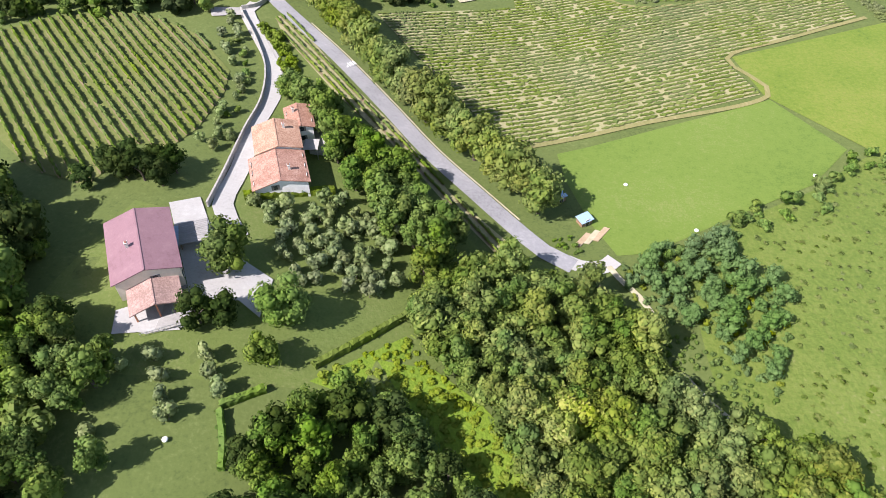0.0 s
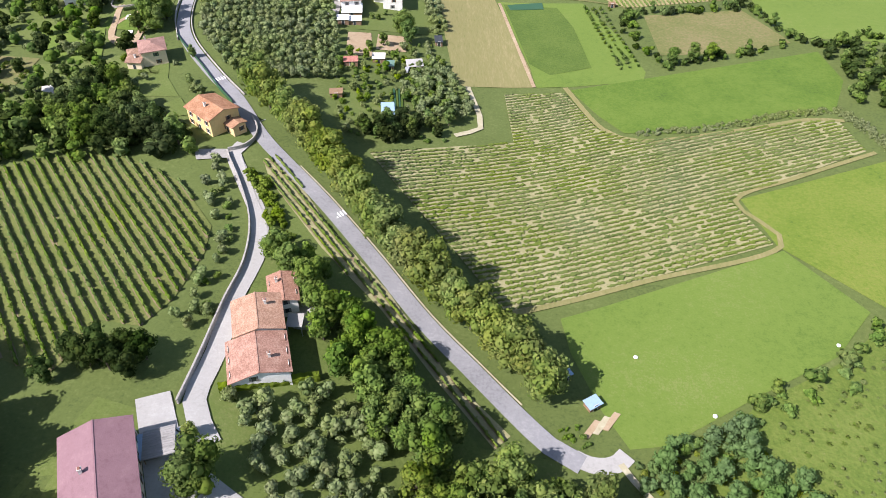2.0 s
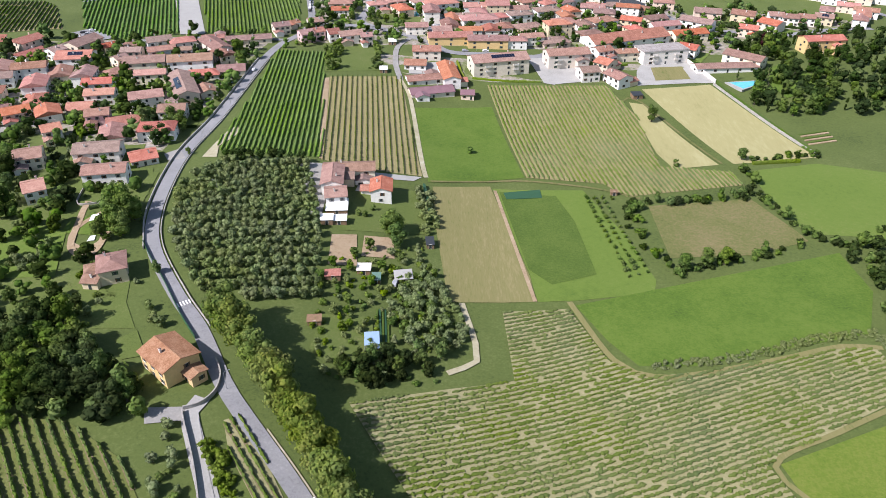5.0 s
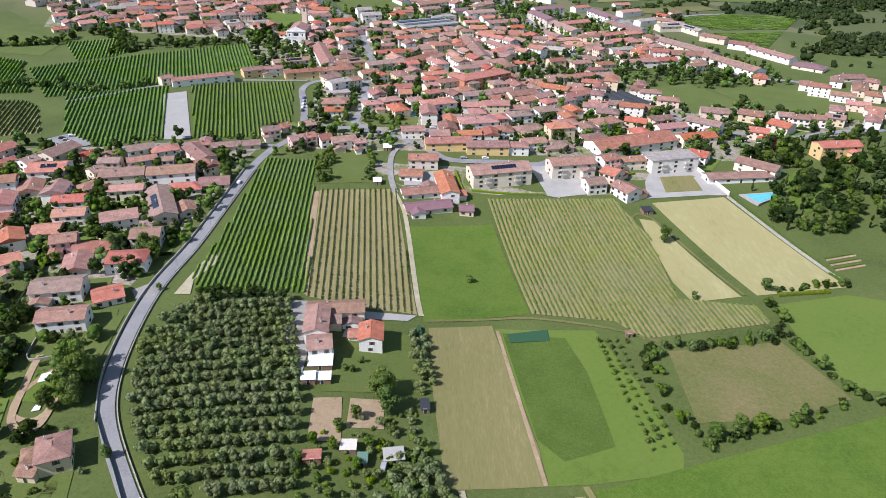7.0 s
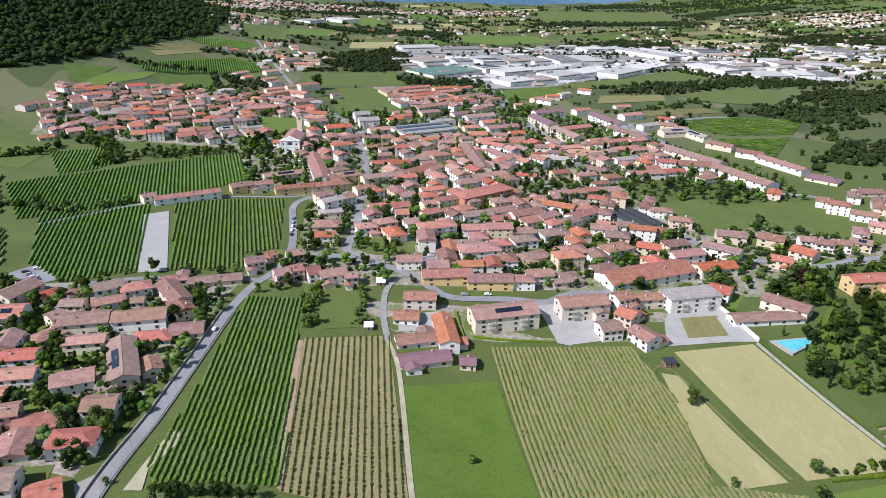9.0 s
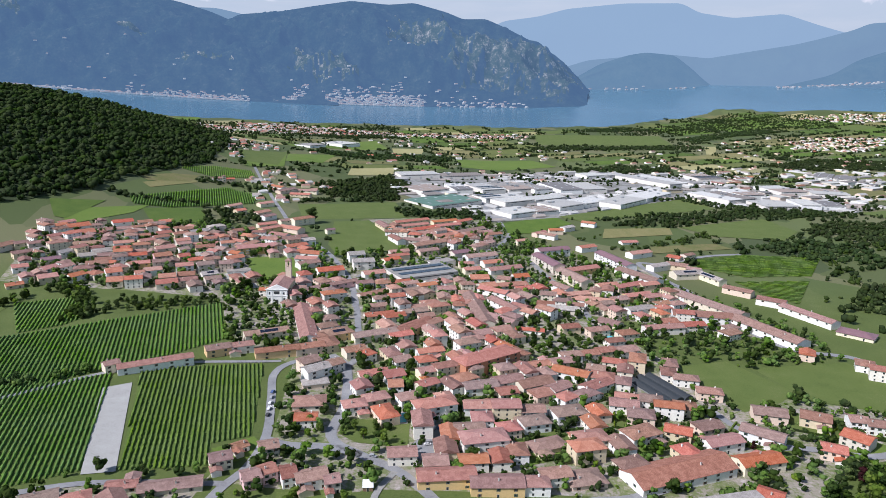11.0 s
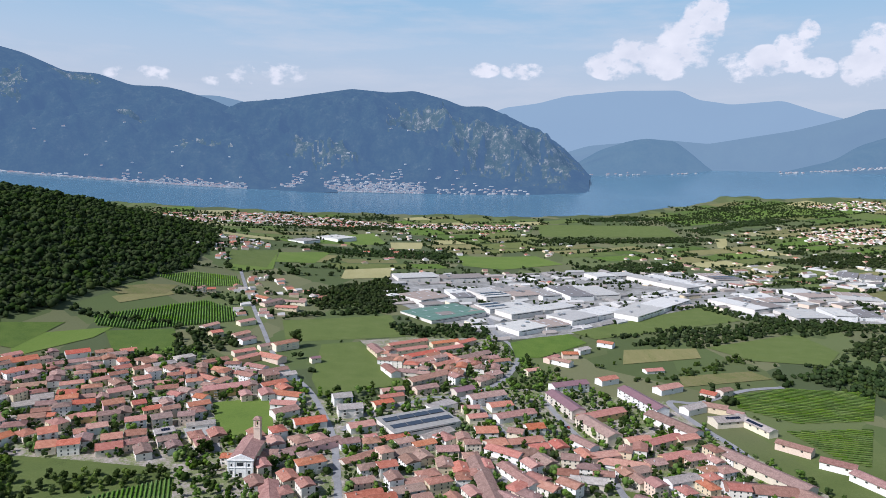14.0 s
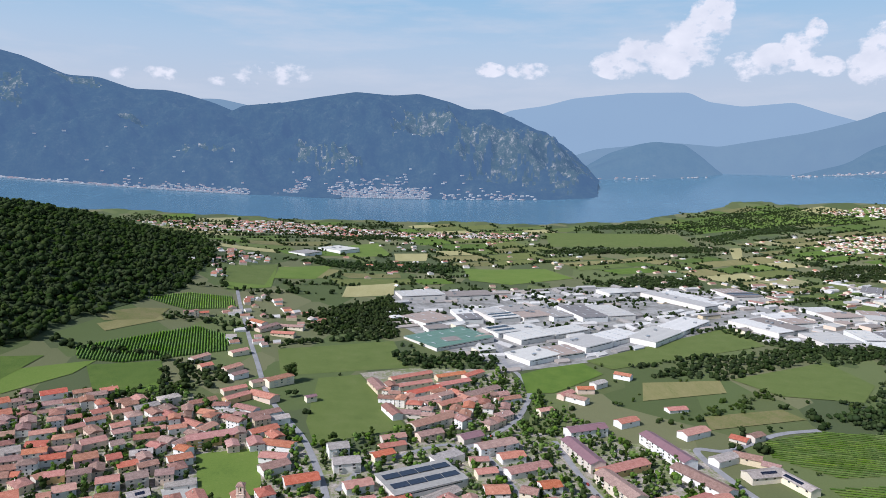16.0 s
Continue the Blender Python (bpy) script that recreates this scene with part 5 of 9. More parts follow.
def house(x, y, ang, L, W, storeys, code, name="house", label="", group="village houses", rng=random, windows=3, **more):
    ang = (ang + 90) % 180 - 90
    c, s = abs(math.cos(radians(ang))) * L / 2, abs(math.sin(radians(ang))) * L / 2
    z = min(ground(x + c, y), ground(x - c, y), ground(x, y + s), ground(x, y - s))
    if not label:
        wall = next((WALL_WORDS[k] for k in code[2:] if k in WALL_WORDS), "cream")
        size = {1: "low", 2: "two-storey", 3: "three-storey", 4: "large four-storey"}[storeys]
        shape = {"g": "gabled", "h": "hipped", "f": "flat"}[code[0]]
        label = ("" if "s" in code[2:] else size + " ") + f"{wall} house under a {shape} {ROOF_WORDS[code[1]]} roof" + (" with solar panels" if "s" in code[2:] else "")
    root = tagged(new(name), label, "house", group)
    root.matrix_basis = pose(x, y, z, 0, 0, ang)
    house_volume(root, L, W, storeys, code, rng=rng, windows=windows, **more)
    if y < 760 and L < 40 and code[0] != "f" and rng.random() < 0.6:
        wing = Matrix.Translation((rng.choice((-1, 1)) * L * 0.28, -W / 2 - 1.5 if rng.random() < 0.6 else W / 2 + 1.5, 0)) @ Matrix.Rotation(math.pi / 2, 4, "Z")
        house_volume(root, 6.5, min(7.5, L * 0.45), max(1, storeys - 1), code[:2] + code[2:].replace("s", ""), wing, rng, 1, chimney=False, ends=y < 560, fronts=())
    PLOTS.append((x, y, radians(ang), L / 2 + 1.5, W / 2 + 1.5))
    return root


PLOTS = []
M["roof_grey"] = roof_material("grey_brown_tiles", [(0.22, 0.19, 0.17), (0.31, 0.27, 0.24), (0.40, 0.36, 0.33)], 0.15)

# village houses, block by block: place, turn, length, width, storeys, kind of roof and wall
BLOCKS = []
BLOCKS.append([(-168, 348, 30, 7.3, 10, 2, "gr"), (-118.5, 286, -5, 5.0, 5.5, 1, "go"), (-113.5, 291.5, -68, 10.0, 8.0, 2, "ho"), (-41, 352, 9, 8.1, 8, 2, "go"),
               (-216, 430, 31, 11.6, 10, 2, "gr"), (-188, 408, 32, 7.8, 9, 2, "gr"), (-185, 379, 21, 10.2, 11, 2, "go"), (-173, 428, 17, 10.2, 9, 2, "goP"),
               (-156, 386, 10, 18.0, 11, 2, "goW"), (-144, 364, 10, 16.2, 9, 2, "goW"), (-141, 450, 22, 7.5, 7, 1, "go"), (-136, 434, 8, 12.2, 10, 2, "goW"),
               (-135, 384, 27, 10.6, 10, 1, "gbW"), (-44, 366, -86, 15.8, 8, 2, "go")])
BLOCKS.append([(-38, 379, 4, 21.1, 8, 2, "go"), (-22, 362, -88, 10.5, 8, 2, "gbW"), (-247, 475, 17, 13.3, 10, 2, "go"), (-233, 516, 61, 8.2, 9, 2, "go"),
               (-223, 532, 69, 19.5, 12, 2, "go"), (-217, 508, 8, 18.1, 14, 2, "grWs"), (-207, 534, 43, 8.7, 8, 1, "gr"), (-194, 537, 16, 8.1, 6, 1, "go"),
               (-190, 506, 52, 7.1, 8, 2, "gd"), (-189, 470, 9, 14.2, 9, 2, "grW"), (-187, 519, 4, 10.7, 8, 2, "go"), (-182, 455, 10, 13.8, 9, 2, "grW"),
               (-177, 540, 26, 13.8, 10, 2, "go"), (-174, 504, 12, 21.3, 12, 2, "go")])
BLOCKS.append([(-170, 523, 25, 14.8, 8, 2, "gd"), (-165, 484, 11, 16.9, 8, 2, "gr"), (-155, 524, 11, 6.1, 6, 2, "go"), (-148, 509, 12, 23.4, 12, 2, "goW"),
               (-141, 469, -66, 34.1, 11, 2, "gos"), (-140, 536, -53, 25.4, 10, 2, "gd"), (-128, 468, -61, 11.4, 8, 1, "gd"), (-10, 525, -3, 12.2, 10, 1, "gd"),
               (-4, 504, 14, 20.2, 9, 1, "go"), (-0, 488, 15, 23.4, 10, 1, "gw"), (11, 511, -82, 27.9, 9, 2, "gr"), (22, 487, -2, 7.0, 7, 1, "gw"),
               (43, 525, 14, 32.8, 14, 3, "gds"), (89, 538, 11, 25.2, 12, 3, "go")])
BLOCKS.append([(100, 517, 13, 10.6, 10, 2, "goW"), (114, 531, -43, 9.5, 11, 2, "gr"), (118, 511, -61, 13.6, 10, 2, "gd"), (195, 536, 6, 38.0, 9, 1, "go"),
               (-147, 558, 14, 13.2, 7, 1, "gd"), (-124, 560, 14, 26.8, 8, 1, "gd"), (-106, 582, 24, 10.1, 8, 2, "gd"), (-101, 599, 38, 8.2, 6, 1, "gd"),
               (-86, 566, 27, 8.0, 9, 2, "gdP"), (-84, 596, 20, 9.4, 8, 2, "gd"), (-79, 572, 32, 7.0, 8, 2, "gdP"), (-68, 570, 22, 7.0, 10, 2, "gd"),
               (-56, 568, 21, 14.5, 9, 2, "gd"), (-45, 565, 16, 7.0, 7, 2, "gd")])
BLOCKS.append([(-3, 542, 0, 16.3, 10, 2, "gd"), (13, 574, 6, 27.4, 10, 2, "gdO"), (35, 610, 12, 23.8, 12, 3, "hrW"), (39, 569, 1, 24.6, 10, 2, "gdO"),
               (72, 614, 23, 19.5, 10, 1, "ho"), (87, 580, 12, 17.8, 12, 1, "hd"), (99, 620, 14, 17.3, 11, 2, "hr"), (114, 545, 22, 10.4, 9, 3, "gd"),
               (130, 551, 10, 18.8, 8, 2, "gd"), (131, 628, 24, 19.1, 11, 2, "hd"), (140, 588, 21, 56, 17, 2, "gd"), (156, 552, 13, 29.3, 13, 3, "fyW"),
               (177, 620, 17, 21.0, 9, 2, "gr"), (179, 564, -34, 11.2, 10, 2, "gr")])
BLOCKS.append([(189, 599, 14, 24.1, 10, 2, "gb"), (212, 547, -43, 23.1, 11, 2, "go"), (239, 612, -26, 12.1, 9, 2, "gr"), (262, 626, -51, 14.4, 11, 2, "gr"),
               (277, 576, 8, 26.4, 10, 3, "grO"), (-213, 695, 41, 8.9, 7, 2, "gd"), (-186, 703, 28, 43.7, 8, 2, "gdW"), (-74, 696, 37, 15.8, 9, 3, "gyW"),
               (-73, 685, 18, 15.6, 8, 1, "fy"), (-71, 651, 7, 17.7, 12, 2, "ho"), (-43, 650, 19, 12.8, 9, 2, "hr"), (-36, 706, 23, 18.3, 7, 1, "gr"),
               (-30, 661, 25, 13.6, 9, 2, "hr"), (-19, 682, 7, 8.8, 10, 2, "gr")])
BLOCKS.append([(1, 706, 26, 10.2, 8, 2, "gr"), (2, 685, 34, 13.3, 8, 2, "gr"), (7, 650, 20, 23.3, 11, 3, "hrW"), (36, 656, 3, 19.2, 10, 2, "grW"),
               (38, 686, 16, 21.2, 10, 2, "go"), (58, 697, 22, 18.8, 10, 2, "gd"), (68, 637, 16, 15.5, 10, 2, "hoW"), (76, 694, 26, 23.1, 11, 2, "gd"),
               (92, 688, 36, 15.5, 9, 2, "gd"), (92, 652, 15, 18.3, 11, 2, "hoW"), (106, 715, -29, 23.7, 10, 2, "gr"), (119, 694, 35, 21.9, 9, 2, "gd"),
               (138, 652, -13, 14.6, 11, 2, "hd"), (139, 682, -17, 16.8, 9, 1, "gr")])
BLOCKS.append([(155, 632, -24, 14.1, 9, 2, "gr"), (206, 630, -38, 22.3, 10, 2, "goW"), (223, 658, -15, 18.3, 11, 2, "gd"), (250, 652, -27, 15.8, 11, 2, "gd"),
               (275, 649, -13, 9.9, 9, 2, "go"), (284, 643, -18, 10.8, 9, 2, "go"), (297, 643, -19, 10.7, 9, 2, "go"), (312, 645, -28, 12.3, 9, 2, "gos"),
               (-152, 732, 29, 15.6, 9, 2, "gdO"), (-137, 739, 22, 16.1, 8, 2, "gd"), (-125, 769, 25, 30.3, 9, 2, "gos"), (-109, 734, 20, 28.5, 8, 2, "gdO"),
               (-100, 798, -75, 81.9, 11, 2, "gd"), (-87, 743, 25, 19.9, 9, 2, "gd")])
BLOCKS.append([(-71, 775, 30, 22.0, 12, 2, "hoOs"), (-53, 740, 30, 14.3, 9, 2, "gd"), (-43, 733, 40, 9.9, 9, 2, "hr"), (-40, 777, 26, 34.1, 10, 2, "go"),
               (-10, 798, 49, 35.3, 12, 2, "gdO"), (4, 744, 20, 18.2, 8, 2, "gr"), (45, 725, 35, 45.2, 14, 4, "hrK"), (87, 734, 17, 20.1, 9, 1, "gr"),
               (89, 808, -13, 21.6, 6, 1, "gr"), (395, 776, 2, 21.5, 11, 1, "gd"), (-376, 865, 39, 12.6, 8, 1, "gr"), (-356, 884, 37, 14.7, 11, 2, "gr"),
               (-334, 892, 60, 13.8, 10, 2, "gr"), (-292, 882, 19, 12.3, 13, 2, "gr")])
BLOCKS.append([(-245, 884, 24, 17.1, 12, 2, "gr"), (-86, 869, 27, 19.4, 10, 3, "hrW"), (-51, 893, 38, 28.7, 8, 1, "go"), (-41, 831, 21, 23.1, 9, 1, "gr"),
               (-10, 836, 23, 20.8, 9, 2, "go"), (47, 852, -82, 80.9, 11, 2, "gd"), (66, 825, -44, 26.8, 9, 2, "gd"), (73, 867, -61, 38.0, 9, 2, "gd"),
               (123, 812, 17, 15.0, 9, 2, "gd"), (126, 862, -13, 24.2, 10, 2, "gy"), (164, 835, -40, 17.6, 12, 1, "gd"), (200, 868, 20, 24.1, 9, 2, "gyW"),
               (206, 817, 10, 32.2, 9, 2, "gdW"), (253, 852, -11, 46.9, 14, 2, "goW")])
BLOCKS.append([(272, 888, -62, 74.7, 13, 2, "go"), (296, 814, -65, 62.9, 14, 2, "gd"), (340, 899, -38, 23.6, 10, 2, "gd"), (355, 858, -66, 49.8, 10, 2, "gd"),
               (375, 815, -43, 25.7, 14, 1, "hw"), (-450, 975, 75, 21.3, 11, 2, "go"), (-438, 986, 46, 13.0, 9, 2, "gd"), (-415, 978, 44, 12.9, 9, 1, "gy"),
               (-396, 910, 36, 12.3, 10, 2, "gr"), (-383, 967, 69, 14.9, 9, 2, "gyW"), (-382, 940, 35, 15.7, 9, 2, "gw"), (-369, 910, 63, 14.1, 10, 2, "gr"),
               (-354, 962, 31, 18.6, 11, 2, "gy"), (-349, 979, 31, 16.0, 12, 2, "gy")])
BLOCKS.append([(-333, 935, 20, 18.2, 10, 2, "go"), (-320, 939, 9, 7.4, 8, 2, "gr"), (-308, 972, 23, 16.7, 10, 2, "gr"), (-302, 901, 32, 12.4, 13, 3, "gr"),
               (-300, 938, 53, 8.2, 8, 2, "gr"), (-291, 943, 24, 12.5, 9, 2, "grO"), (-283, 975, 33, 15.8, 12, 2, "gdP"), (-280, 908, 30, 7.8, 9, 2, "grW"),
               (-272, 921, 29, 14.2, 10, 2, "gr"), (-261, 977, 34, 10.2, 10, 2, "gr"), (-251, 902, 22, 13.8, 11, 2, "gr"), (-245, 933, 23, 14.8, 10, 3, "grW"),
               (-243, 989, 21, 16.0, 10, 2, "gys"), (-236, 912, 17, 14.3, 11, 2, "gd")])
BLOCKS.append([(-227, 942, 29, 14.5, 11, 3, "go"), (-216, 919, 32, 13.7, 10, 2, "gys"), (-209, 984, 33, 17.2, 10, 2, "gr"), (-208, 904, 30, 13.6, 9, 2, "gd"),
               (-194, 945, 18, 21.0, 9, 1, "fy"), (-129, 980, 38, 21.7, 11, 2, "gdW"), (-102, 958, 22, 24.5, 13, 2, "gr"), (-97, 902, 37, 58.3, 7, 2, "gdP"),
               (-70, 989, 15, 20.5, 12, 3, "gyW"), (-56, 954, 24, 20.3, 11, 2, "grW"), (-46, 934, 20, 9.6, 8, 1, "gr"), (-28, 936, 30, 28.3, 8, 1, "gr"),
               (-20, 906, 28, 37.2, 9, 1, "go"), (11, 948, 41, 29.8, 9, 1, "gy")])
BLOCKS.append([(49, 987, 16, 16.3, 9, 2, "gr"), (55, 954, 6, 17.3, 13, 2, "gr"), (61, 926, 22, 15.7, 12, 2, "gr"), (67, 910, -36, 28.8, 10, 2, "gr"),
               (82, 954, -22, 12.6, 10, 2, "gd"), (87, 934, 17, 28.4, 10, 2, "gr"), (100, 967, 16, 15.2, 11, 2, "gr"), (138, 935, -57, 24.1, 9, 2, "goW"),
               (149, 911, 17, 23.9, 9, 2, "gr"), (158, 966, -68, 45.4, 13, 3, "go"), (164, 901, -18, 36.2, 12, 1, "gr"), (188, 945, 19, 20.7, 9, 2, "gr"),
               (210, 911, 21, 25.6, 9, 2, "grO"), (211, 945, 29, 33.6, 9, 2, "gr")])
BLOCKS.append([(233, 950, 21, 19.3, 9, 2, "gr"), (233, 985, -61, 51.8, 13, 2, "go"), (311, 986, -69, 39.6, 9, 2, "gys"), (322, 934, -45, 26.3, 9, 2, "gd"),
               (-424, 993, 53, 19.4, 8, 2, "gd"), (-418, 1070, 44, 22.4, 14, 2, "gr"), (-414, 1010, 55, 9.6, 9, 2, "gdO"), (-402, 1046, 39, 23.7, 14, 2, "gr"),
               (-387, 1074, 39, 15.3, 10, 1, "gd"), (-376, 1006, 25, 25.9, 10, 2, "go"), (-362, 1071, 28, 22.7, 8, 1, "gd"), (-342, 1018, 28, 18.6, 9, 2, "gr"),
               (-333, 994, 12, 15.3, 11, 2, "gr"), (-322, 1032, 43, 15.2, 9, 2, "gr")])
BLOCKS.append([(-313, 1052, 38, 15.5, 9, 2, "gdW"), (-298, 1073, 40, 15.4, 9, 2, "gd"), (-292, 1006, 38, 18.0, 11, 2, "gr"), (-285, 1042, 37, 14.5, 10, 2, "gr"),
               (-270, 1003, 35, 9.7, 10, 2, "go"), (-259, 1045, 21, 24.6, 8, 1, "gr"), (-252, 1021, 22, 18.8, 10, 2, "gd"), (-234, 1046, 26, 14.2, 9, 2, "gr"),
               (-232, 1017, -26, 12.1, 9, 2, "go"), (-225, 1058, -34, 22.5, 8, 2, "gr"), (-212, 1002, -26, 11.7, 9, 2, "gr"), (-196, 1028, 25, 39.6, 12, 3, "grO"),
               (-156, 1053, 39, 24.2, 10, 2, "grW"), (-135, 1024, -15, 26.5, 11, 2, "gr")])
BLOCKS.append([(-133, 998, -7, 21.3, 10, 2, "grW"), (-81, 1018, 19, 16.2, 12, 3, "gyW"), (-41, 1013, 32, 18.0, 9, 2, "gr"), (-34, 1033, 24, 22.2, 8, 2, "gr"),
               (-34, 1052, 22, 20.8, 9, 2, "gr"), (0, 1065, 29, 23.0, 10, 2, "gd"), (16, 1015, 34, 26.0, 12, 2, "fy"), (39, 1063, 31, 20.8, 11, 2, "gw"),
               (44, 1010, 7, 15.1, 8, 2, "gr"), (62, 1040, 25, 35.3, 12, 3, "gdW"), (74, 1022, 19, 20.8, 11, 2, "gr"), (86, 998, 24, 36.4, 11, 2, "gdW"),
               (140, 1031, -73, 51.0, 12, 3, "gw"), (171, 1007, 27, 46.1, 11, 2, "grO")])
BLOCKS.append([(222, 1044, -72, 60.8, 12, 3, "gwW"), (269, 1029, 28, 23.8, 10, 2, "gy"), (291, 997, 12, 31.0, 13, 2, "gys"), (292, 1032, -31, 21.9, 11, 2, "gd"),
               (305, 1013, -37, 13.6, 9, 2, "gd"), (-381, 1107, 34, 21.2, 12, 2, "gr"), (-370, 1090, 32, 25.9, 10, 1, "gd"), (-281, 1090, 45, 20.8, 10, 2, "gy"),
               (-266, 1110, 41, 18.2, 10, 3, "hy"), (-234, 1115, 39, 24.8, 10, 2, "gd"), (-219, 1086, -16, 14.5, 10, 2, "gr"), (-214, 1158, 38, 23.5, 9, 2, "gr"),
               (-205, 1136, 49, 25.4, 9, 2, "grO"), (-196, 1102, 3, 20.7, 8, 1, "gy")])
BLOCKS.append([(-186, 1105, -27, 23.4, 9, 2, "gd"), (-179, 1145, -31, 29.9, 12, 2, "gr"), (-166, 1094, 34, 29.6, 10, 2, "gdW"), (-149, 1084, 28, 17.9, 10, 2, "gy"),
               (-129, 1148, 35, 10.5, 6, 2, "gw"), (-40, 1121, -64, 28.9, 9, 2, "gd"), (-20, 1117, -9, 18.9, 10, 2, "gd"), (-7, 1161, 28, 33.1, 11, 2, "gr"),
               (2, 1092, 38, 45.0, 12, 3, "go"), (20, 1153, 38, 26.5, 10, 2, "gr"), (123, 1143, 24, 15.0, 8, 2, "gr"), (155, 1088, 20, 37.9, 12, 3, "gwW"),
               (204, 1118, 28, 22.1, 10, 2, "grW"), (264, 1091, 28, 29.2, 11, 2, "grW")])
BLOCKS.append([(271, 1163, 14, 20.9, 9, 1, "gr"), (306, 1081, -42, 14.7, 10, 1, "gr"), (323, 1083, 30, 14.8, 8, 2, "gd"), (-284, 1254, 58, 22.5, 9, 2, "gr"),
               (-267, 1225, 43, 13.2, 10, 2, "gr"), (-237, 1228, 56, 21.9, 10, 2, "gr"), (-223, 1207, 51, 17.9, 9, 2, "gdW"), (-194, 1188, 38, 18.5, 9, 2, "go"),
               (-174, 1195, 45, 29.0, 11, 3, "gd"), (-62, 1200, -67, 36.6, 10, 2, "gd"), (-25, 1242, 32, 49.9, 9, 2, "gr"), (-20, 1212, 29, 38.8, 9, 2, "gr"),
               (-9, 1189, 36, 41.3, 11, 2, "gr"), (23, 1252, 28, 35.7, 9, 2, "gr")])
BLOCKS.append([(27, 1223, 30, 36.9, 10, 2, "gr"), (54, 1192, 40, 53.5, 11, 2, "gdW"), (86, 1175, 23, 26.5, 9, 2, "gd"), (156, 1200, 43, 20.4, 8, 2, "gr"),
               (166, 1187, -39, 22.7, 9, 2, "gd"), (182, 1220, 3, 17.8, 9, 2, "gr"), (203, 1242, 37, 18.4, 9, 2, "gyW"), (-247, 1292, 48, 21.5, 9, 2, "gr"),
               (51, 1260, 45, 28.3, 9, 2, "gr"), (242, 1276, -32, 19.1, 9, 2, "grW"), (-242, 1420, 60, 36.1, 10, 2, "gd"), (-213, 1396, -8, 30.4, 10, 2, "gr"),
               (-209, 1438, -8, 31.6, 9, 2, "gd"), (-260, 1442, -41, 28.9, 9, 2, "gr")])
BLOCKS.append([(-362, 1446, 20, 18, 9, 2, "gd"), (-344, 1452, 20, 12, 8, 2, "gr"), (-350, 1436, 20, 5, 5, 4, "hd")])
town_rng = random.Random(11)
for block in BLOCKS:
    for hx, hy, turn, length, width, floors, code in block:
        far_off = hy > 780
        house(hx, hy, turn, min(length * 1.12, 84), width * (1.14 if hy < 560 else 1.24), floors, code, rng=town_rng, windows=max((2 if hy > 650 else 3) - (hy > 1000), int(length / 7.5) if length > 30 else 0), ends=hy < 620, lowest=1 if far_off and floors > 1 else 0, fronts=(-1,) if hy > 780 else (-1, 1), chimney=hy < 880)


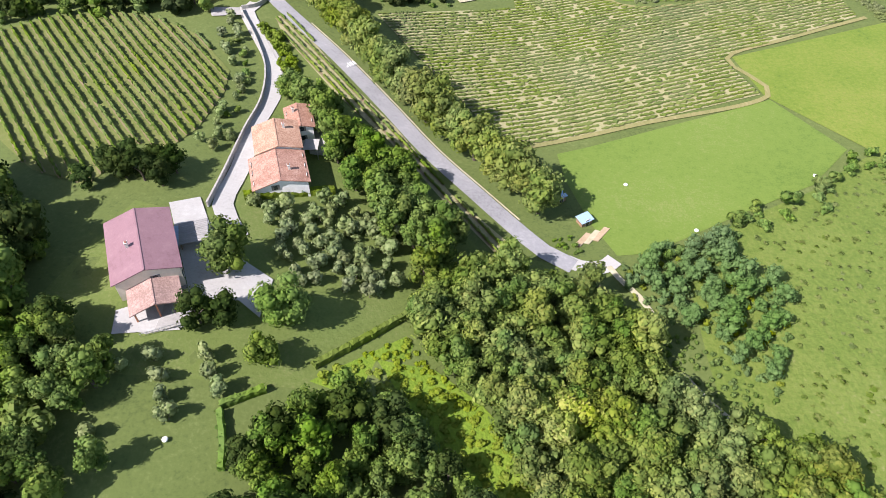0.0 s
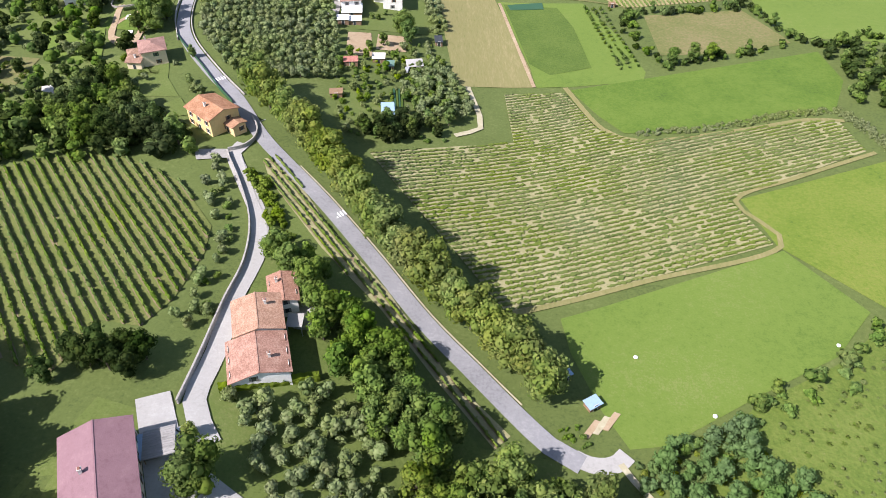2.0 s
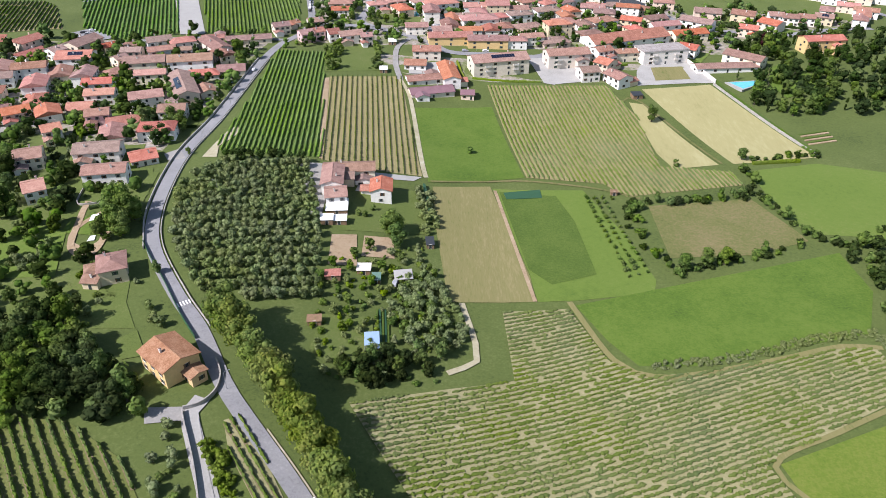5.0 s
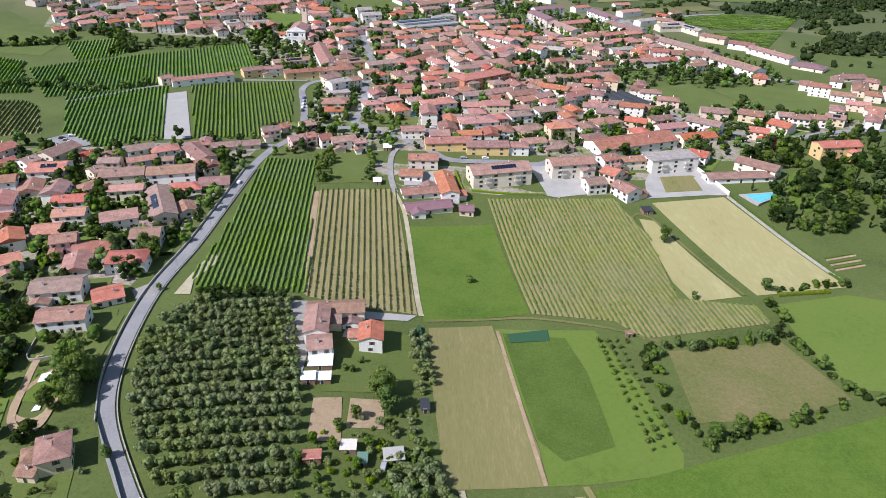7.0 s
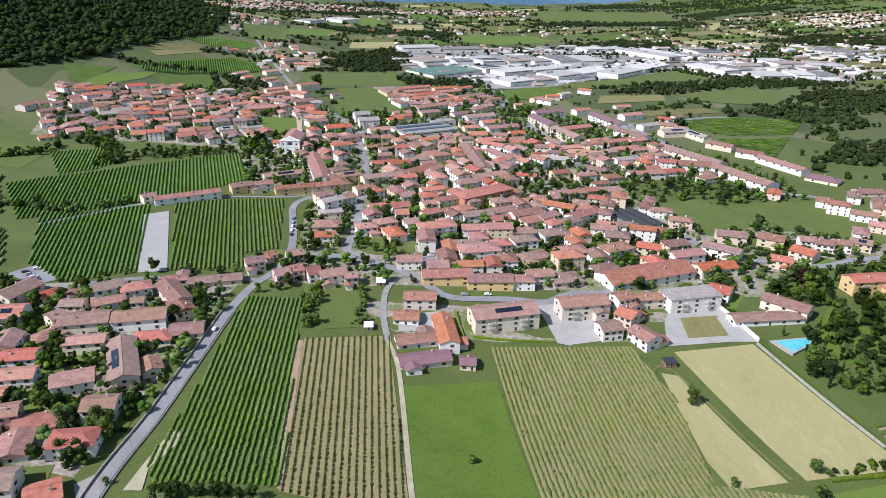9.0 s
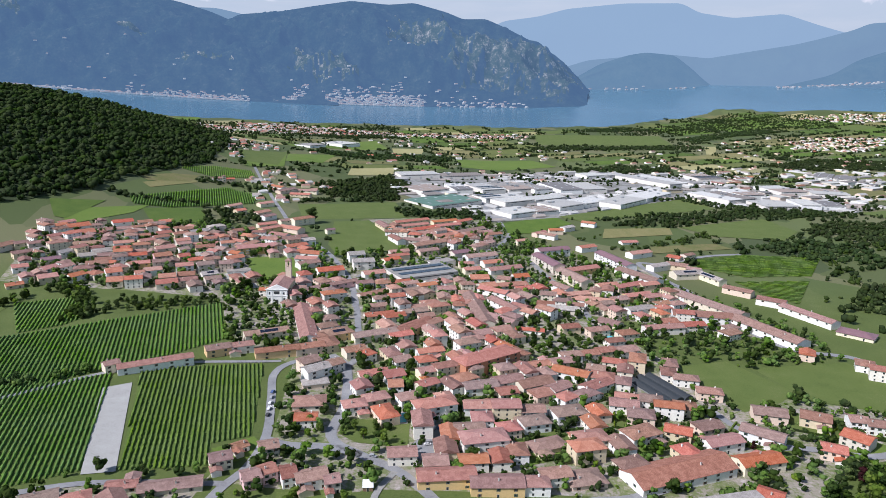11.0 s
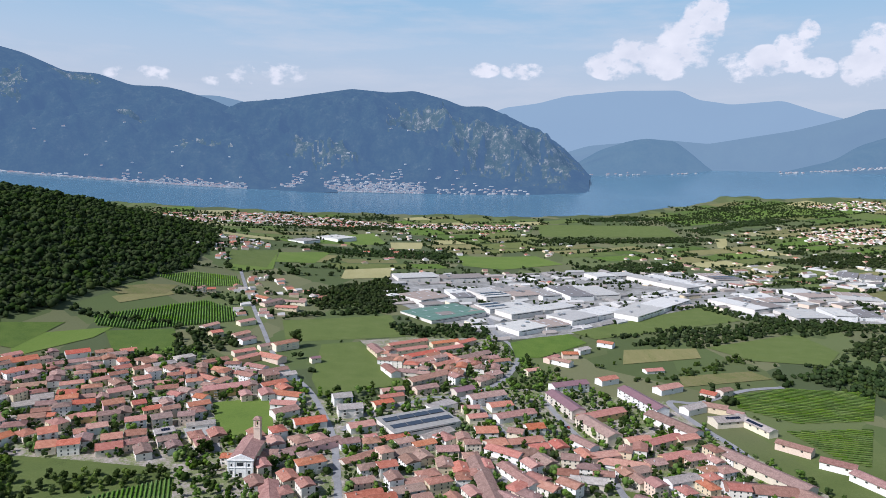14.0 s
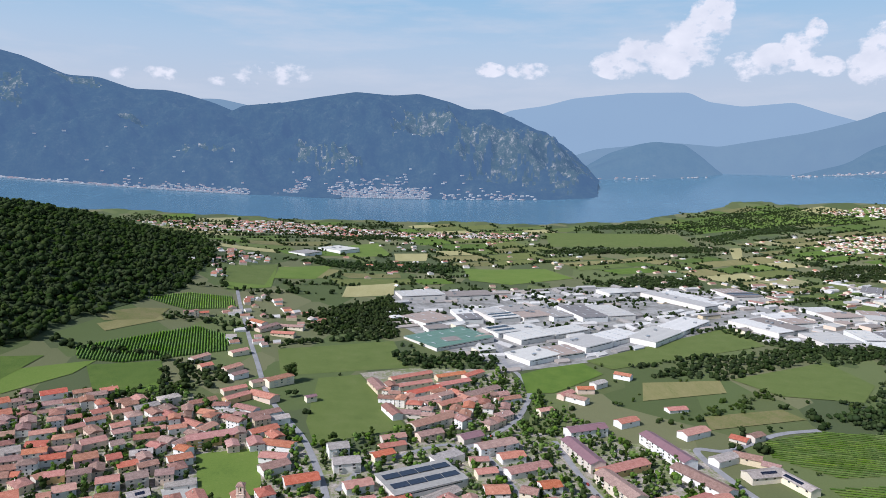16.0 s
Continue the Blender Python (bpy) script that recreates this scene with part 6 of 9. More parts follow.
# smaller houses in the gaps between those blocks, turned like their neighbours
def infill(poly, spacing, limit, seed):
    r = random.Random(seed)
    V, F, I = [], [], []

    def solid(m, pts, faces, slot):
        o = len(V)
        V.extend(tuple(m @ Vector(p)) for p in pts)
        for f in faces:
            F.append(tuple(o + i for i in f))
            I.append(slot)
    cube = [(0, 3, 2, 1), (4, 5, 6, 7), (0, 1, 5, 4), (1, 2, 6, 5), (2, 3, 7, 6), (3, 0, 4, 7)]

    def block(m, x0, x1, y0, y1, z0, z1, slot):
        solid(m, [(x0, y0, z0), (x1, y0, z0), (x1, y1, z0), (x0, y1, z0), (x0, y0, z1), (x1, y0, z1), (x1, y1, z1), (x0, y1, z1)], cube, slot)
    made = 0
    for x, y in scatter(poly, spacing, r, 0.3):
        if made >= limit:
            break
        near = min(PLOTS, key=lambda p: (p[0] - x) ** 2 + (p[1] - y) ** 2)
        a = near[2] + r.choice((0, 0, math.pi / 2))
        L, W, n = r.uniform(12.5, 19), r.uniform(10, 13), r.choice((2, 2, 2, 3)) if y > 600 else r.choice((1, 2, 2))
        if any(math.hypot(x - p[0], y - p[1]) < min(p[3], p[4]) + 0.42 * (L + W) / 2 + 1.0 and abs((x - p[0]) * math.cos(p[2]) + (y - p[1]) * math.sin(p[2])) < p[3] + L / 2 + 1 for p in PLOTS):
            continue
        if any(np.min(np.hypot(l[:, 0] - x, l[:, 1] - y)) < 8.5 for l in TOWN_LANES) or any(inside(p, x, y) for p in CLEAR):
            continue
        m = pose(x, y, ground(x, y) - 0.3, 0, 0, math.degrees(a))
        e, rise, hip = n * 2.95 + 0.3, W / 2 * 0.33, r.random() < 0.3
        hx, hy, up = L / 2, W / 2, e + rise
        solid(m, [(-hx, -hy, -1), (hx, -hy, -1), (hx, hy, -1), (-hx, hy, -1), (-hx, -hy, e), (hx, -hy, e), (hx, hy, e), (-hx, hy, e), (-hx, 0, e if hip else up), (hx, 0, e if hip else up)],
              [(0, 1, 5, 4), (1, 2, 6, 9, 5), (2, 3, 7, 6), (3, 0, 4, 8, 7)], 0)
        ox, oy, run, lo = hx + 0.6, hy + 0.7, (hy if hip else 0.0), e - 0.23
        solid(m, [(-ox, -oy, lo), (ox, -oy, lo), (ox, oy, lo), (-ox, oy, lo), (-ox + run, 0, up), (ox - run, 0, up), (-ox, -oy, lo + 0.24), (ox, -oy, lo + 0.24), (ox, oy, lo + 0.24), (-ox, oy, lo + 0.24), (-ox + run, 0, up + 0.24), (ox - run, 0, up + 0.24)],
              [(6, 7, 11, 10), (8, 9, 10, 11), (7, 8, 11), (9, 6, 10), (4, 5, 1, 0), (5, 4, 3, 2), (0, 1, 7, 6), (2, 3, 9, 8), (1, 2, 8, 7), (3, 0, 6, 9)], r.choice((1, 1, 2)))
        if r.random() < 0.7:
            block(m, L * 0.2, L * 0.2 + 0.7, W * 0.15, W * 0.15 + 0.6, e, up + 0.9, 0)
        for s in range(n):
            for k in range(3):
                wx = (k - 1) * L * 0.3 + r.uniform(-0.3, 0.3)
                for side in (-1, 1):
                    block(m, wx - 0.55, wx + 0.55, side * hy - 0.05, side * hy + 0.05, s * 2.95 + 1.0, s * 2.95 + 2.4, 3)
            for side in (-1, 1):
                block(m, side * hx - 0.05, side * hx + 0.05, -0.6, 0.6, s * 2.95 + 1.0, s * 2.95 + 2.4, 3)
        PLOTS.append((x, y, a, L / 2 + 1.5, W / 2 + 1.5))
        made += 1
    me = mesh_from("village_houses", V, F, ["joined_wall", "joined_roof", "joined_roof_red", "glass"], I)
    tagged(new("village_houses", me), "close-built cream houses under terracotta roofs", "houses", kind="stuff")


TOWN_LANES = [curve_line(MAIN_ROAD, 5)] + [curve_line(p, 5) for p, w in STREETS]
OPEN_GROUND = [[(138, 712), (168, 740), (194, 690), (164, 664)], [(-44, 640), (-8, 640), (-8, 600), (-50, 612)], [(188, 741), (236, 755), (262, 700), (212, 668)], [(78, 830), (137, 851), (144, 772), (100, 748), (71, 761)], [(250, 742), (331, 755), (352, 660), (265, 688)], [(-165, 376), (-122, 352), (-150, 330)]]
CLEAR += OPEN_GROUND
infill([(-70, 600), (-10, 590), (60, 566), (150, 600), (215, 640), (150, 860), (270, 800), (255, 1050), (110, 1080), (-20, 1060), (-100, 1030), (-150, 930), (-90, 740)], 14.0, 170, 21)
infill([(-300, 1180), (-460, 1060), (-390, 880), (-190, 880), (-150, 930), (-120, 1040)], 14.0, 90, 22)
infill([(-290, 445), (-130, 400), (-115, 540), (-200, 545), (-280, 530)], 15.0, 40, 23)
infill([(-88, 1240), (-20, 1095), (90, 1095), (108, 1200), (90, 1290), (-20, 1285)], 15.0, 30, 24)
infill([(260, 640), (345, 640), (430, 700), (400, 760), (300, 770), (330, 680)], 16.0, 20, 25)

# ---- the farmhouse with the wine-red roof ----
def farmhouse():
    x, y, ang = -65.2, 104.0, -67.3
    root = tagged(new("farmhouse"), "cream farmhouse with a wine-red sheet roof and tiled porch", "house")
    root.matrix_basis = pose(x, y, ground(x, y) - 0.2, 0, 0, ang)
    house_volume(root, 19.0, 13.0, 2, "gw", rng=random.Random(3), windows=4, eave=6.0, pitch=0.30, fine=True)
    # porch: tiled roof on posts over a terrace
    porch = Matrix.Translation((13.2, 0.4, 0))
    part("porch_roof", roof_shell(7.2, 9.8, 3.3, 1.5, False, 0.5), "roof_old", root, "pale terracotta porch roof", at=porch)
    for px, py in ((3.1, -4.5), (3.1, 0), (3.1, 4.5), (0.2, -4.5), (0.2, 4.5)):
        bm = bmesh.new()
        box(bm, px - 0.16, px + 0.16, py - 0.16, py + 0.16, -1.0, 3.2 + (1.2 if py == 0 else 0))
        part("post", bm, "brick_wall", root, at=porch)
    bm = bmesh.new()
    prism(bm, [(-3.6, -5.6), (5.0, -5.6), (6.6, -3.5), (7.0, 4.0), (5.6, 6.2), (-3.6, 6.2)], -2.5, 0.12)
    part("terrace", bm, "paving", root, "pale paved terrace", at=porch)
    for i in range(8):
        bm = bmesh.new()
        box(bm, 7.0, 7.08, -4.5 + i * 1.2, -4.42 + i * 1.2, 0.1, 1.0)
        part("rail_post", bm, "metal", root, at=porch)
    bm = bmesh.new()
    box(bm, 7.0, 7.08, -4.6, 4.2, 0.98, 1.06)
    part("rail", bm, "metal", root, at=porch)
    PLOTS.append((x + 2, y - 4, radians(ang), 18, 9))


farmhouse()


def carport():
    x, y = -57.0, 112.2
    root = tagged(new("carport"), "open carport with a grey sheet roof beside the farmhouse", "carport")
    root.matrix_basis = pose(x, y, ground(x, y), 0, 0, 15)
    bm = bmesh.new()
    prism(bm, [(-3.4, -3.5), (3.2, -3.5), (3.2, 3.5), (-3.4, 3.5)], lambda a, b: 2.7 + 0.06 * a, lambda a, b: 2.85 + 0.06 * a)
    for k in range(12):
        prism(bm, [(-3.4, -3.4 + k * 0.6), (3.2, -3.4 + k * 0.6), (3.2, -3.3 + k * 0.6), (-3.4, -3.3 + k * 0.6)], lambda a, b: 2.84 + 0.06 * a, lambda a, b: 2.93 + 0.06 * a)
    part("roof", bm, "sheet_grey", root, "weathered grey ribbed sheet roof")
    for px in (-3.0, 2.9):
        for py in (-3.2, 3.2):
            bm = bmesh.new()
            box(bm, px - 0.08, px + 0.08, py - 0.08, py + 0.08, -0.5, 2.7 + 0.06 * px)
            part("post", bm, "wood", root)
    bm = bmesh.new()
    box(bm, -4.5, -3.4, -3.4, 3.2, 2.4, 2.48)
    part("awning", bm, "blue_sheet", root, "pale blue plastic sheet")


carport()


def roadside_house():
    """The long house beside the driveway: three bodies stepping down, under new and old tiles."""
    x, y = -43.0, 147.0
    root = tagged(new("house"), "white house of three joined bodies with terracotta roofs", "house")
    root.matrix_basis = pose(x, y, ground(x, y) - 0.3)
    r = random.Random(5)

    def at(px, py, a):
        return Matrix.Translation((px - x, py - y, 0)) @ Matrix.Rotation(radians(a), 4, "Z")
    house_volume(root, 12.0, 13.2, 2, "gnW", at(-41.8, 136.2, -74.5), r, 3, eave=5.0, pitch=0.28, fine=True)
    house_volume(root, 11.5, 11.2, 2, "gnW", at(-44.2, 148.6, -75), r, 3, eave=6.0, pitch=0.28, fine=True)
    house_volume(root, 10.0, 6.4, 2, "gnW", at(-39.9, 158.8, -75), r, 2, eave=5.0, pitch=0.3)
    bm = bmesh.new()
    box(bm, -36.5 - x, -31.5 - x, 150 - y, 160 - y, -2, 0.15)
    part("terrace", bm, "concrete", root, "pale concrete terrace")
    bm = bmesh.new()
    box(bm, -37.6 - x, -33.6 - x, 147.5 - y, 152.0 - y, 2.6, 2.8)
    part("canopy", bm, "concrete", root, "pale flat canopy")
    for px in (-37.3, -33.9):
        bm = bmesh.new()
        box(bm, px - x - 0.1, px - x + 0.1, 147.7 - y, 147.9 - y, -1, 2.6)
        part("post", bm, "metal", root)
    for px, py in ((-42, 147), (-43, 137), (-41, 158)):
        PLOTS.append((px, py, radians(-75), 8, 8))


roadside_house()


def corner_house():
    x, y = -78.2, 244.0
    root = tagged(new("house"), "ochre house with an orange hipped gable roof above the junction", "house")
    root.matrix_basis = pose(x, y, ground(x, y) - 0.2, 0, 0, -42)
    r = random.Random(6)
    house_volume(root, 14.0, 11.5, 2, "gnO", rng=r, windows=3, eave=6.6, pitch=0.3, fine=True)
    house_volume(root, 7.0, 5.0, 1, "gnO", Matrix.Translation((8.2, 2.2, 0)), r, 1, eave=3.4, pitch=0.25, chimney=False)
    PLOTS.append((x, y, radians(-42), 12, 8))
    strip("garden_wall", [(-70, 227), (-66, 229), (-63, 234), (-63, 241), (-66, 248)], 0.4, "stone", label="curved stone retaining wall at the junction", category="wall", step=1.5, height=1.6)


corner_house()


# ---- church ----
def church():
    x, y = -135.0, 872.0
    root = tagged(new("church"), "pale stone church with a pedimented facade and bell tower", "church")
    root.matrix_basis = pose(x, y, ground(x, y))
    bm = bmesh.new()
    box(bm, -8.5, 8.5, -17, 24, -1, 15)
    low = Matrix.Diagonal((1, 1, 0.86, 1))
    part("nave", bm, "wall", root, at=low)
    part("roof", roof_shell(42, 18, 15.0, 3.6, False, 0.4), "roof", root, at=low @ Matrix.Translation((0, 3.5, 0)) @ Matrix.Rotation(radians(90), 4, "Z"))
    bm = bmesh.new()
    box(bm, -9.5, 9.5, -18.6, -17.0, -1, 15.5)
    v = [bm.verts.new(p) for p in ((-10, -18.9, 15.5), (10, -18.9, 15.5), (0, -18.9, 20.5), (-10, -16.8, 15.5), (10, -16.8, 15.5), (0, -16.8, 20.5))]
    for f in ((0, 1, 2), (5, 4, 3), (0, 3, 4, 1), (1, 4, 5, 2), (2, 5, 3, 0)):
        bm.faces.new([v[i] for i in f])
    box(bm, -9.9, 9.9, -19.0, -18.6, 8.6, 9.2)
    for px in (-8.8, -4.2, 4.2, 8.8):
        box(bm, px - 0.5, px + 0.5, -18.95, -18.6, 0, 8.6)
        box(bm, px - 0.45, px + 0.45, -18.95, -18.6, 9.2, 15.4)
    box(bm, -10.1, 10.1, -19.3, -18.6, 15.2, 15.9)
    for px in (-6.6, 6.6):
        box(bm, px - 1.0, px + 1.0, -18.8, -18.6, 6.6, 7.0)
    part("facade", bm, "white_wall", root, "white stone facade with pilasters", at=low)
    for px, pz, k in ((-6.6, 3.0, 1.6), (6.6, 3.0, 1.6), (-6.4, 10.0, 1.3), (6.4, 10.0, 1.3)):
        part("niche", slab_mesh("niche", "glass", -0.5 * k, 0.5 * k, -0.05, 0.06, 0, 1.9 * k), None, root, "dark arched niche", at=low @ Matrix.Translation((px, -18.62, pz)) @ Matrix.Rotation(math.pi, 4, "Z"))
    for m, px, pz in ((DOOR, 0, 0.1), (WIDE_WINDOW, 0, 10.5)):
        part("door" if m is DOOR else "window", m, None, root, at=low @ Matrix.Translation((px, -18.65, pz)) @ Matrix.Rotation(math.pi, 4, "Z") @ Matrix.Diagonal((2.0, 1, 2.0, 1)))

    tower = Matrix.Translation((3.5, 20.0, 0)) @ Matrix.Diagonal((1, 1, 1.12, 1))
    bm = bmesh.new()
    box(bm, -2.6, 2.6, -2.6, 2.6, -1, 22)
    for px in (-1, 1):
        for py in (-1, 1):
            box(bm, px * 1.9 - 0.7, px * 1.9 + 0.7, py * 1.9 - 0.7, py * 1.9 + 0.7, 22, 27)
    box(bm, -2.9, 2.9, -2.9, 2.9, 21.6, 22.1)
    box(bm, -2.9, 2.9, -2.9, 2.9, 27, 27.6)
    box(bm, -1.0, 1.0, -1.0, 1.0, 27.6, 29.0)
    part("tower", bm, "wall", root, "pale stone bell tower", at=tower)
    part("tower_roof", roof_shell(5.4, 5.4, 27.6, 1.6, True, 0.4), "roof", root, at=tower)
    bm = bmesh.new()
    bmesh.ops.create_cone(bm, segments=10, radius1=0.8, radius2=0.5, depth=1.3, cap_ends=True)
    part("bell", bm, "dark", root, at=tower @ Matrix.Translation((0, 0, 24.2)))
    house_volume(root, 16, 10, 2, "gd", Matrix.Translation((13, 14, 0)), random.Random(2), 3)
    house_volume(root, 14, 9, 2, "gr", Matrix.Translation((-14, 6, 0)), random.Random(4), 3)
    PLOTS.append((x, y, radians(90), 26, 20))


church()


# ---- sheds and works ----
def works(x, y, ang, L, W, h, roof="shed_roof", label="large pale works hall with a low sheet roof", monitors=True, wall="white_wall", name="works_hall", group="works halls", panels=False):
    root = tagged(new(name), label, "warehouse", group)
    root.matrix_basis = pose(x, y, ground(x, y), 0, 0, ang)
    bm = bmesh.new()
    box(bm, -L / 2, L / 2, -W / 2, W / 2, -1.5, h)
    part("wall", bm, wall, root)
    n = max(1, int(W / 14))
    prof = [(-W / 2 - 0.3, h - 0.3)]
    for i in range(n):
        y0, y1 = -W / 2 - 0.3 + i * (W + 0.6) / n, -W / 2 - 0.3 + (i + 1) * (W + 0.6) / n
        prof += [(y0, h + 0.1), ((y0 + y1) / 2, h + 1.0)]
    prof += [(W / 2 + 0.3, h + 0.1), (W / 2 + 0.3, h - 0.3)]
    bm = bmesh.new()
    ends = [[bm.verts.new((x, y, z)) for y, z in prof] for x in (-L / 2 - 0.3, L / 2 + 0.3)]
    for i in range(len(prof)):
        j = (i + 1) % len(prof)
        bm.faces.new((ends[0][i], ends[0][j], ends[1][j], ends[1][i]))
    bm.faces.new(ends[0][::-1])
    bm.faces.new(ends[1])
    part("roof", bm, roof, root)
    chance = random.Random(int(x * 7 + y * 3))
    if panels:
        for i in range(4):
            for j in range(2):
                bm = bmesh.new()
                box(bm, -L * 0.11, L * 0.11, -W * 0.1, W * 0.1, 0, 0.2)
                part("solar_panel", bm, "solar", root, at=Matrix.Translation(((i - 1.5) * L * 0.23, (j - 0.5) * W * 0.42, h + 1.05)))
    elif monitors and chance.random() < 0.55:
        k = min(5, max(2, int(L / chance.uniform(14, 26))))
        for i in range(k):
            for j in range(n if n < 4 else n // 2):
                bm = bmesh.new()
                box(bm, -0.8, 0.8, -W * 0.3 / n, W * 0.3 / n, 0, 0.3)
                part("skylight", bm, "skylight", root, at=Matrix.Translation(((i + 0.5) * L / k - L / 2, ((j + 0.5) / (n if n < 4 else n // 2) - 0.5) * W * 0.94, h + 0.75)))
    elif monitors:
        for i in range(chance.randint(1, 3)):
            bm = bmesh.new()
            box(bm, -2.5, 2.5, -2, 2, 0, 2.2)
            box(bm, -2.8, 2.8, -2.3, 2.3, 2.2, 2.5)
            part("roof_unit", bm, "metal", root, at=Matrix.Translation((chance.uniform(-0.4, 0.4) * L, chance.uniform(-0.35, 0.35) * W, h + 0.3)))
    for i in range(3 if L > 70 else 1):
        bm = bmesh.new()
        box(bm, -2.2, 2.2, -0.08, 0.05, 0, 4.2)
        part("gate", bm, "metal", root, at=Matrix.Translation(((i - 1) * L * 0.28, -W / 2, 0)))
    bm = bmesh.new()
    box(bm, -L * 0.42, L * 0.42, -0.06, 0.05, 0, 1.0)
    part("window", bm, "glass", root, "long ribbon window", at=Matrix.Translation((0, -W / 2, h - 2.2)))
    PLOTS.append((x, y, radians(ang), L / 2 + 2, W / 2 + 2))
    return root


HALLS = [(22, 1765, 17, 190, 55, 9), (-8, 1545, 38, 62, 68, 9), (55, 1588, 15, 36, 85, 9), (107, 1608, 24, 50, 88, 9), (159, 1632, 25, 56, 96, 9), (206, 1636, 22, 40, 96, 9),
         (291, 1644, 16, 106, 100, 10), (128, 1504, 30, 92, 46, 8), (180, 1484, 34, 148, 42, 9), (138, 1358, 37, 58, 50, 8), (256, 1451, 39, 140, 52, 10), (183, 1381, 27, 44, 46, 8)]
HALLS_EAST = [(399, 1860, 21, 110, 50, 8), (498, 1780, 30, 80, 160, 9), (544, 1776, 36, 36, 118, 8), (628, 1848, 10, 66, 95, 9), (382, 1520, 47, 210, 52, 9), (560, 1557, 26, 80, 100, 9),
              (617, 1608, 14, 50, 84, 9), (726, 1670, 12, 64, 94, 8), (704, 1490, -4, 80, 66, 9), (617, 1476, 6, 64, 64, 8), (806, 1643, -15, 70, 90, 8), (966, 1888, -34, 88, 86, 8)]
def halved(halls):
    """Long or deep halls are two joined halls, each with its own roof and height."""
    for x, y, a, l, w, h in halls:
        c, s = math.cos(radians(a)), math.sin(radians(a))
        if l > 75:
            yield x - c * l * 0.27, y - s * l * 0.27, a, l * 0.45, w, h
            yield x + c * l * 0.24, y + s * l * 0.24, a, l * 0.5, w * 0.9, h - 1.2
        elif w > 80:
            yield x + s * w * 0.26, y - c * w * 0.26, a, l, w * 0.46, h
            yield x - s * w * 0.25, y + c * w * 0.25, a, l * 0.9, w * 0.46, h - 1
        else:
            yield x, y, a, l, w, h


for k, (hx, hy, a, length, width, h) in enumerate(halved(HALLS + HALLS_EAST)):
    works(hx, hy, a, length, width, h, panels=k in (5, 13, 27))
shed_rng = random.Random(91)
for zone, count in (([(-70, 1540), (30, 1400), (110, 1330), (300, 1400), (470, 1560), (330, 1900), (-60, 1780)], 22), ([(480, 1500), (640, 1440), (860, 1600), (700, 1800), (560, 1900), (440, 1700)], 17), ([(800, 1750), (1000, 1700), (1150, 1850), (950, 1980)], 10)):
    for sx, sy in scatter(zone, 42, shed_rng)[:count * 2]:
        size = (shed_rng.uniform(16, 46), shed_rng.uniform(12, 26))
        if count and all(math.hypot(sx - p[0], sy - p[1]) > min(p[3], p[4]) + 0.5 * max(size) for p in PLOTS[-90:]) and not any(abs((sx - p[0]) * math.cos(p[2]) + (sy - p[1]) * math.sin(p[2])) < p[3] + size[0] / 2 and abs((sy - p[1]) * math.cos(p[2]) - (sx - p[0]) * math.sin(p[2])) < p[4] + size[0] / 2 for p in PLOTS[-90:]):
            count -= 1
            works(sx, sy, shed_rng.choice((20, 25, 30, 115)), *size, shed_rng.uniform(4.5, 8), label="small works shed among the halls", monitors=False, wall="wall", name="works_shed", group="works sheds")
works(24, 1435, 38, 108, 80, 6, "green_shed", "broad low hall with a green roof and skylight rows")
works(-265, 2320, 50, 70, 90, 9, label="white works hall among the fields beyond the village")
works(-335, 2205, 55, 60, 60, 7, label="low white hall among the fields beyond the village")
works(-6, 971, 28, 66, 42, 6, "paving", "low modern school with solar panels on a grey roof", True, name="school", group="", panels=True)


def net_tunnels(x, y, ang, L, W, n):
    """Long arched tunnels under black net, side by side, with their end hoops."""
    root = tagged(new("greenhouse"), "row of arched greenhouses under black net", "greenhouse")
    root.matrix_basis = pose(x, y, ground(x, y), 0, 0, ang)
    w = W / n
    for i in range(n):
        bm = bmesh.new()
        rings = []
        for q in range(11):
            px = -L / 2 + L * q / 10
            sag = 1.0 - 0.05 * (q % 2)
            rings.append([bm.verts.new((px, (i - n / 2 + 0.5) * w - math.cos(math.pi * k / 8) * w * 0.48, -0.3 + math.sin(math.pi * k / 8) * 3.6 * sag)) for k in range(9)])
        for r0, r1 in zip(rings, rings[1:]):
            for k in range(8):
                bm.faces.new((r0[k], r0[k + 1], r1[k + 1], r1[k]))
        bm.faces.new(rings[0][::-1])
        bm.faces.new(rings[-1])
        part("tunnel", bm, "dark", root, "arched tunnel of black net")
    for i in range(n + 1):
        bm = bmesh.new()
        box(bm, -L / 2, L / 2, (i - n / 2) * w - 0.15, (i - n / 2) * w + 0.15, -0.3, 0.9)
        part("gutter", bm, "metal", root)
    PLOTS.append((x, y, radians(ang), L / 2 + 2, W / 2 + 2))


net_tunnels(166, 702, -67, 42, 25, 3)


# ---- village streets, yards and small open ground ----
for points, width in STREETS:
    strip("street", points, width, "asphalt", 0.38, "grey asphalt village street", "street")
strip("street", [(-14, 583), (-23, 560), (-23, 528), (-19, 503)], 3.6, "paving", 0.4, "pale lane between gardens", "lane")
strip("farm_track", [(-19, 503), (-12, 476), (-4, 399), (-2, 386)], 2.4, "track", 0.4, "pale earth track between vineyard and meadow", "track")
strip("farm_track", [(12, 290), (12.5, 287), (16, 268), (16, 259), (6, 252)], 2.2, "track", 0.4, "pale gravel track along the gardens", "track")
strip("farm_track", [(53, 294), (63, 262), (75, 254), (89, 255), (119, 262), (145, 269), (159, 268)], 2.2, "mown", 0.3, "dry grass headland round the vineyard", "track")
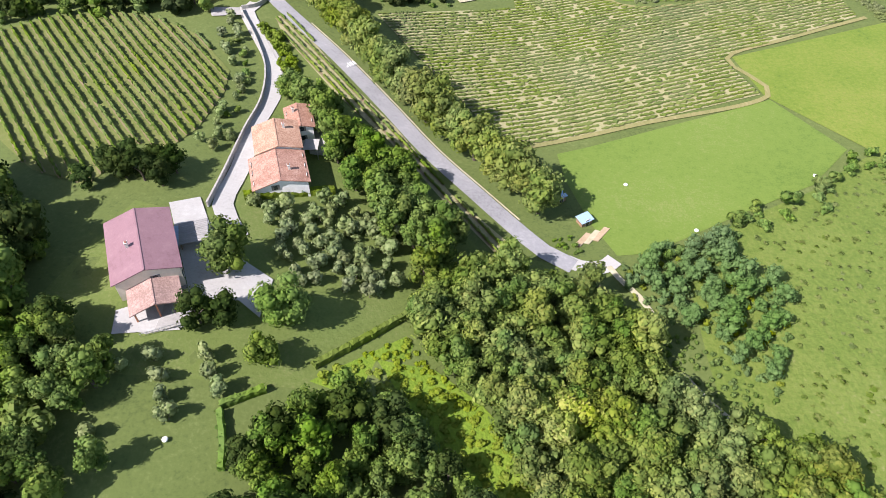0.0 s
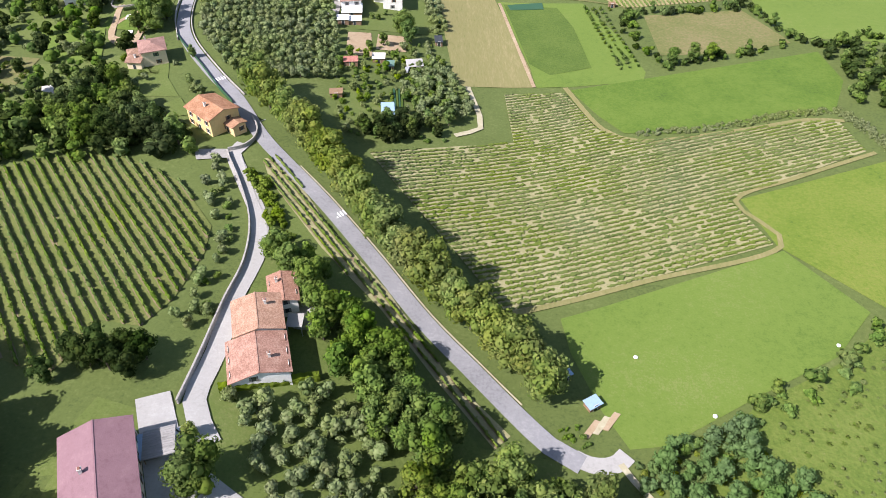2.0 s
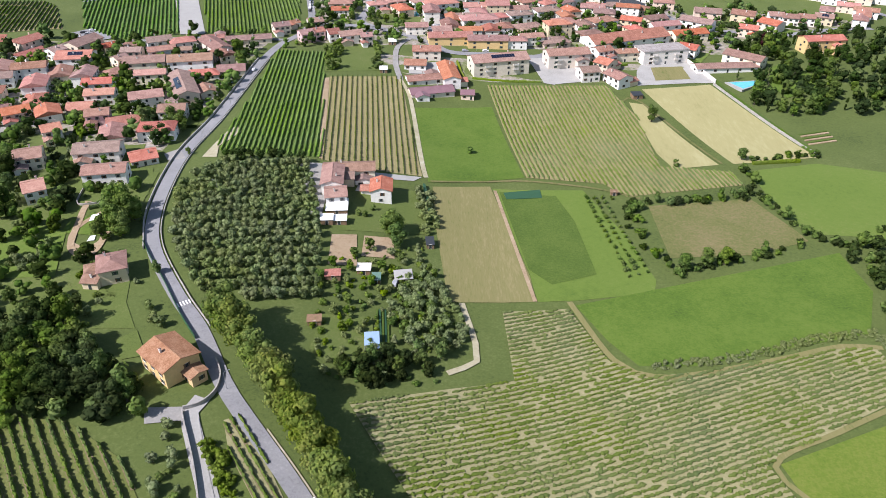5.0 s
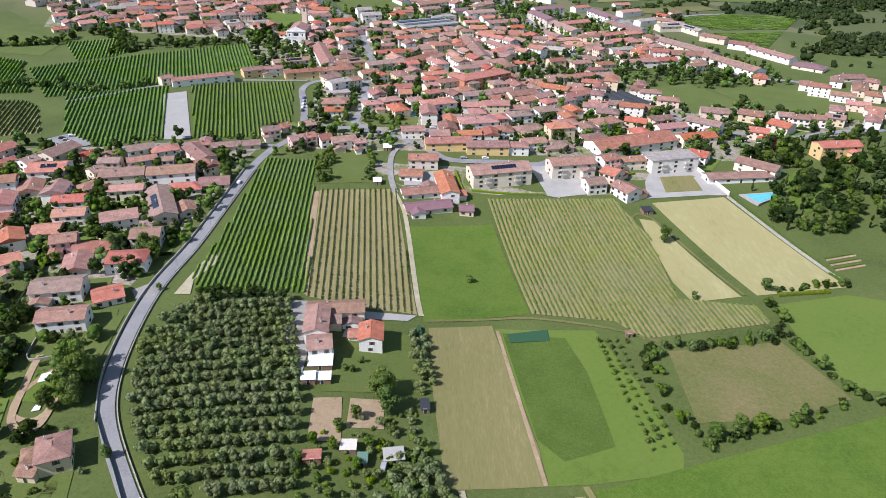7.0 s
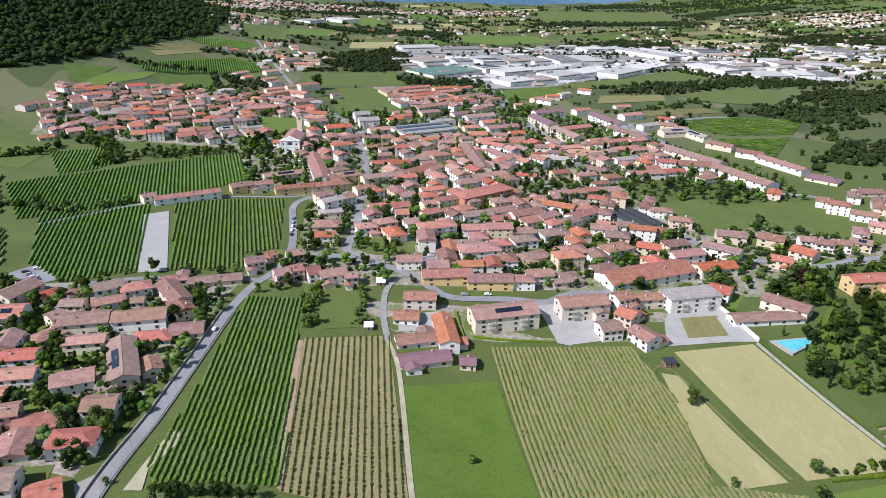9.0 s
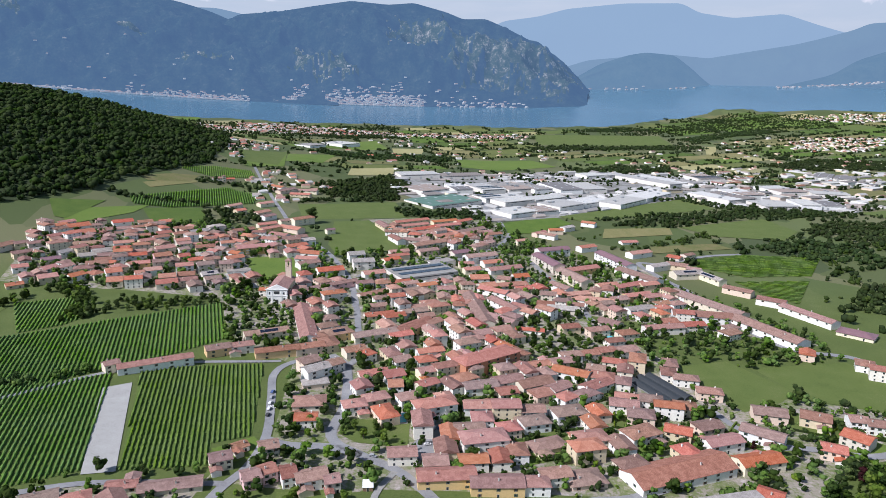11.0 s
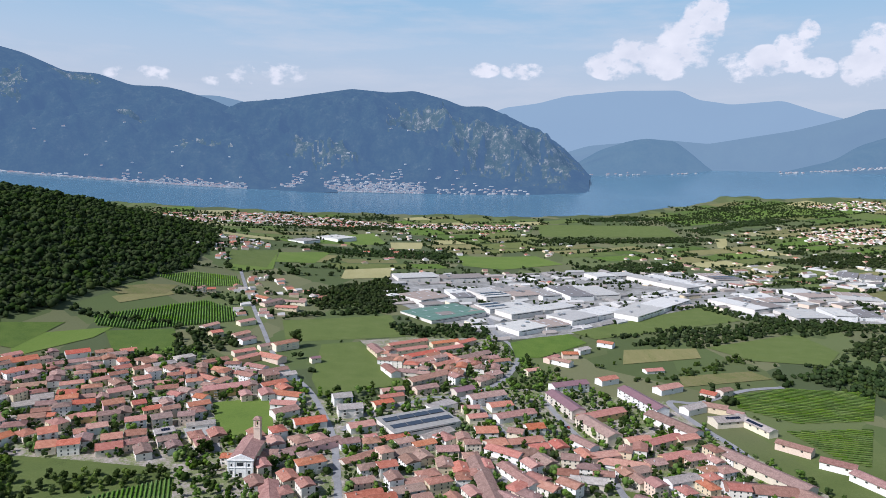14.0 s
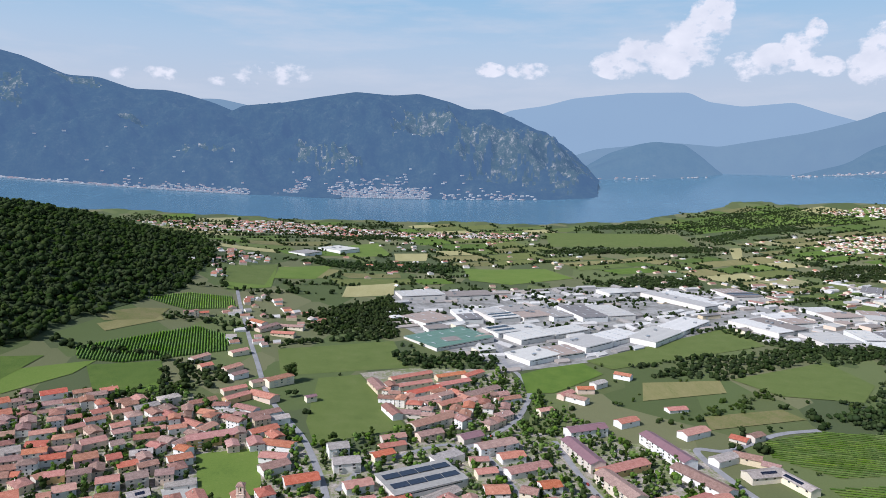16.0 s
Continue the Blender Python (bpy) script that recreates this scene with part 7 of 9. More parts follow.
strip("farm_track", [(16, 162), (60, 178), (107, 194), (100, 217), (125, 230), (161, 246)], 1.8, "mown", 0.3, "dry grass headland round the vineyard", "track")
strip("farm_track", [(40, 294), (31, 380)], 1.6, "earth", 0.3, "brown earth edge of the hay field", "track")
strip("farm_track", [(0, 383), (30, 389), (48, 391), (80, 384), (100, 374)], 1.6, "dry", 0.3, "grass path across the fields", "track")
strip("farm_track", [(116, 486), (127, 486), (152, 411)], 1.4, "dry", 0.4, "narrow path between the wheat fields", "track")
strip("farm_track", [(42, 118), (44, 114), (48, 108), (51, 100)], 1.6, "track", 0.4, "pale path into the wood", "track")
strip("farm_track", [(53, 86), (57, 79), (61, 74)], 1.8, "track", 0.4, "pale path in the wood", "track")
field("gravel_yard", [(-192, 678), (-207, 668), (-173, 569), (-157, 573)], "concrete", 0.36, "pale gravel strip between two vineyards", "yard")
field("yard", [(-66.6, 124.4), (-59.9, 127.3), (-55.0, 117), (-50, 110), (-38, 102), (-39, 91), (-44, 95), (-52, 94), (-54, 86), (-67, 84), (-68, 90), (-55, 97), (-63, 116)], "concrete", 0.3, "pale concrete farmyard", "yard", cell=6)
field("car_park", [(5, 638), (13, 638), (16, 603), (1, 594), (-9, 604)], "asphalt", 0.42, "asphalt car park with parked cars", "car park")
field("car_park", [(-246, 560), (-222, 548), (-212, 556), (-236, 574)], "asphalt", 0.42, "asphalt car park behind the houses", "car park")
field("yard", [(74, 537), (98, 546), (103, 513), (78, 507)], "concrete", 0.3, "pale concrete yard between buildings", "yard")
field("yard", [(64, 549), (80, 548), (78, 506), (71, 508)], "concrete", 0.34, "pale concrete drive", "yard")
field("yard", [(-15, 529), (8, 535), (8, 515), (-14, 513)], "concrete", 0.3, "pale concrete yard", "yard")
field("yard", [(146, 537), (168, 541), (168, 520), (144, 516)], "mown", 0.32, "dry grass enclosure", "yard")
field("yard", [(168, 566), (176, 545), (182, 514), (168, 514), (130, 508), (135, 530), (142, 545)], "concrete", 0.26, "pale gravel yard beside the wheat", "yard")
field("sports_court", [(-207, 938), (-184, 954), (-162, 896), (-184, 894)], "concrete", 0.3, "pale sports court beside the church", "court")
field("school_yard", [(-32, 950), (16, 970), (27, 953), (-30, 930)], "concrete", 0.3, "pale school yard", "yard")
field("yard", [(-60, 386), (-46, 388), (-46, 340), (-50, 338), (-62, 384)], "paving", 0.3, "paved strip along the house", "yard")
field("yard", [(-32, 378), (-8, 381), (-4, 386), (-30, 384)], "concrete", 0.3, "pale terrace behind the house", "yard")
field("yard", [(-33, 373), (-22, 374), (-22, 366), (-34, 364)], "concrete", 0.3, "pale paved yard", "yard")
field("garden", [(-32, 366), (-3, 372), (0, 335), (-38, 330)], "lawn", 0.2, "mown garden lawn", "lawn")
field("garden", [(-40, 326), (-30, 328), (-28, 306), (-39, 305)], "earth", 0.24, "bare earth vegetable plot", "garden")
field("garden", [(-27, 328), (-15, 329), (-14, 314), (-27, 313)], "earth", 0.24, "bare earth vegetable plot", "garden")
field("garden", [(-165, 376), (-128, 376), (-122, 352), (-128, 335), (-150, 330), (-170, 345)], "lawn", 0.2, "mown garden lawn below the houses", "lawn")
field("garden", [(-72, 560), (-35, 566), (-32, 515), (-66, 508)], "lawn", 0.2, "grassy plot with bushes", "garden")
field("meadow", [(188, 741), (236, 755), (262, 700), (244, 683), (212, 668)], "lawn", 0.2, "green meadow among the houses", "meadow")
field("meadow", [(250, 742), (331, 755), (352, 660), (336, 655), (265, 688)], "lawn", 0.2, "green field beside the road", "meadow")
field("lawn", [(-44, 640), (-8, 640), (-8, 608), (-38, 612), (-50, 622)], "lawn", 0.3, "grass park with trees", "lawn")
for poly, cover in (([(-205, 300), (-150, 305), (-148, 345), (-200, 350)], "lawn"), ([(-150, 262), (-112, 262), (-108, 284), (-122, 296), (-150, 290)], "lawn"), ([(-215, 360), (-190, 358), (-188, 398), (-216, 402)], "meadow"), ([(-122, 300), (-108, 292), (-104, 276), (-96, 262), (-110, 262)], "lawn"), ([(-146, 320), (-128, 318), (-126, 334), (-146, 338)], "lush"), ([(-190, 262), (-160, 262), (-160, 292), (-190, 296)], "dry")):
    field("garden", poly, cover, 0.2, "garden lawn below the village", "garden")
strip("garden_path", [(-133, 340), (-138, 332), (-141, 322), (-138, 312), (-130, 310), (-126, 318)], 2.2, "earth", 0.3, "curving bare earth track in a garden", "path", step=2)
FAR_FIELDS = [
    ([(210, 1352), (390, 1486), (494, 1562), (502, 1446), (341, 1366), (238, 1314)], "lawn"),
    ([(113, 1281), (152, 1316), (204, 1342), (221, 1293), (144, 1214), (112, 1209)], "lush"),
    ([(262, 1260), (364, 1273), (353, 1226), (243, 1193)], "mown"), ([(295, 1146), (392, 1171), (404, 1141), (288, 1108)], "dry"),
    ([(381, 1279), (547, 1362), (554, 1262), (502, 1198), (413, 1217)], "lawn"), ([(-421, 1814), (-348, 1956), (-304, 1707), (-364, 1635)], "meadow"),
    ([(-334, 1953), (-212, 1996), (-232, 1870), (-320, 1803)], "mown"), ([(-164, 1815), (-86, 1877), (-78, 1752), (-166, 1693)], "wheat"),
    ([(-114, 2334), (-18, 2368), (-24, 2231), (-102, 2199)], "wheat"), ([(71, 2131), (279, 2172), (328, 2040), (167, 1939), (79, 1970)], "meadow"),
    ([(380, 2856), (840, 2831), (809, 2576), (353, 2554)], "lawn"), ([(-472, 1139), (-390, 1215), (-394, 1169), (-438, 1082)], "meadow"),
    ([(-369, 1185), (-319, 1228), (-288, 1145), (-334, 1120)], "lush"), ([(-444, 1328), (-401, 1426), (-383, 1399), (-425, 1310)], "mown"),
    ([(904, 2543), (945, 2554), (865, 2358), (837, 2357)], "wheat"), ([(-270, 2430), (-178, 2533), (-119, 2295), (-225, 2209)], "meadow"),
]
for poly, cover in FAR_FIELDS:
    field("field", poly, cover, 0.6, "cultivated field beyond the village", "field", cell=25)
VINES_F = [(331, 1080), (399, 1107), (498, 1098), (440, 1010), (360, 1001), (320, 1042)]
VINES_G = [(339, 981), (427, 990), (371, 904), (352, 924)]
vineyard(VINES_F, "lawn", (117, -27), 5.0, 1.1, 1.5, "leaf", "vines beside the row houses", 0.0, 12, 0.2)
vineyard(VINES_G, "lawn", (117, -27), 5.0, 1.1, 1.4, "leaf", "vines on a gentle slope", 0.0, 13, 0.2)

# stone walls and kerbs
strip("retaining_wall", [(-70, 226), (-68.4, 222.2), (-61.1, 206.4), (-55.4, 190), (-53.6, 173.1), (-55.2, 156.8), (-56.3, 137.2), (-57.3, 124)], 0.45, "stone", label="pale stone retaining wall along the driveway", category="wall", step=2.5, height=1.7)
strip("kerb", [(-65, 224), (-57.5, 206), (-50.6, 190), (-48.5, 178)], 0.3, "concrete", label="pale concrete kerb of the driveway", category="kerb", step=2.5, height=0.45)
strip("road_wall", MAIN_ROAD[13:20], 0.4, "stone", label="low stone wall along the road", category="wall", shift=3.6, step=4, height=1.3)
strip("road_wall", MAIN_ROAD[11:20], 0.35, "stone", label="low stone kerb wall along the olive grove", category="wall", shift=-3.5, step=4, height=0.7)
strip("garden_wall", [(182, 514), (176, 540), (170, 566)], 0.5, "white_wall", label="long white garden wall", category="wall", step=4, height=2.6)
strip("garden_wall", [(180, 512), (192, 470), (207, 420)], 0.4, "stone", label="grey stone wall along the wheat field", category="wall", step=4, height=1.5)


def zebra(x, y, ang, n=5, length=3.0):
    for i in range(n):
        bm = bmesh.new()
        o = (i - (n - 1) / 2) * 1.0
        box(bm, o - 0.25, o + 0.25, -length / 2, length / 2, 0, 0.012)
        ob = part("crossing_stripe", bm, "mark")
        ob.matrix_basis = pose(x, y, ground(x, y) + 0.42, 0, 0, ang)
        tagged(ob, "white painted stripe of a pedestrian crossing", "road marking", kind="structure")


zebra(-30.5, 198.5, 35, 5, 2.4)
zebra(-84, 275, 34, 5, 2.6)
zebra(-94.5, 652, -8, 6, 3.0)


def pool(ring, label):
    cx, cy = np.mean([p[0] for p in ring]), np.mean([p[1] for p in ring])
    z = max(ground(px, py) for px, py in ring)
    root = tagged(new("swimming_pool"), label, "pool")
    root.matrix_basis = Matrix.Translation((cx, cy, z))
    rel = [(px - cx, py - cy) for px, py in ring]
    bm = bmesh.new()
    prism(bm, [(a * 1.25, b * 1.25) for a, b in rel], -1, 0.45)
    part("surround", bm, "concrete", root, "pale paved pool surround")
    bm = bmesh.new()
    prism(bm, rel, 0.2, 0.49)
    part("pool_water", bm, "pool", root, "clear turquoise water")


pool([(59, 584), (71, 585), (70, 577), (59, 576)], "turquoise garden pool behind a hedge")
pool([(191, 514), (214, 518), (208, 511), (196, 503)], "large turquoise pool in the villa park")
pool([(152, 805), (164, 807), (163, 800), (151, 798)], "small turquoise pool in a garden")
pool([(-17, 649), (-11, 650), (-10, 638), (-16, 637)], "small turquoise pool on a terrace")


# ---- cars ----
def car_template():
    root = tagged(new("car"), "parked hatchback car on the asphalt", "car", "parked cars")
    bm = bmesh.new()
    prof = [(-2.1, 0.35), (2.1, 0.35), (2.15, 0.75), (1.2, 0.95), (0.6, 1.42), (-1.3, 1.45), (-2.05, 0.98)]
    a = [bm.verts.new((x, -0.85, z)) for x, z in prof]
    b = [bm.verts.new((x, 0.85, z)) for x, z in prof]
    bm.faces.new(a)
    bm.faces.new(b[::-1])
    for i in range(len(prof)):
        j = (i + 1) % len(prof)
        bm.faces.new((a[i], b[i], b[j], a[j]))
    part("body", bm, "car_paint", root)
    bm = bmesh.new()
    for s in (-1, 1):
        box(bm, -1.25, 0.75, s * 0.86 - 0.01, s * 0.86 + 0.01, 0.98, 1.34)
    v = [bm.verts.new(p) for p in ((1.18, -0.75, 0.985), (1.18, 0.75, 0.985), (0.66, 0.7, 1.40), (0.66, -0.7, 1.40))]
    bm.faces.new(v)
    v = [bm.verts.new((q[0] + dx, q[1], q[2] + 0.02)) for q, dx in (((1.18, -0.75, 0.985), 0.03), ((0.66, -0.7, 1.4), 0.03), ((0.66, 0.7, 1.4), 0.03), ((1.18, 0.75, 0.985), 0.03))]
    bm.faces.new(v)
    part("window", bm, "glass", root)
    bm = bmesh.new()
    bmesh.ops.create_cone(bm, cap_ends=True, segments=12, radius1=0.33, radius2=0.33, depth=0.22)
    wheel = part("wheel", bm, "tyre", root, at=pose(1.3, 0.82, 0.33, 90))
    bm = bmesh.new()
    bmesh.ops.create_cone(bm, cap_ends=True, segments=10, radius1=0.2, radius2=0.2, depth=0.24)
    rim = part("rim", bm, "metal", wheel)
    for x, y in ((1.3, -0.82), (-1.3, 0.82), (-1.3, -0.82)):
        part("rim", rim.data, None, part("wheel", wheel.data, None, root, at=pose(x, y, 0.33, 90)))
    return root


CAR = car_template()
CARS = [(7, 632, 80), (10, 632, 82), (3, 612, 10), (12, 606, 80), (23, 555, 2), (37, 556, 0), (-27, 597, -20), (-109, 505, 84), (-232, 560, 20), (-228, 557, 22), (-225, 554, 20), (-236, 563, 20), (-232, 568, 20),
        (-94.5, 640, 82), (-95.5, 648, 82), (-96.5, 656, 82), (-97.5, 664, 80), (-98.5, 672, 80), (-13, 297, 80), (-118, 484, 60), (265, 960, -80), (270, 940, -80), (134, 980, -80), (138, 960, -80), (52, 1060, 30), (40, 1062, 10), (60, 1075, 60), (-55, 115, 60)]
for i, (cx, cy, a) in enumerate(CARS):
    m = pose(cx, cy, ground(cx, cy) + 0.42, 0, 0, a)
    if i == 0:
        CAR.matrix_basis = m
    else:
        copy_thing(CAR, m)


# ---- street lamps ----
def lamp_template():
    root = tagged(new("street_lamp"), "tall grey street lamp beside the road", "street lamp", "street lamps")
    bm = bmesh.new()
    bmesh.ops.create_cone(bm, segments=8, radius1=0.1, radius2=0.06, depth=7, matrix=Matrix.Translation((0, 0, 3.5)), cap_ends=True)
    part("pole", bm, "metal", root)
    bm = bmesh.new()
    box(bm, 0, 1.6, -0.05, 0.05, 6.9, 7.0)
    part("arm", bm, "metal", root)
    bm = bmesh.new()
    box(bm, 1.3, 2.0, -0.14, 0.14, 6.84, 6.96)
    part("lamp_head", bm, "metal", root)
    return root


LAMP = lamp_template()
for i, (cx, cy, a) in enumerate([(-115, 412, 10), (-110, 450, 10), (-108, 500, 10), (-92, 352, 170), (-60, 236, 40), (-86, 600, 180), (-30, 594, 90), (30, 548, 90), (80, 556, 90)]):
    m = pose(cx, cy, ground(cx, cy), 0, 0, a)
    if i == 0:
        LAMP.matrix_basis = m
    else:
        copy_thing(LAMP, m)

for poly, cover in (([(-393, 1197), (-324, 1239), (-302, 1178), (-318, 1130), (-352, 1128)], "clover"), ([(-502, 1168), (-444, 1204), (-446, 1169), (-450, 1106), (-465, 1107)], "clover"), ([(-463, 1363), (-431, 1425), (-396, 1456), (-393, 1394), (-443, 1345)], "dry"), ([(-424, 1843), (-349, 1971), (-319, 1717), (-389, 1692)], "lawn"), ([(-341, 1936), (-238, 2044), (-246, 1843), (-320, 1796)], "meadow"), ([(-176, 1802), (-80, 1884), (-82, 1765), (-171, 1695)], "wheat")):
    field("field", poly, cover, 0.7, "field at the foot of the hill", "field", cell=25)
vineyard([(-430, 775), (-352, 748), (-345, 728), (-304, 660), (-360, 652), (-440, 700)], "vine_grass", (29, -91), 3.0, 1.9, 1.3, "vine_dark", "green vines west of the village", 0.0, 21, 0.2)
vineyard([(-350, 636), (-298, 640), (-282, 626), (-254, 572), (-300, 556), (-356, 590)], "vine_straw", (30, -110), 3.0, 1.2, 0.8, "vine_leaf", "thin vines over dry grass", 0.02, 22, 0.2)
field("meadow", [(-470, 870), (-400, 855), (-352, 815), (-350, 770), (-420, 785), (-480, 800)], "lawn", 0.2, "green meadow between vineyard and village", "meadow", cell=20)


# ---- planting ----
def free(x, y, margin=0.0, lanes=5.0, fields=True):
    """Whether a plant may stand there: off the houses, the roads and the worked fields."""
    for px, py, a, l, w in PLOTS:
        dx, dy = x - px, y - py
        if abs(dx) + abs(dy) < (l + w) * 1.5 + 4:
            u, v = dx * math.cos(a) + dy * math.sin(a), -dx * math.sin(a) + dy * math.cos(a)
            if abs(u) < l + margin and abs(v) < w + margin:
                return False
    if lanes and np.min(np.hypot(ALL_LANES[:, 0] - x, ALL_LANES[:, 1] - y)) < lanes:
        return False
    return not (fields and in_field(x, y))


ALL_LANES = np.vstack(LANES)
BOUNDS = [(np.min(p, axis=0), np.max(p, axis=0), p) for p in CLEAR]


def in_field(x, y):
    return any(lo[0] < x < hi[0] and lo[1] < y < hi[1] and inside(p, x, y) for lo, hi, p in BOUNDS)


def plant_line(points, step, kind, scale, label, group, jitter=0.8, name="tree", category="tree"):
    for x, y in curve_line(points, step):
        put_tree(kind, x + rnd.uniform(-jitter, jitter), y + rnd.uniform(-jitter, jitter), scale * rnd.uniform(0.85, 1.15), name, label, group, rnd, category)


def hedge(points, width, height, mat, label, seed=1):
    """A clipped hedge: an uneven leafy bank along a line, thick with small clumps."""
    rng = np.random.default_rng(seed)
    line = curve_line(points, 0.8)
    n = sides(line)
    sec = np.array([(-0.5, -0.3), (-0.52, 0.55), (-0.4, 0.97), (0.4, 1.0), (0.52, 0.55), (0.5, -0.3)])
    z = terrain(line[:, 0], line[:, 1])
    ring = np.zeros((len(line), 6, 3))
    for j, (o, h) in enumerate(sec):
        off = o * width * (1 + rng.normal(0, 0.1, len(line)))
        ring[:, j, :2] = line + n * off[:, None]
        ring[:, j, 2] = z + h * height * (1 + rng.normal(0, 0.07, len(line)))
    faces = [(i * 6 + j, i * 6 + (j + 1) % 6, (i + 1) * 6 + (j + 1) % 6, (i + 1) * 6 + j) for i in range(len(line) - 1) for j in range(5)]
    faces += [tuple(range(6)), tuple(range(len(line) * 6 - 1, len(line) * 6 - 7, -1))]
    V = [ring.reshape(-1, 3)]
    base = len(line) * 6
    for i in range(int(len(line) * 5)):
        k = rng.integers(len(line))
        p = np.array([*(line[k] + n[k] * rng.uniform(-0.5, 0.5) * width), z[k] + height * rng.uniform(0.4, 1.03)])
        d = rng.normal(0, 0.24, (4, 3))
        V.append(p + d)
        faces.append((base, base + 1, base + 2, base + 3))
        base += 4
    return tagged(new("hedge", mesh_from("hedge", np.vstack(V), faces, mat)), label, "hedge")


# the avenue beside the road
plant_line([(26, 137), (20, 145), (12, 154), (2, 165), (-8, 177), (-17, 190), (-27, 207), (-37, 223), (-48, 239), (-58, 252), (-67, 263)], 4.2, PLANE, 1.28, "tall leafy plane tree in a row along the road", "roadside trees", 0.6, "plane_tree")

# between the house and the road
for x, y in scatter([(-45, 174), (-36, 174), (-23, 158), (-11, 145), (-3, 132), (7, 118), (0, 110), (-11, 116), (-19, 130), (-27, 144), (-33, 156), (-37, 165)], 4.8, rnd):
    put_tree(BROAD, x, y, rnd.uniform(0.95, 1.3), "tree", "dense green broadleaf tree between house and road", "trees below the house", rnd)
put_tree(WIDE_TREE, -45.5, 177.5, 0.72, "tree", "round dense dark green tree beside the driveway", "", rnd)
hedge([(-49.5, 128.6), (-39, 131.5), (-28, 135)], 1.8, 2.0, "bramble", "bright green clipped hedge below the house", 2)

# round the farmhouse
for x, y, s, k in ((-47.5, 105, 1.0, WIDE_TREE), (-50.5, 88.5, 0.95, DARK), (-45.8, 89.5, 0.9, DARK), (-33.5, 92, 1.0, WIDE_TREE), (-36, 80, 0.72, WIDE_TREE), (-52, 116, 0.55, BRIGHT)):
    put_tree(k, x, y, s, "tree", "full-crowned green tree beside the farmhouse", "farm trees", rnd)
for x, y in ((-57, 78.5), (-54.7, 74), (-52.8, 70.2), (-51.2, 66.2), (-47.4, 79.4), (-45.6, 76.1), (-62.3, 77), (-44, 72.5), (-64, 62)):
    put_tree(OLIVE, x, y, rnd.uniform(1.0, 1.25), "olive_tree", "silver-green olive tree on the lawn", "farm olives", rnd)
OLIVE_GARDEN = [(-48, 126), (-25, 132), (-12, 121), (-9, 105), (-14, 98), (-26, 103), (-34, 100), (-40, 108)]
for x, y in scatter(OLIVE_GARDEN, 4.6, rnd, 0.35):
    put_tree(OLIVE, x, y, rnd.uniform(0.95, 1.4), "olive_tree", "silver-green olive tree in a grassy garden", "garden olives", rnd)
hedge([(-26.5, 80.4), (-17, 88.5), (-8.1, 96.6)], 1.5, 1.6, "vine_leaf", "long trimmed hedge along the lawn", 3)
hedge([(-42.6, 69.6), (-35.0, 74.1)], 1.5, 1.5, "vine_leaf", "trimmed hedge below the lawn", 4)
hedge([(-42.4, 68.4), (-40.6, 62), (-39.9, 57)], 1.3, 1.5, "leaf", "trimmed hedge beside the olives", 5)


def copse(poly, spacing, kinds, mats, size, label, seed, keep=1.0, clear=False):
    """Trees past counting: one mesh for each kind of leaf."""
    spots = [p for p in scatter(poly, spacing, rnd) if rnd.random() < keep and (not clear or free(p[0], p[1], 1, 5, False))]
    for i, (k, m) in enumerate(zip(kinds, mats)):
        if spots[i::len(kinds)]:
            thicket("trees", spots[i::len(kinds)], k, m, label, "trees", size, seed=seed + i)


def wood(poly, spacing, kinds, size, label, group, name="forest_tree"):
    for x, y in scatter(poly, spacing, rnd):
        put_tree(rnd.choice(kinds), x, y, rnd.uniform(*size), name, label, group, rnd)


copse(OLIVE_GARDEN, 6.4, [OLIVE], ["olive_leaf"], (0.7, 1.0), "small olive bushes between the garden trees", 165)
wood([(-8, 97), (-3, 110), (8, 112), (19, 112.5), (29, 108), (37, 107), (42, 102), (47, 96), (49, 84), (54, 72), (66, 70), (76, 62), (84, 48), (70, 40), (20, 42), (14, 66), (6, 78), (-3, 84)], 6.3, [BROAD, PLANE, BROAD, PLANE, BROAD], (0.78, 1.1), "dense broadleaf tree of the wood below the road", "wood below the road")
wood([(-30, 72), (-20, 74), (-9, 70), (1, 62), (8, 54), (6, 40), (-40, 40), (-38, 58), (-31, 66)], 6.3, [BROAD, DARK], (0.7, 1.1), "dense broadleaf tree of the lower wood", "lower wood")
wood([(14, 70), (17, 78), (26, 79), (36, 76), (32, 68), (24, 65)], 5.0, [BRIGHT], (1.05, 1.3), "flowering yellow-green acacia in the wood", "acacias", "acacia")
copse([(-6, 97), (-2, 108), (8, 110), (19, 111), (29, 106.5), (36, 106), (45, 96), (47, 84), (54, 72), (68, 70), (78, 60), (82, 48), (70, 42), (22, 44), (16, 66), (6, 79), (-2, 86)], 3.9, [YOUNGTREE, YOUNGTREE], ["leaf", "plane_leaf"], (0.75, 1.1), "undergrowth and young trees of the wood", 160)
copse([(-30, 72), (-20, 74), (-9, 70), (1, 62), (8, 54), (6, 40), (-40, 40), (-38, 58), (-31, 66)], 4.8, [YOUNGTREE], ["leaf"], (0.6, 0.9), "undergrowth and young trees of the lower wood", 162)
copse([(45, 118), (57, 124), (74, 129), (76, 122), (84, 108), (80, 91), (74, 80), (66, 88), (60, 99), (52, 101), (47, 108)], 2.5, [SHRUB, SHRUB, YOUNGTREE, SHRUB], ["willow_leaf", "willow_leaf", "willow_leaf", "bramble"], (0.5, 0.8), "blue-green thicket of young trees at the marsh edge", 101)
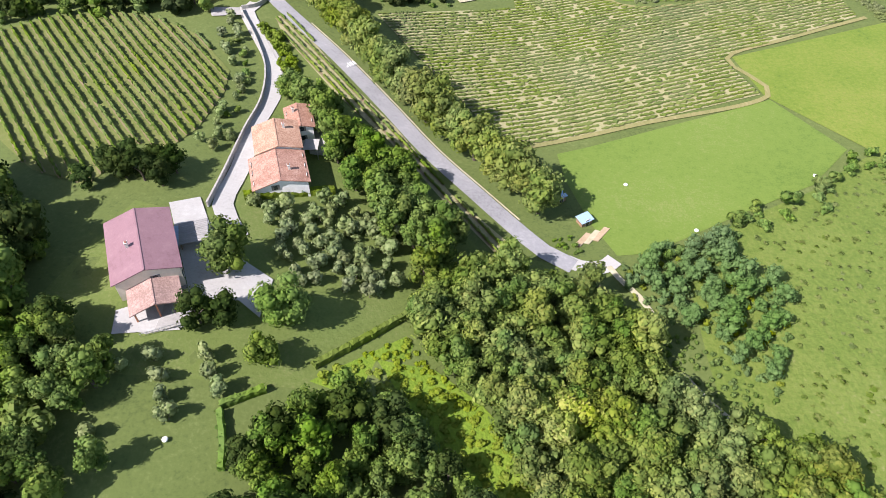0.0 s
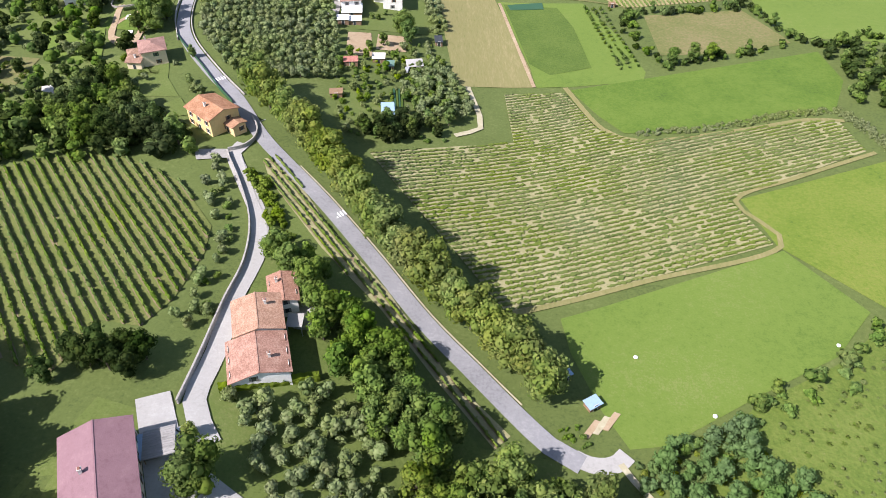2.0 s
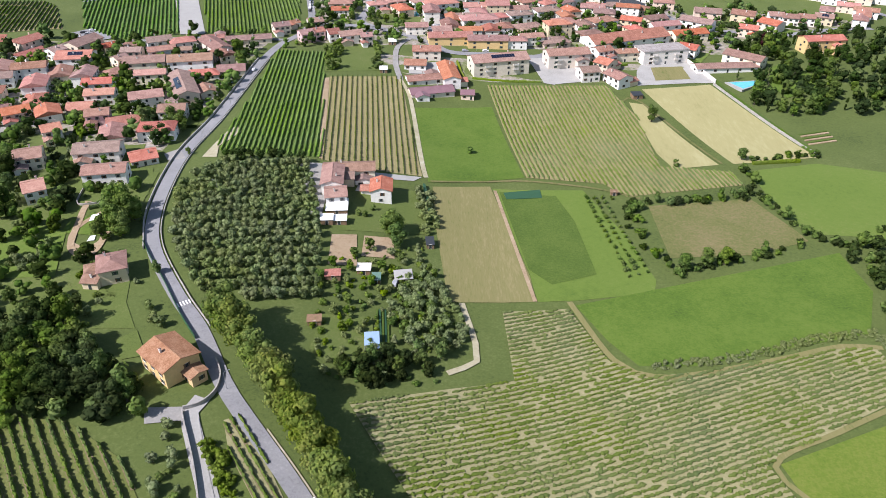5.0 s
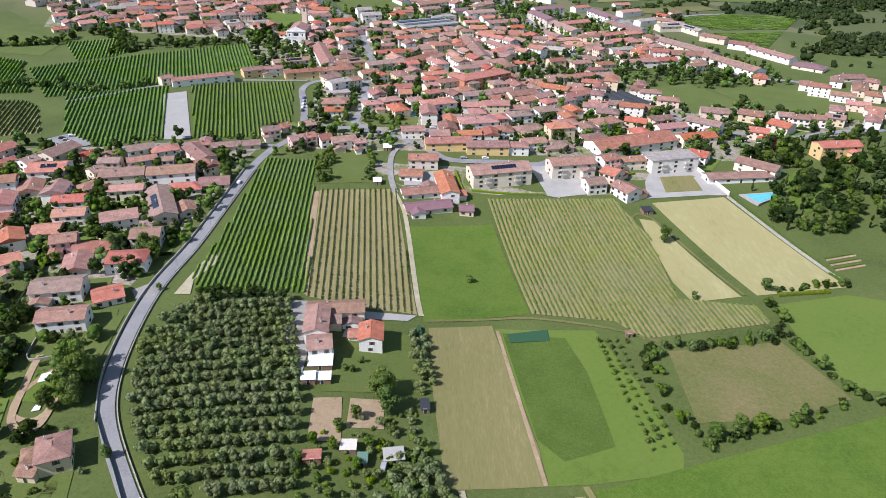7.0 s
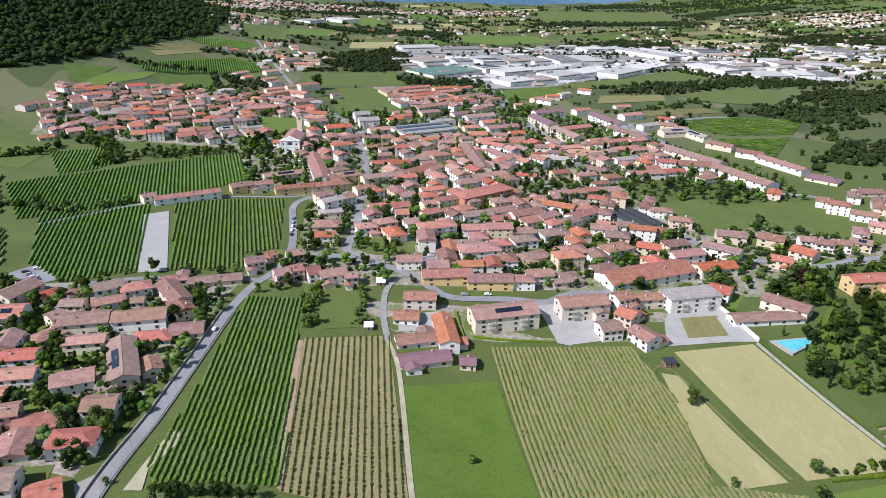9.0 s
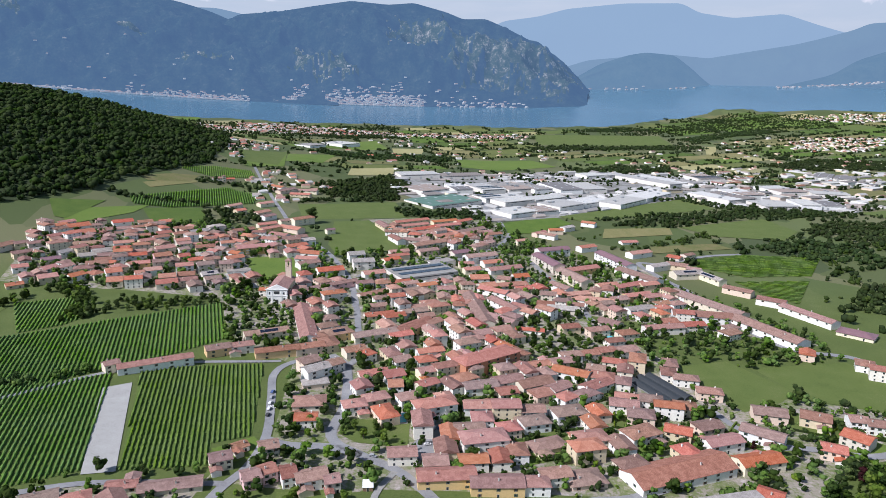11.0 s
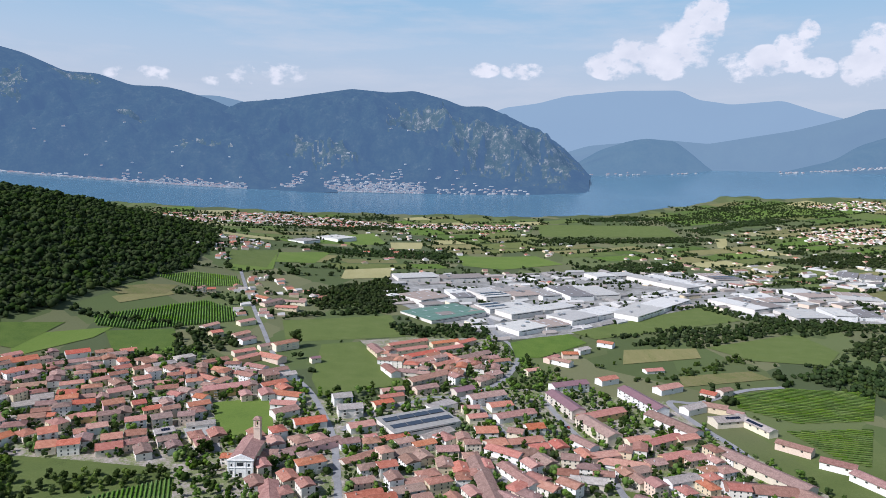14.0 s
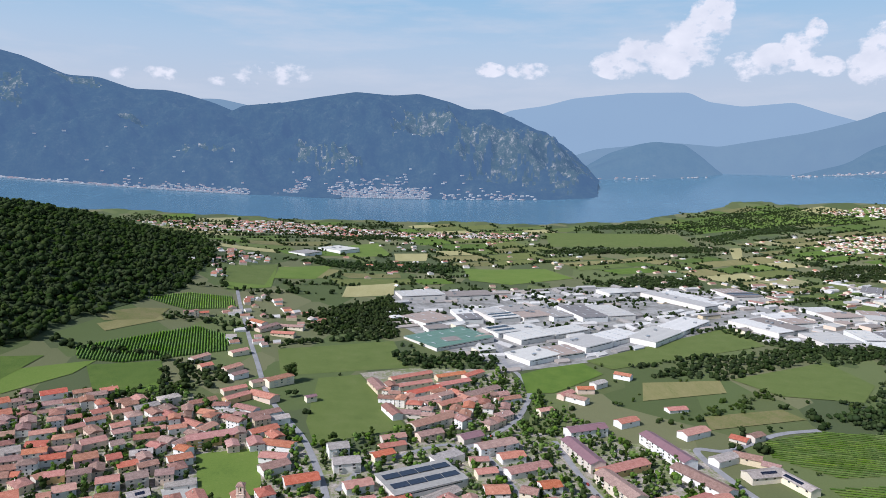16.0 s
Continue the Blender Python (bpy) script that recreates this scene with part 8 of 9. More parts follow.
copse([(49, 98), (58, 98), (64, 88), (72, 79), (60, 74), (52, 84)], 2.4, [BRAMBLE], ["leaf"], (0.4, 0.8), "low green tangle between wood and marsh", 99)
copse([(-118, 136), (-103, 130), (-97, 115), (-85, 101), (-87, 89), (-78, 87), (-68, 82), (-68, 76), (-74, 70), (-70, 58), (-58, 50), (-84, 46), (-130, 90), (-130, 130)], 6.0, [DARK, MIDTREE, MIDTREE], ["dark_leaf", "leaf", "leaf"], (0.7, 1.05), "dark broadleaf wood on the slope", 103)
copse([(-190, 212), (-133, 217), (-117, 220), (-101, 223), (-80, 221), (-88, 238), (-112, 254), (-132, 254), (-190, 252)], 6.2, [MIDTREE, MIDTREE], ["dark_leaf", "leaf"], (0.7, 1.1), "dark broadleaf wood behind the vineyard", 106)
for x, y in ((-83, 136), (-78, 139), (-73, 138), (-68, 136.5), (-80, 134), (-88, 130), (-75, 133), (-70, 131)):
    put_tree(DARK, x, y, rnd.uniform(0.75, 0.95), "tree", "dark round tree at the foot of the vineyard", "trees below the vineyard", rnd)
for x, y in ((85.7, 139), (95.4, 142.4), (78.6, 133.4), (72, 128), (106, 147), (112, 152), (120, 160), (118, 156)):
    put_tree(MIDTREE, x, y, rnd.uniform(0.45, 0.7), "tree", "small round tree between meadow and marsh", "meadow edge trees", rnd)
ALONG_DRIVE = [(-72, 222), (-66, 206), (-58, 189), (-56, 160), (-60, 140), (-66, 150), (-62, 180), (-74, 205)]
for x, y in scatter(ALONG_DRIVE, 4.6, rnd):
    put_tree(rnd.choice([OLIVE, OLIVE, SHRUB]), x, y, rnd.uniform(0.7, 1.1), "olive_bush", "silver-green olive bush beside the driveway wall", "driveway olives", rnd)
thicket("bushes", scatter([(-60, 217), (-55, 212), (-44, 190), (-40, 178), (-46, 180), (-52, 196), (-62, 214)], 2.2, rnd), SHRUB, "bramble", "leafy bright green bank between driveway and vines", "bushes", (0.7, 1.2), seed=21)
thicket("brambles", scatter([(-27, 78), (-8, 91), (-3, 84), (8, 74), (14, 66), (24, 56), (30, 40), (4, 42), (4, 60), (-8, 72), (-20, 76)], 2.0, rnd), BRAMBLE, "bramble", "bright green tangle of brambles", "brambles", (0.5, 1.1), 0.6, seed=22)
thicket("marsh_plants", scatter([(62, 60), (84, 44), (140, 60), (165, 110), (160, 165), (122, 158), (106, 146), (80, 132), (84, 108), (82, 90), (74, 76)], 2.3, rnd, 0.7), MARSHBUSH, "marsh_leaf", "tufts of tall marsh grass and rushes", "marsh plants", (0.5, 1.2), 0.35, seed=23)
thicket("bushes", scatter([(57, 122), (80, 135), (106, 149), (122, 162), (135, 165), (132, 158), (112, 143), (84, 126), (64, 114)], 6.0, rnd), SHRUB, "leaf", "bushes along the edge of the marsh", "bushes", (0.7, 1.4), seed=24)
thicket("bushes", scatter([(27.5, 126), (32, 130), (35, 127), (38.5, 121.8), (34.5, 121)], 2.4, rnd), SHRUB, "leaf", "low bushes beside the gravel turning place", "bushes", (0.35, 0.6), seed=26)
thicket("reeds", scatter([(75, 257), (112, 262), (137, 270), (158, 274), (162, 262), (166, 243), (172, 244), (168, 268), (161, 279), (136, 275), (112, 266), (76, 260)], 1.6, rnd), BRAMBLE, "olive_leaf", "pale reeds along the ditch", "reeds", (0.5, 0.9), seed=25)

# the olive grove and the gardens
for x, y in scatter([(-122, 136), (-108, 133), (-97, 119), (-90, 104), (-84, 90), (-94, 86), (-112, 100), (-124, 120)], 6.5, rnd):
    put_tree(rnd.choice([DARK, BROAD]), x, y, rnd.uniform(1.35, 1.75), "forest_tree", "tall dark tree of the wood on the slope", "slope wood", rnd)
for x, y in scatter([(-92, 86), (-82, 87), (-72, 82), (-63, 77), (-61, 71), (-69, 66), (-84, 64)], 5.6, rnd):
    put_tree(BROAD, x, y, rnd.uniform(0.75, 1.0), "forest_tree", "rounded green tree at the corner of the lawn", "lawn corner trees", rnd)
for x, y in scatter([(-87, 64), (-75, 65), (-70, 58), (-63, 50), (-78, 46)], 5.6, rnd):
    put_tree(rnd.choice([BROAD, DARK]), x, y, rnd.uniform(0.7, 1.0), "forest_tree", "rounded green tree below the lawn", "lower lawn trees", rnd)
put_tree(BROAD, -61, 56, 0.8, "tree", "single round green tree on the lawn", "", rnd)
oa = math.radians(11)
for a, b in spans(OLIVES, (math.cos(oa), math.sin(oa)), 6.6):
    k = int(np.hypot(*(b - a)) / 3.4)
    for i in range(k):
        p = a + (b - a) * (i + 0.5) / k
        put_tree(OLIVE, p[0] + rnd.uniform(-0.5, 0.5), p[1] + rnd.uniform(-0.5, 0.5), rnd.uniform(1.15, 1.45), "olive_tree", "silver-green olive tree in the grove", "olive grove", rnd)
GARDENS = [(-43, 300), (-30, 314), (2, 330), (2, 290), (10, 262), (-12, 248), (-29, 244), (-42, 252), (-40, 280)]
for x, y in scatter(GARDENS, 7.5, rnd):
    if rnd.random() < 0.8:
        k = rnd.choice([OLIVE, OLIVE, SHRUB, MIDTREE])
        put_tree(k, x, y, rnd.uniform(0.6, 1.0) * (0.6 if k is MIDTREE else 1.0), "tree", "small fruit tree among vegetable gardens", "garden trees", rnd)
wood([(-27, 246), (-12, 249), (4, 256), (10, 262), (4, 264), (-10, 256), (-26, 252)], 4.6, [BROAD, DARK], (0.5, 0.75), "leafy tree along the garden edge", "garden edge trees")
plant_line([(-97, 385), (-80, 386), (-61, 385.5)], 4.2, DARK, 0.62, "dense dark tree in a short row below the vineyard", "short tree row")
for x, y, s in ((127.5, 461, 0.95), (164, 416, 0.8), (127, 408, 0.5), (20.5, 420, 0.55), (-12.7, 324, 1.15), (-124, 322, 1.25), (-120, 330, 1.2), (-127, 315, 1.1), (-130, 426, 0.8), (112.4, 318, 0.9), (103, 315, 0.85), (121, 319.5, 0.9), (-25, 349, 0.35), (-31, 344, 0.4), (-28, 343, 0.4)):
    put_tree(MIDTREE if s < 0.6 else BROAD, x, y, s, "tree", "single round green tree in the open", "single trees", rnd)
WILD = []
for line, width in (([(92, 362), (102, 369), (132, 373), (155, 378)], 2.0), ([(99, 314), (94, 325), (91, 345), (92, 361)], 3.0), ([(157, 378), (161, 361), (166, 343), (176, 333), (195, 336)], 1.6), ([(99, 312), (118, 320), (135, 324), (160, 334)], 2.2), ([(168, 414), (190, 419), (207, 421)], 1.2), ([(162, 404), (160, 385)], 1.2), ([(200, 345), (215, 338), (240, 328)], 2.0)):
    for x, y in curve_line(line, 1.9):
        if rnd.random() < 0.85:
            WILD.append((x + rnd.gauss(0, width * 0.6), y + rnd.gauss(0, width * 0.6)))
for k, m, part_of, size in ((SHRUB, "leaf", WILD[0::3], (0.9, 1.9)), (SHRUB, "dark_leaf", WILD[1::3], (0.9, 1.8)), (TOWNTREE, "leaf", WILD[2::6], (0.4, 0.85))):
    thicket("wild_hedge", part_of, k, m, "wild uneven hedge between the meadows", "hedge", size, seed=150)
for a, b in spans([(73, 376), (86, 376), (89, 312), (78, 307)], (6, -66), 4.0):
    k = int(np.hypot(*(b - a)) / 4.2)
    for i in range(k):
        p = a + (b - a) * (i + 0.5) / k
        put_tree(SHRUB, p[0], p[1], rnd.uniform(0.5, 0.9), "fruit_tree", "small fruit tree in an orchard row", "orchard", rnd)
copse([(195, 500), (200, 470), (245, 470), (330, 480), (340, 600), (315, 640), (270, 600), (235, 597), (214, 575), (222, 530)], 9.5, [MIDTREE, MIDTREE, MIDTREE, CYPRESS], ["leaf", "dark_leaf", "dark_leaf", "dark_leaf"], (0.8, 1.25), "tall dark trees of the villa park", 114, 0.85, True)
put_tree(REDTREE, 240, 585, 1.1, "tree", "dark purple-leaved tree in the villa park", "", rnd)
put_tree(REDTREE, 196, 620, 0.6, "tree", "dark purple-leaved tree between houses", "", rnd)
copse([(172, 330), (176, 300), (165, 278), (205, 270), (230, 300), (225, 335)], 7.5, [MIDTREE, MIDTREE], ["leaf", "dark_leaf"], (0.6, 0.95), "green trees beyond the meadow", 108)
for x, y in ((-81, 614), (-75, 622), (-66, 616), (-60, 622), (-46, 620), (-40, 626), (-34, 616), (-28, 628), (-22, 612), (-66, 628), (-4, 626)):
    put_tree(rnd.choice([BROAD, MIDTREE]), x, y, rnd.uniform(0.6, 0.9), "tree", "street tree on the grass by the junction", "street trees", rnd)
put_tree(DARK, -163, 1208, 2.1, "cedar", "huge dark cedar above the roofs", "", rnd)
for x, y in ((-148, 905), (-115, 868), (-110, 880), (-176, 890), (-172, 897), (-118, 845), (-160, 860), (-155, 852), (-167, 868)):
    put_tree(rnd.choice([CYPRESS, DARK]), x, y, rnd.uniform(0.9, 1.2), "tree", "dark tree beside the church", "church trees", rnd)
copse([(-300, 770), (-276, 795), (-262, 812), (-225, 822), (-200, 835), (-180, 850), (-190, 862), (-230, 850), (-270, 838), (-284, 800)], 7.5, [MIDTREE, MIDTREE], ["dark_leaf", "leaf"], (0.6, 0.9), "dark trees along the vineyard edge", 110)

# trees and shrubs between the houses
TOWN = [(-300, 440), (-120, 400), (-100, 540), (-60, 570), (200, 560), (340, 640), (330, 800), (260, 980), (180, 1080), (90, 1290), (-100, 1040), (-300, 1180), (-460, 1050), (-380, 860), (-190, 880), (-150, 740), (-90, 740), (-90, 600), (-250, 560)]
spots = [p for p in scatter(TOWN, 8.4, rnd, 0.5) if free(p[0], p[1], -1.2, 5.0)]
for i, (k, m, size) in enumerate(((TOWNTREE, "leaf", (0.6, 1.35)), (TOWNTREE, "dark_leaf", (0.6, 1.3)), (TOWNSHRUB, "leaf", (0.7, 1.4)), (TOWNTREE, "dark_leaf", (0.45, 1.0)))):
    thicket("garden_trees", spots[i::4], k, m, "green trees in the gardens between village houses", "trees", size, seed=120 + i)
copse([(78, 830), (137, 851), (144, 772), (100, 748), (71, 761)], 9.0, [MIDTREE, MIDTREE], ["leaf", "dark_leaf"], (0.5, 0.95), "leafy trees in a large garden", 112, 0.8)
copse([(-205, 255), (-120, 258), (-100, 285), (-122, 310), (-128, 350), (-135, 395), (-262, 430), (-262, 300)], 5.6, [TOWNTREE, MIDTREE, SHRUB, OLIVE], ["leaf", "dark_leaf", "leaf", "olive_leaf"], (0.6, 1.15), "trees and bushes of the gardens below the village", 130, 0.62, True)
copse([(-43, 300), (-30, 314), (2, 330), (2, 290), (10, 262), (-12, 248), (-29, 244), (-42, 252), (-40, 280)], 4.6, [SHRUB, OLIVE, SHRUB], ["leaf", "olive_leaf", "bramble"], (0.5, 1.1), "bushes and small trees of the vegetable gardens", 135, 0.75)
copse([(-6, 372), (1, 372), (3, 335), (-4, 333)], 3.6, [OLIVE], ["olive_leaf"], (0.9, 1.3), "silver-green bushes along the garden fence", 139)
copse([(-70, 560), (-60, 562), (-58, 512), (-66, 510)], 4.5, [SHRUB, MIDTREE], ["leaf", "leaf"], (0.5, 0.9), "bushes at the edge of the plot", 141)
copse([(-38, 560), (-33, 560), (-32, 518), (-40, 516)], 4.5, [SHRUB, MIDTREE], ["leaf", "leaf"], (0.5, 0.9), "bushes beside the lane", 143)


def garden_shed(x, y, ang, L, W, h, roof, label):
    """A small garden hut: board walls, a lean-to roof with an overhang, a door."""
    root = tagged(new("garden_shed"), label, "shed", "garden sheds")
    root.matrix_basis = pose(x, y, ground(x, y), 0, 0, ang)
    bm = bmesh.new()
    prism(bm, [(-L / 2, -W / 2), (L / 2, -W / 2), (L / 2, W / 2), (-L / 2, W / 2)], -0.4, lambda a, b: h + 0.12 * b)
    part("wall", bm, "wood", root)
    bm = bmesh.new()
    prism(bm, [(-L / 2 - 0.3, -W / 2 - 0.3), (L / 2 + 0.3, -W / 2 - 0.3), (L / 2 + 0.3, W / 2 + 0.3), (-L / 2 - 0.3, W / 2 + 0.3)], lambda a, b: h + 0.12 * b, lambda a, b: h + 0.12 + 0.12 * b)
    part("roof", bm, roof, root)
    part("door", DOOR, None, root, at=Matrix.Translation((0, -W / 2, 0)) @ Matrix.Rotation(math.pi, 4, "Z"))


for x, y, a, L, W, h, roof, words in ((-36, 297, 5, 5.5, 3.5, 2.3, "roof_red", "small garden shed with a red roof"), (-10, 301, 8, 6.5, 5.0, 2.4, "concrete", "garden shed with a grey sheet roof"), (-25, 303, 0, 5, 4, 2.3, "frame", "small pale rendered garden shed"), (-19, 262, 5, 4.5, 7, 2.2, "blue_sheet", "garden shed with a blue-green sheet roof"),
                                      (-39, 270, 5, 4.5, 3, 2.2, "wood", "brown wooden garden hut"), (-20, 298, 0, 3, 4, 2.2, "green_shed", "green sheet garden hut"), (0, 327, 5, 3, 5, 2.3, "dark", "dark garden hut by the fence"), (-43, 335, 4, 5, 4, 2.6, "cloth", "white flat-roofed store beside the house"), (-38, 336, 4, 6, 4, 2.4, "cloth", "white flat-roofed garage beside the lawn"),
                                      (-40, 346, 3, 9, 8, 2.6, "cloth", "white flat roof beside the long house"), (32, 143, 30, 3, 3, 2.0, "blue_sheet", "small hut under a blue sheet"), (38, 134, 30, 3.5, 2.5, 1.8, "blue_sheet", "plastic-covered stack beside the plot"), (-142, 262, 20, 6, 5, 2.8, "frame", "pale hut among the trees"), (88, 378, 0, 3, 2, 2.0, "wood", "tiny hut at the orchard"),
                                      (-30, 514, 4, 4.5, 5, 2.4, "cloth", "white-roofed shed beside the lane"), (-27, 567, 4, 5, 6, 2.6, "cloth", "white-roofed shed beside the junction"), (126, 492, 10, 6, 5, 2.6, "dark", "dark-roofed store beside the vineyard")):
    garden_shed(x, y, a, L, W, h, roof, words)
# the vegetable plot at the road's end
for k in range(3):
    bm = bmesh.new()
    prism(bm, [(34 + k * 2.6, 125 + k * 1.2), (35.6 + k * 2.6, 124.6 + k * 1.2), (39.5 + k * 2.6, 129.4 + k * 1.2), (38 + k * 2.6, 130 + k * 1.2)], lambda a, b: ground(a, b) - 0.2, lambda a, b: ground(a, b) + 0.35)
    tagged(part("vegetable_bed", bm, "earth" if k != 1 else "track"), "raised brown vegetable bed at the road's end", "garden bed", "vegetable beds")
for x, y in ((52.1, 149.6), (107.6, 153.7), (67.7, 131.2), (-50.8, 62.0)):
    bm = bmesh.new()
    bmesh.ops.create_icosphere(bm, subdivisions=2, radius=0.6)
    for v in bm.verts:
        v.co.z *= 0.6
        v.co *= 1 + 0.12 * noise.noise(v.co * 3 + Vector((x, y, 0)))
    tagged(part("covered_bale", bm, "cloth", at=pose(x, y, ground(x, y) + 0.45)), "round white covered bale on the grass", "bale", "white bales")


# hedges, trees and bushes between the houses beside the road
copse([(-300, 440), (-130, 398), (-122, 470), (-116, 545), (-210, 545), (-290, 520)], 5.2, [TOWNTREE, TOWNSHRUB, TOWNTREE], ["dark_leaf", "leaf", "leaf"], (0.5, 1.1), "trees and bushes in the gardens beside the road", 170, 0.6, True)
copse([(-60, 620), (-10, 600), (60, 575), (150, 610), (215, 645), (190, 690), (150, 740), (-60, 735)], 7.5, [TOWNTREE, TOWNSHRUB], ["dark_leaf", "leaf"], (0.5, 1.0), "trees and bushes in the village gardens", 174, 0.55, True)
for x, y, s, k in ((-134, 424, 1.1, BROAD), (-127, 419, 1.0, BROAD), (-155, 436, 0.9, DARK), (-148, 425, 1.0, BROAD), (-140, 408, 0.9, DARK), (-134, 401, 0.8, DARK), (-131, 512, 1.0, DARK), (-124, 530, 1.15, BROAD), (-119, 512, 0.9, BROAD), (-208, 502, 0.8, BROAD), (-206, 484, 0.9, BROAD), (-163, 469, 1.0, CYPRESS), (-158, 469, 0.9, CYPRESS), (-176, 479, 1.0, CYPRESS), (-116, 391, 0.42, BROAD)):
    put_tree(k, x, y, s, "garden_tree", "full green tree between village gardens", "village garden trees", rnd)
hedge([(-142, 338.5), (-135, 340.5), (-121, 338.5)], 1.4, 1.5, "dark_leaf", "clipped dark hedge below the lawn", 31)
hedge([(-172, 398), (-176, 412), (-182, 427)], 1.2, 1.8, "leaf", "tall clipped hedge beside a drive", 32)
hedge([(17, 535), (19, 520), (21.5, 505)], 1.2, 1.5, "bramble", "bright clipped hedge beside the apartment house", 33)
hedge([(26, 511), (46, 509), (69, 509)], 1.0, 1.2, "bramble", "low clipped hedge in front of the apartment house", 34)
hedge([(183, 516), (187, 495), (197, 458), (206, 424)], 1.3, 1.6, "leaf", "hedge along the garden wall of the villa", 35)
hedge([(168, 411), (180, 412.5), (194, 414)], 1.8, 1.6, "bramble", "hedge at the end of the wheat field", 36)
field("garden_lawn", [(226, 537), (242, 552), (250, 529), (248, 508), (220, 493), (216, 512)], "lush", 0.35, "mown lawn in the villa park", "lawn")
for x, y, s, k in ((202, 494, 1.15, BROAD), (207, 487, 1.0, BROAD), (196, 484, 0.9, DARK), (233, 520, 1.1, DARK), (216, 520, 1.0, CYPRESS), (212, 503, 1.1, CYPRESS), (222, 527, 1.0, CYPRESS), (198, 520, 0.9, CYPRESS), (228, 552, 1.0, DARK), (240, 562, 0.9, BROAD), (254, 540, 1.2, DARK), (258, 524, 1.1, BROAD), (250, 498, 1.1, BROAD), (240, 484, 1.2, BROAD), (228, 474, 1.1, BROAD), (262, 558, 1.2, DARK), (214, 470, 0.8, BROAD)):
    put_tree(k, x, y, s, "garden_tree", "large dark tree in the villa park", "villa park trees", rnd)
# a netted bed and a netted row beside the fields
bm = bmesh.new()
prism(bm, [(35, 378), (53, 382), (53, 374), (36, 372)], lambda a, b: ground(a, b) - 0.1, lambda a, b: ground(a, b) + 0.5)
tagged(part("vegetable_bed", bm, "net"), "low bed covered by dark green netting", "garden bed")
bm = bmesh.new()
prism(bm, [(-3.6, 377), (-2.4, 377), (1.6, 346), (0.2, 346)], lambda a, b: ground(a, b) - 0.1, lambda a, b: ground(a, b) + 1.8)
tagged(part("netted_row", bm, "net"), "long row of plants under dark green netting", "garden bed")
for k in range(6):
    bm = bmesh.new()
    y0 = 434 + k * 2.4
    prism(bm, [(208, y0), (226, y0 + 5), (226, y0 + 6.4), (208, y0 + 1.4)], lambda a, b: ground(a, b) - 0.1, lambda a, b: ground(a, b) + 0.4)
    tagged(part("vegetable_bed", bm, "clover" if k % 2 else "earth"), "long bed of green vegetables beside the villa wall", "garden bed", "villa vegetable beds")

# the gardens between the corner house and the village
for poly, cover in (([(-159, 287), (-128, 287), (-118, 272), (-131, 264), (-148, 266)], "lawn"), ([(-161, 327), (-144, 321), (-135, 291), (-155, 289), (-171, 318)], "meadow"), ([(-100, 256), (-95, 261), (-88, 249), (-95, 247)], "lawn"), ([(-147, 351), (-145, 363), (-135, 361), (-132, 349)], "lawn"), ([(-131, 372), (-124, 372), (-122, 345), (-130, 351)], "lawn")):
    field("garden", poly, cover, 0.3, "mown lawn in a garden beside the road", "lawn", cell=8)
strip("garden_path", [(-145, 345), (-144, 337), (-142, 328), (-140, 318), (-137, 309), (-130, 303), (-127, 308), (-128, 321)], 2.6, "earth", 0.42, "bare earth track round the house", "path", step=2)
field("verge", [(-109, 388), (-107, 402), (-104, 419), (-101, 425), (-97, 417), (-104, 400), (-102, 388)], "track", 0.36, "dusty pull-in beside the road", "verge", cell=6)
field("yard", [(-128, 391), (-122, 397), (-116, 386), (-124, 384)], "paving", 0.36, "paved yard behind the road wall", "yard", cell=6)
field("yard", [(-81, 227), (-70, 228), (-68, 223), (-79, 221)], "paving", 0.36, "paved terrace below the corner house", "yard", cell=5)
for x, y, a, L, W in ((-137, 332, 20, 4.5, 5.0), (-132, 316, 10, 2.6, 4.0)):
    bm = bmesh.new()
    prism(bm, [(-L / 2, -W / 2), (L / 2, -W * 0.4), (L * 0.42, W / 2), (-L * 0.3, W * 0.45)], -0.1, lambda p, q: 0.12 + 0.05 * math.sin(p * 3 + q))
    tagged(part("ground_sheet", bm, "cloth", at=pose(x, y, ground(x, y) + 0.3, 0, 0, a)), "pale plastic sheet spread on the grass", "sheet", "garden sheets")
strip("fence", [(-111, 313), (-103, 300), (-95, 288), (-84, 270), (-75, 257)], 0.08, "net", label="green mesh fence along the road", category="fence", step=2.5, height=1.7)
strip("garden_wall", [(-152, 363), (-151, 352), (-148, 342), (-138, 344)], 0.35, "stone", label="low stone garden wall", category="wall", step=2.5, height=1.1)
for x, y in scatter([(-141, 258), (-128, 263), (-118, 268), (-105, 256), (-99, 243), (-87, 231), (-84, 223), (-95, 226), (-112, 228), (-128, 230), (-140, 240)], 6.6, rnd):
    if free(x, y, 0, 5, False):
        put_tree(rnd.choice([BROAD, DARK, BROAD]), x, y, rnd.uniform(0.8, 1.15), "garden_tree", "dense tall tree below the gardens", "trees below the gardens", rnd)
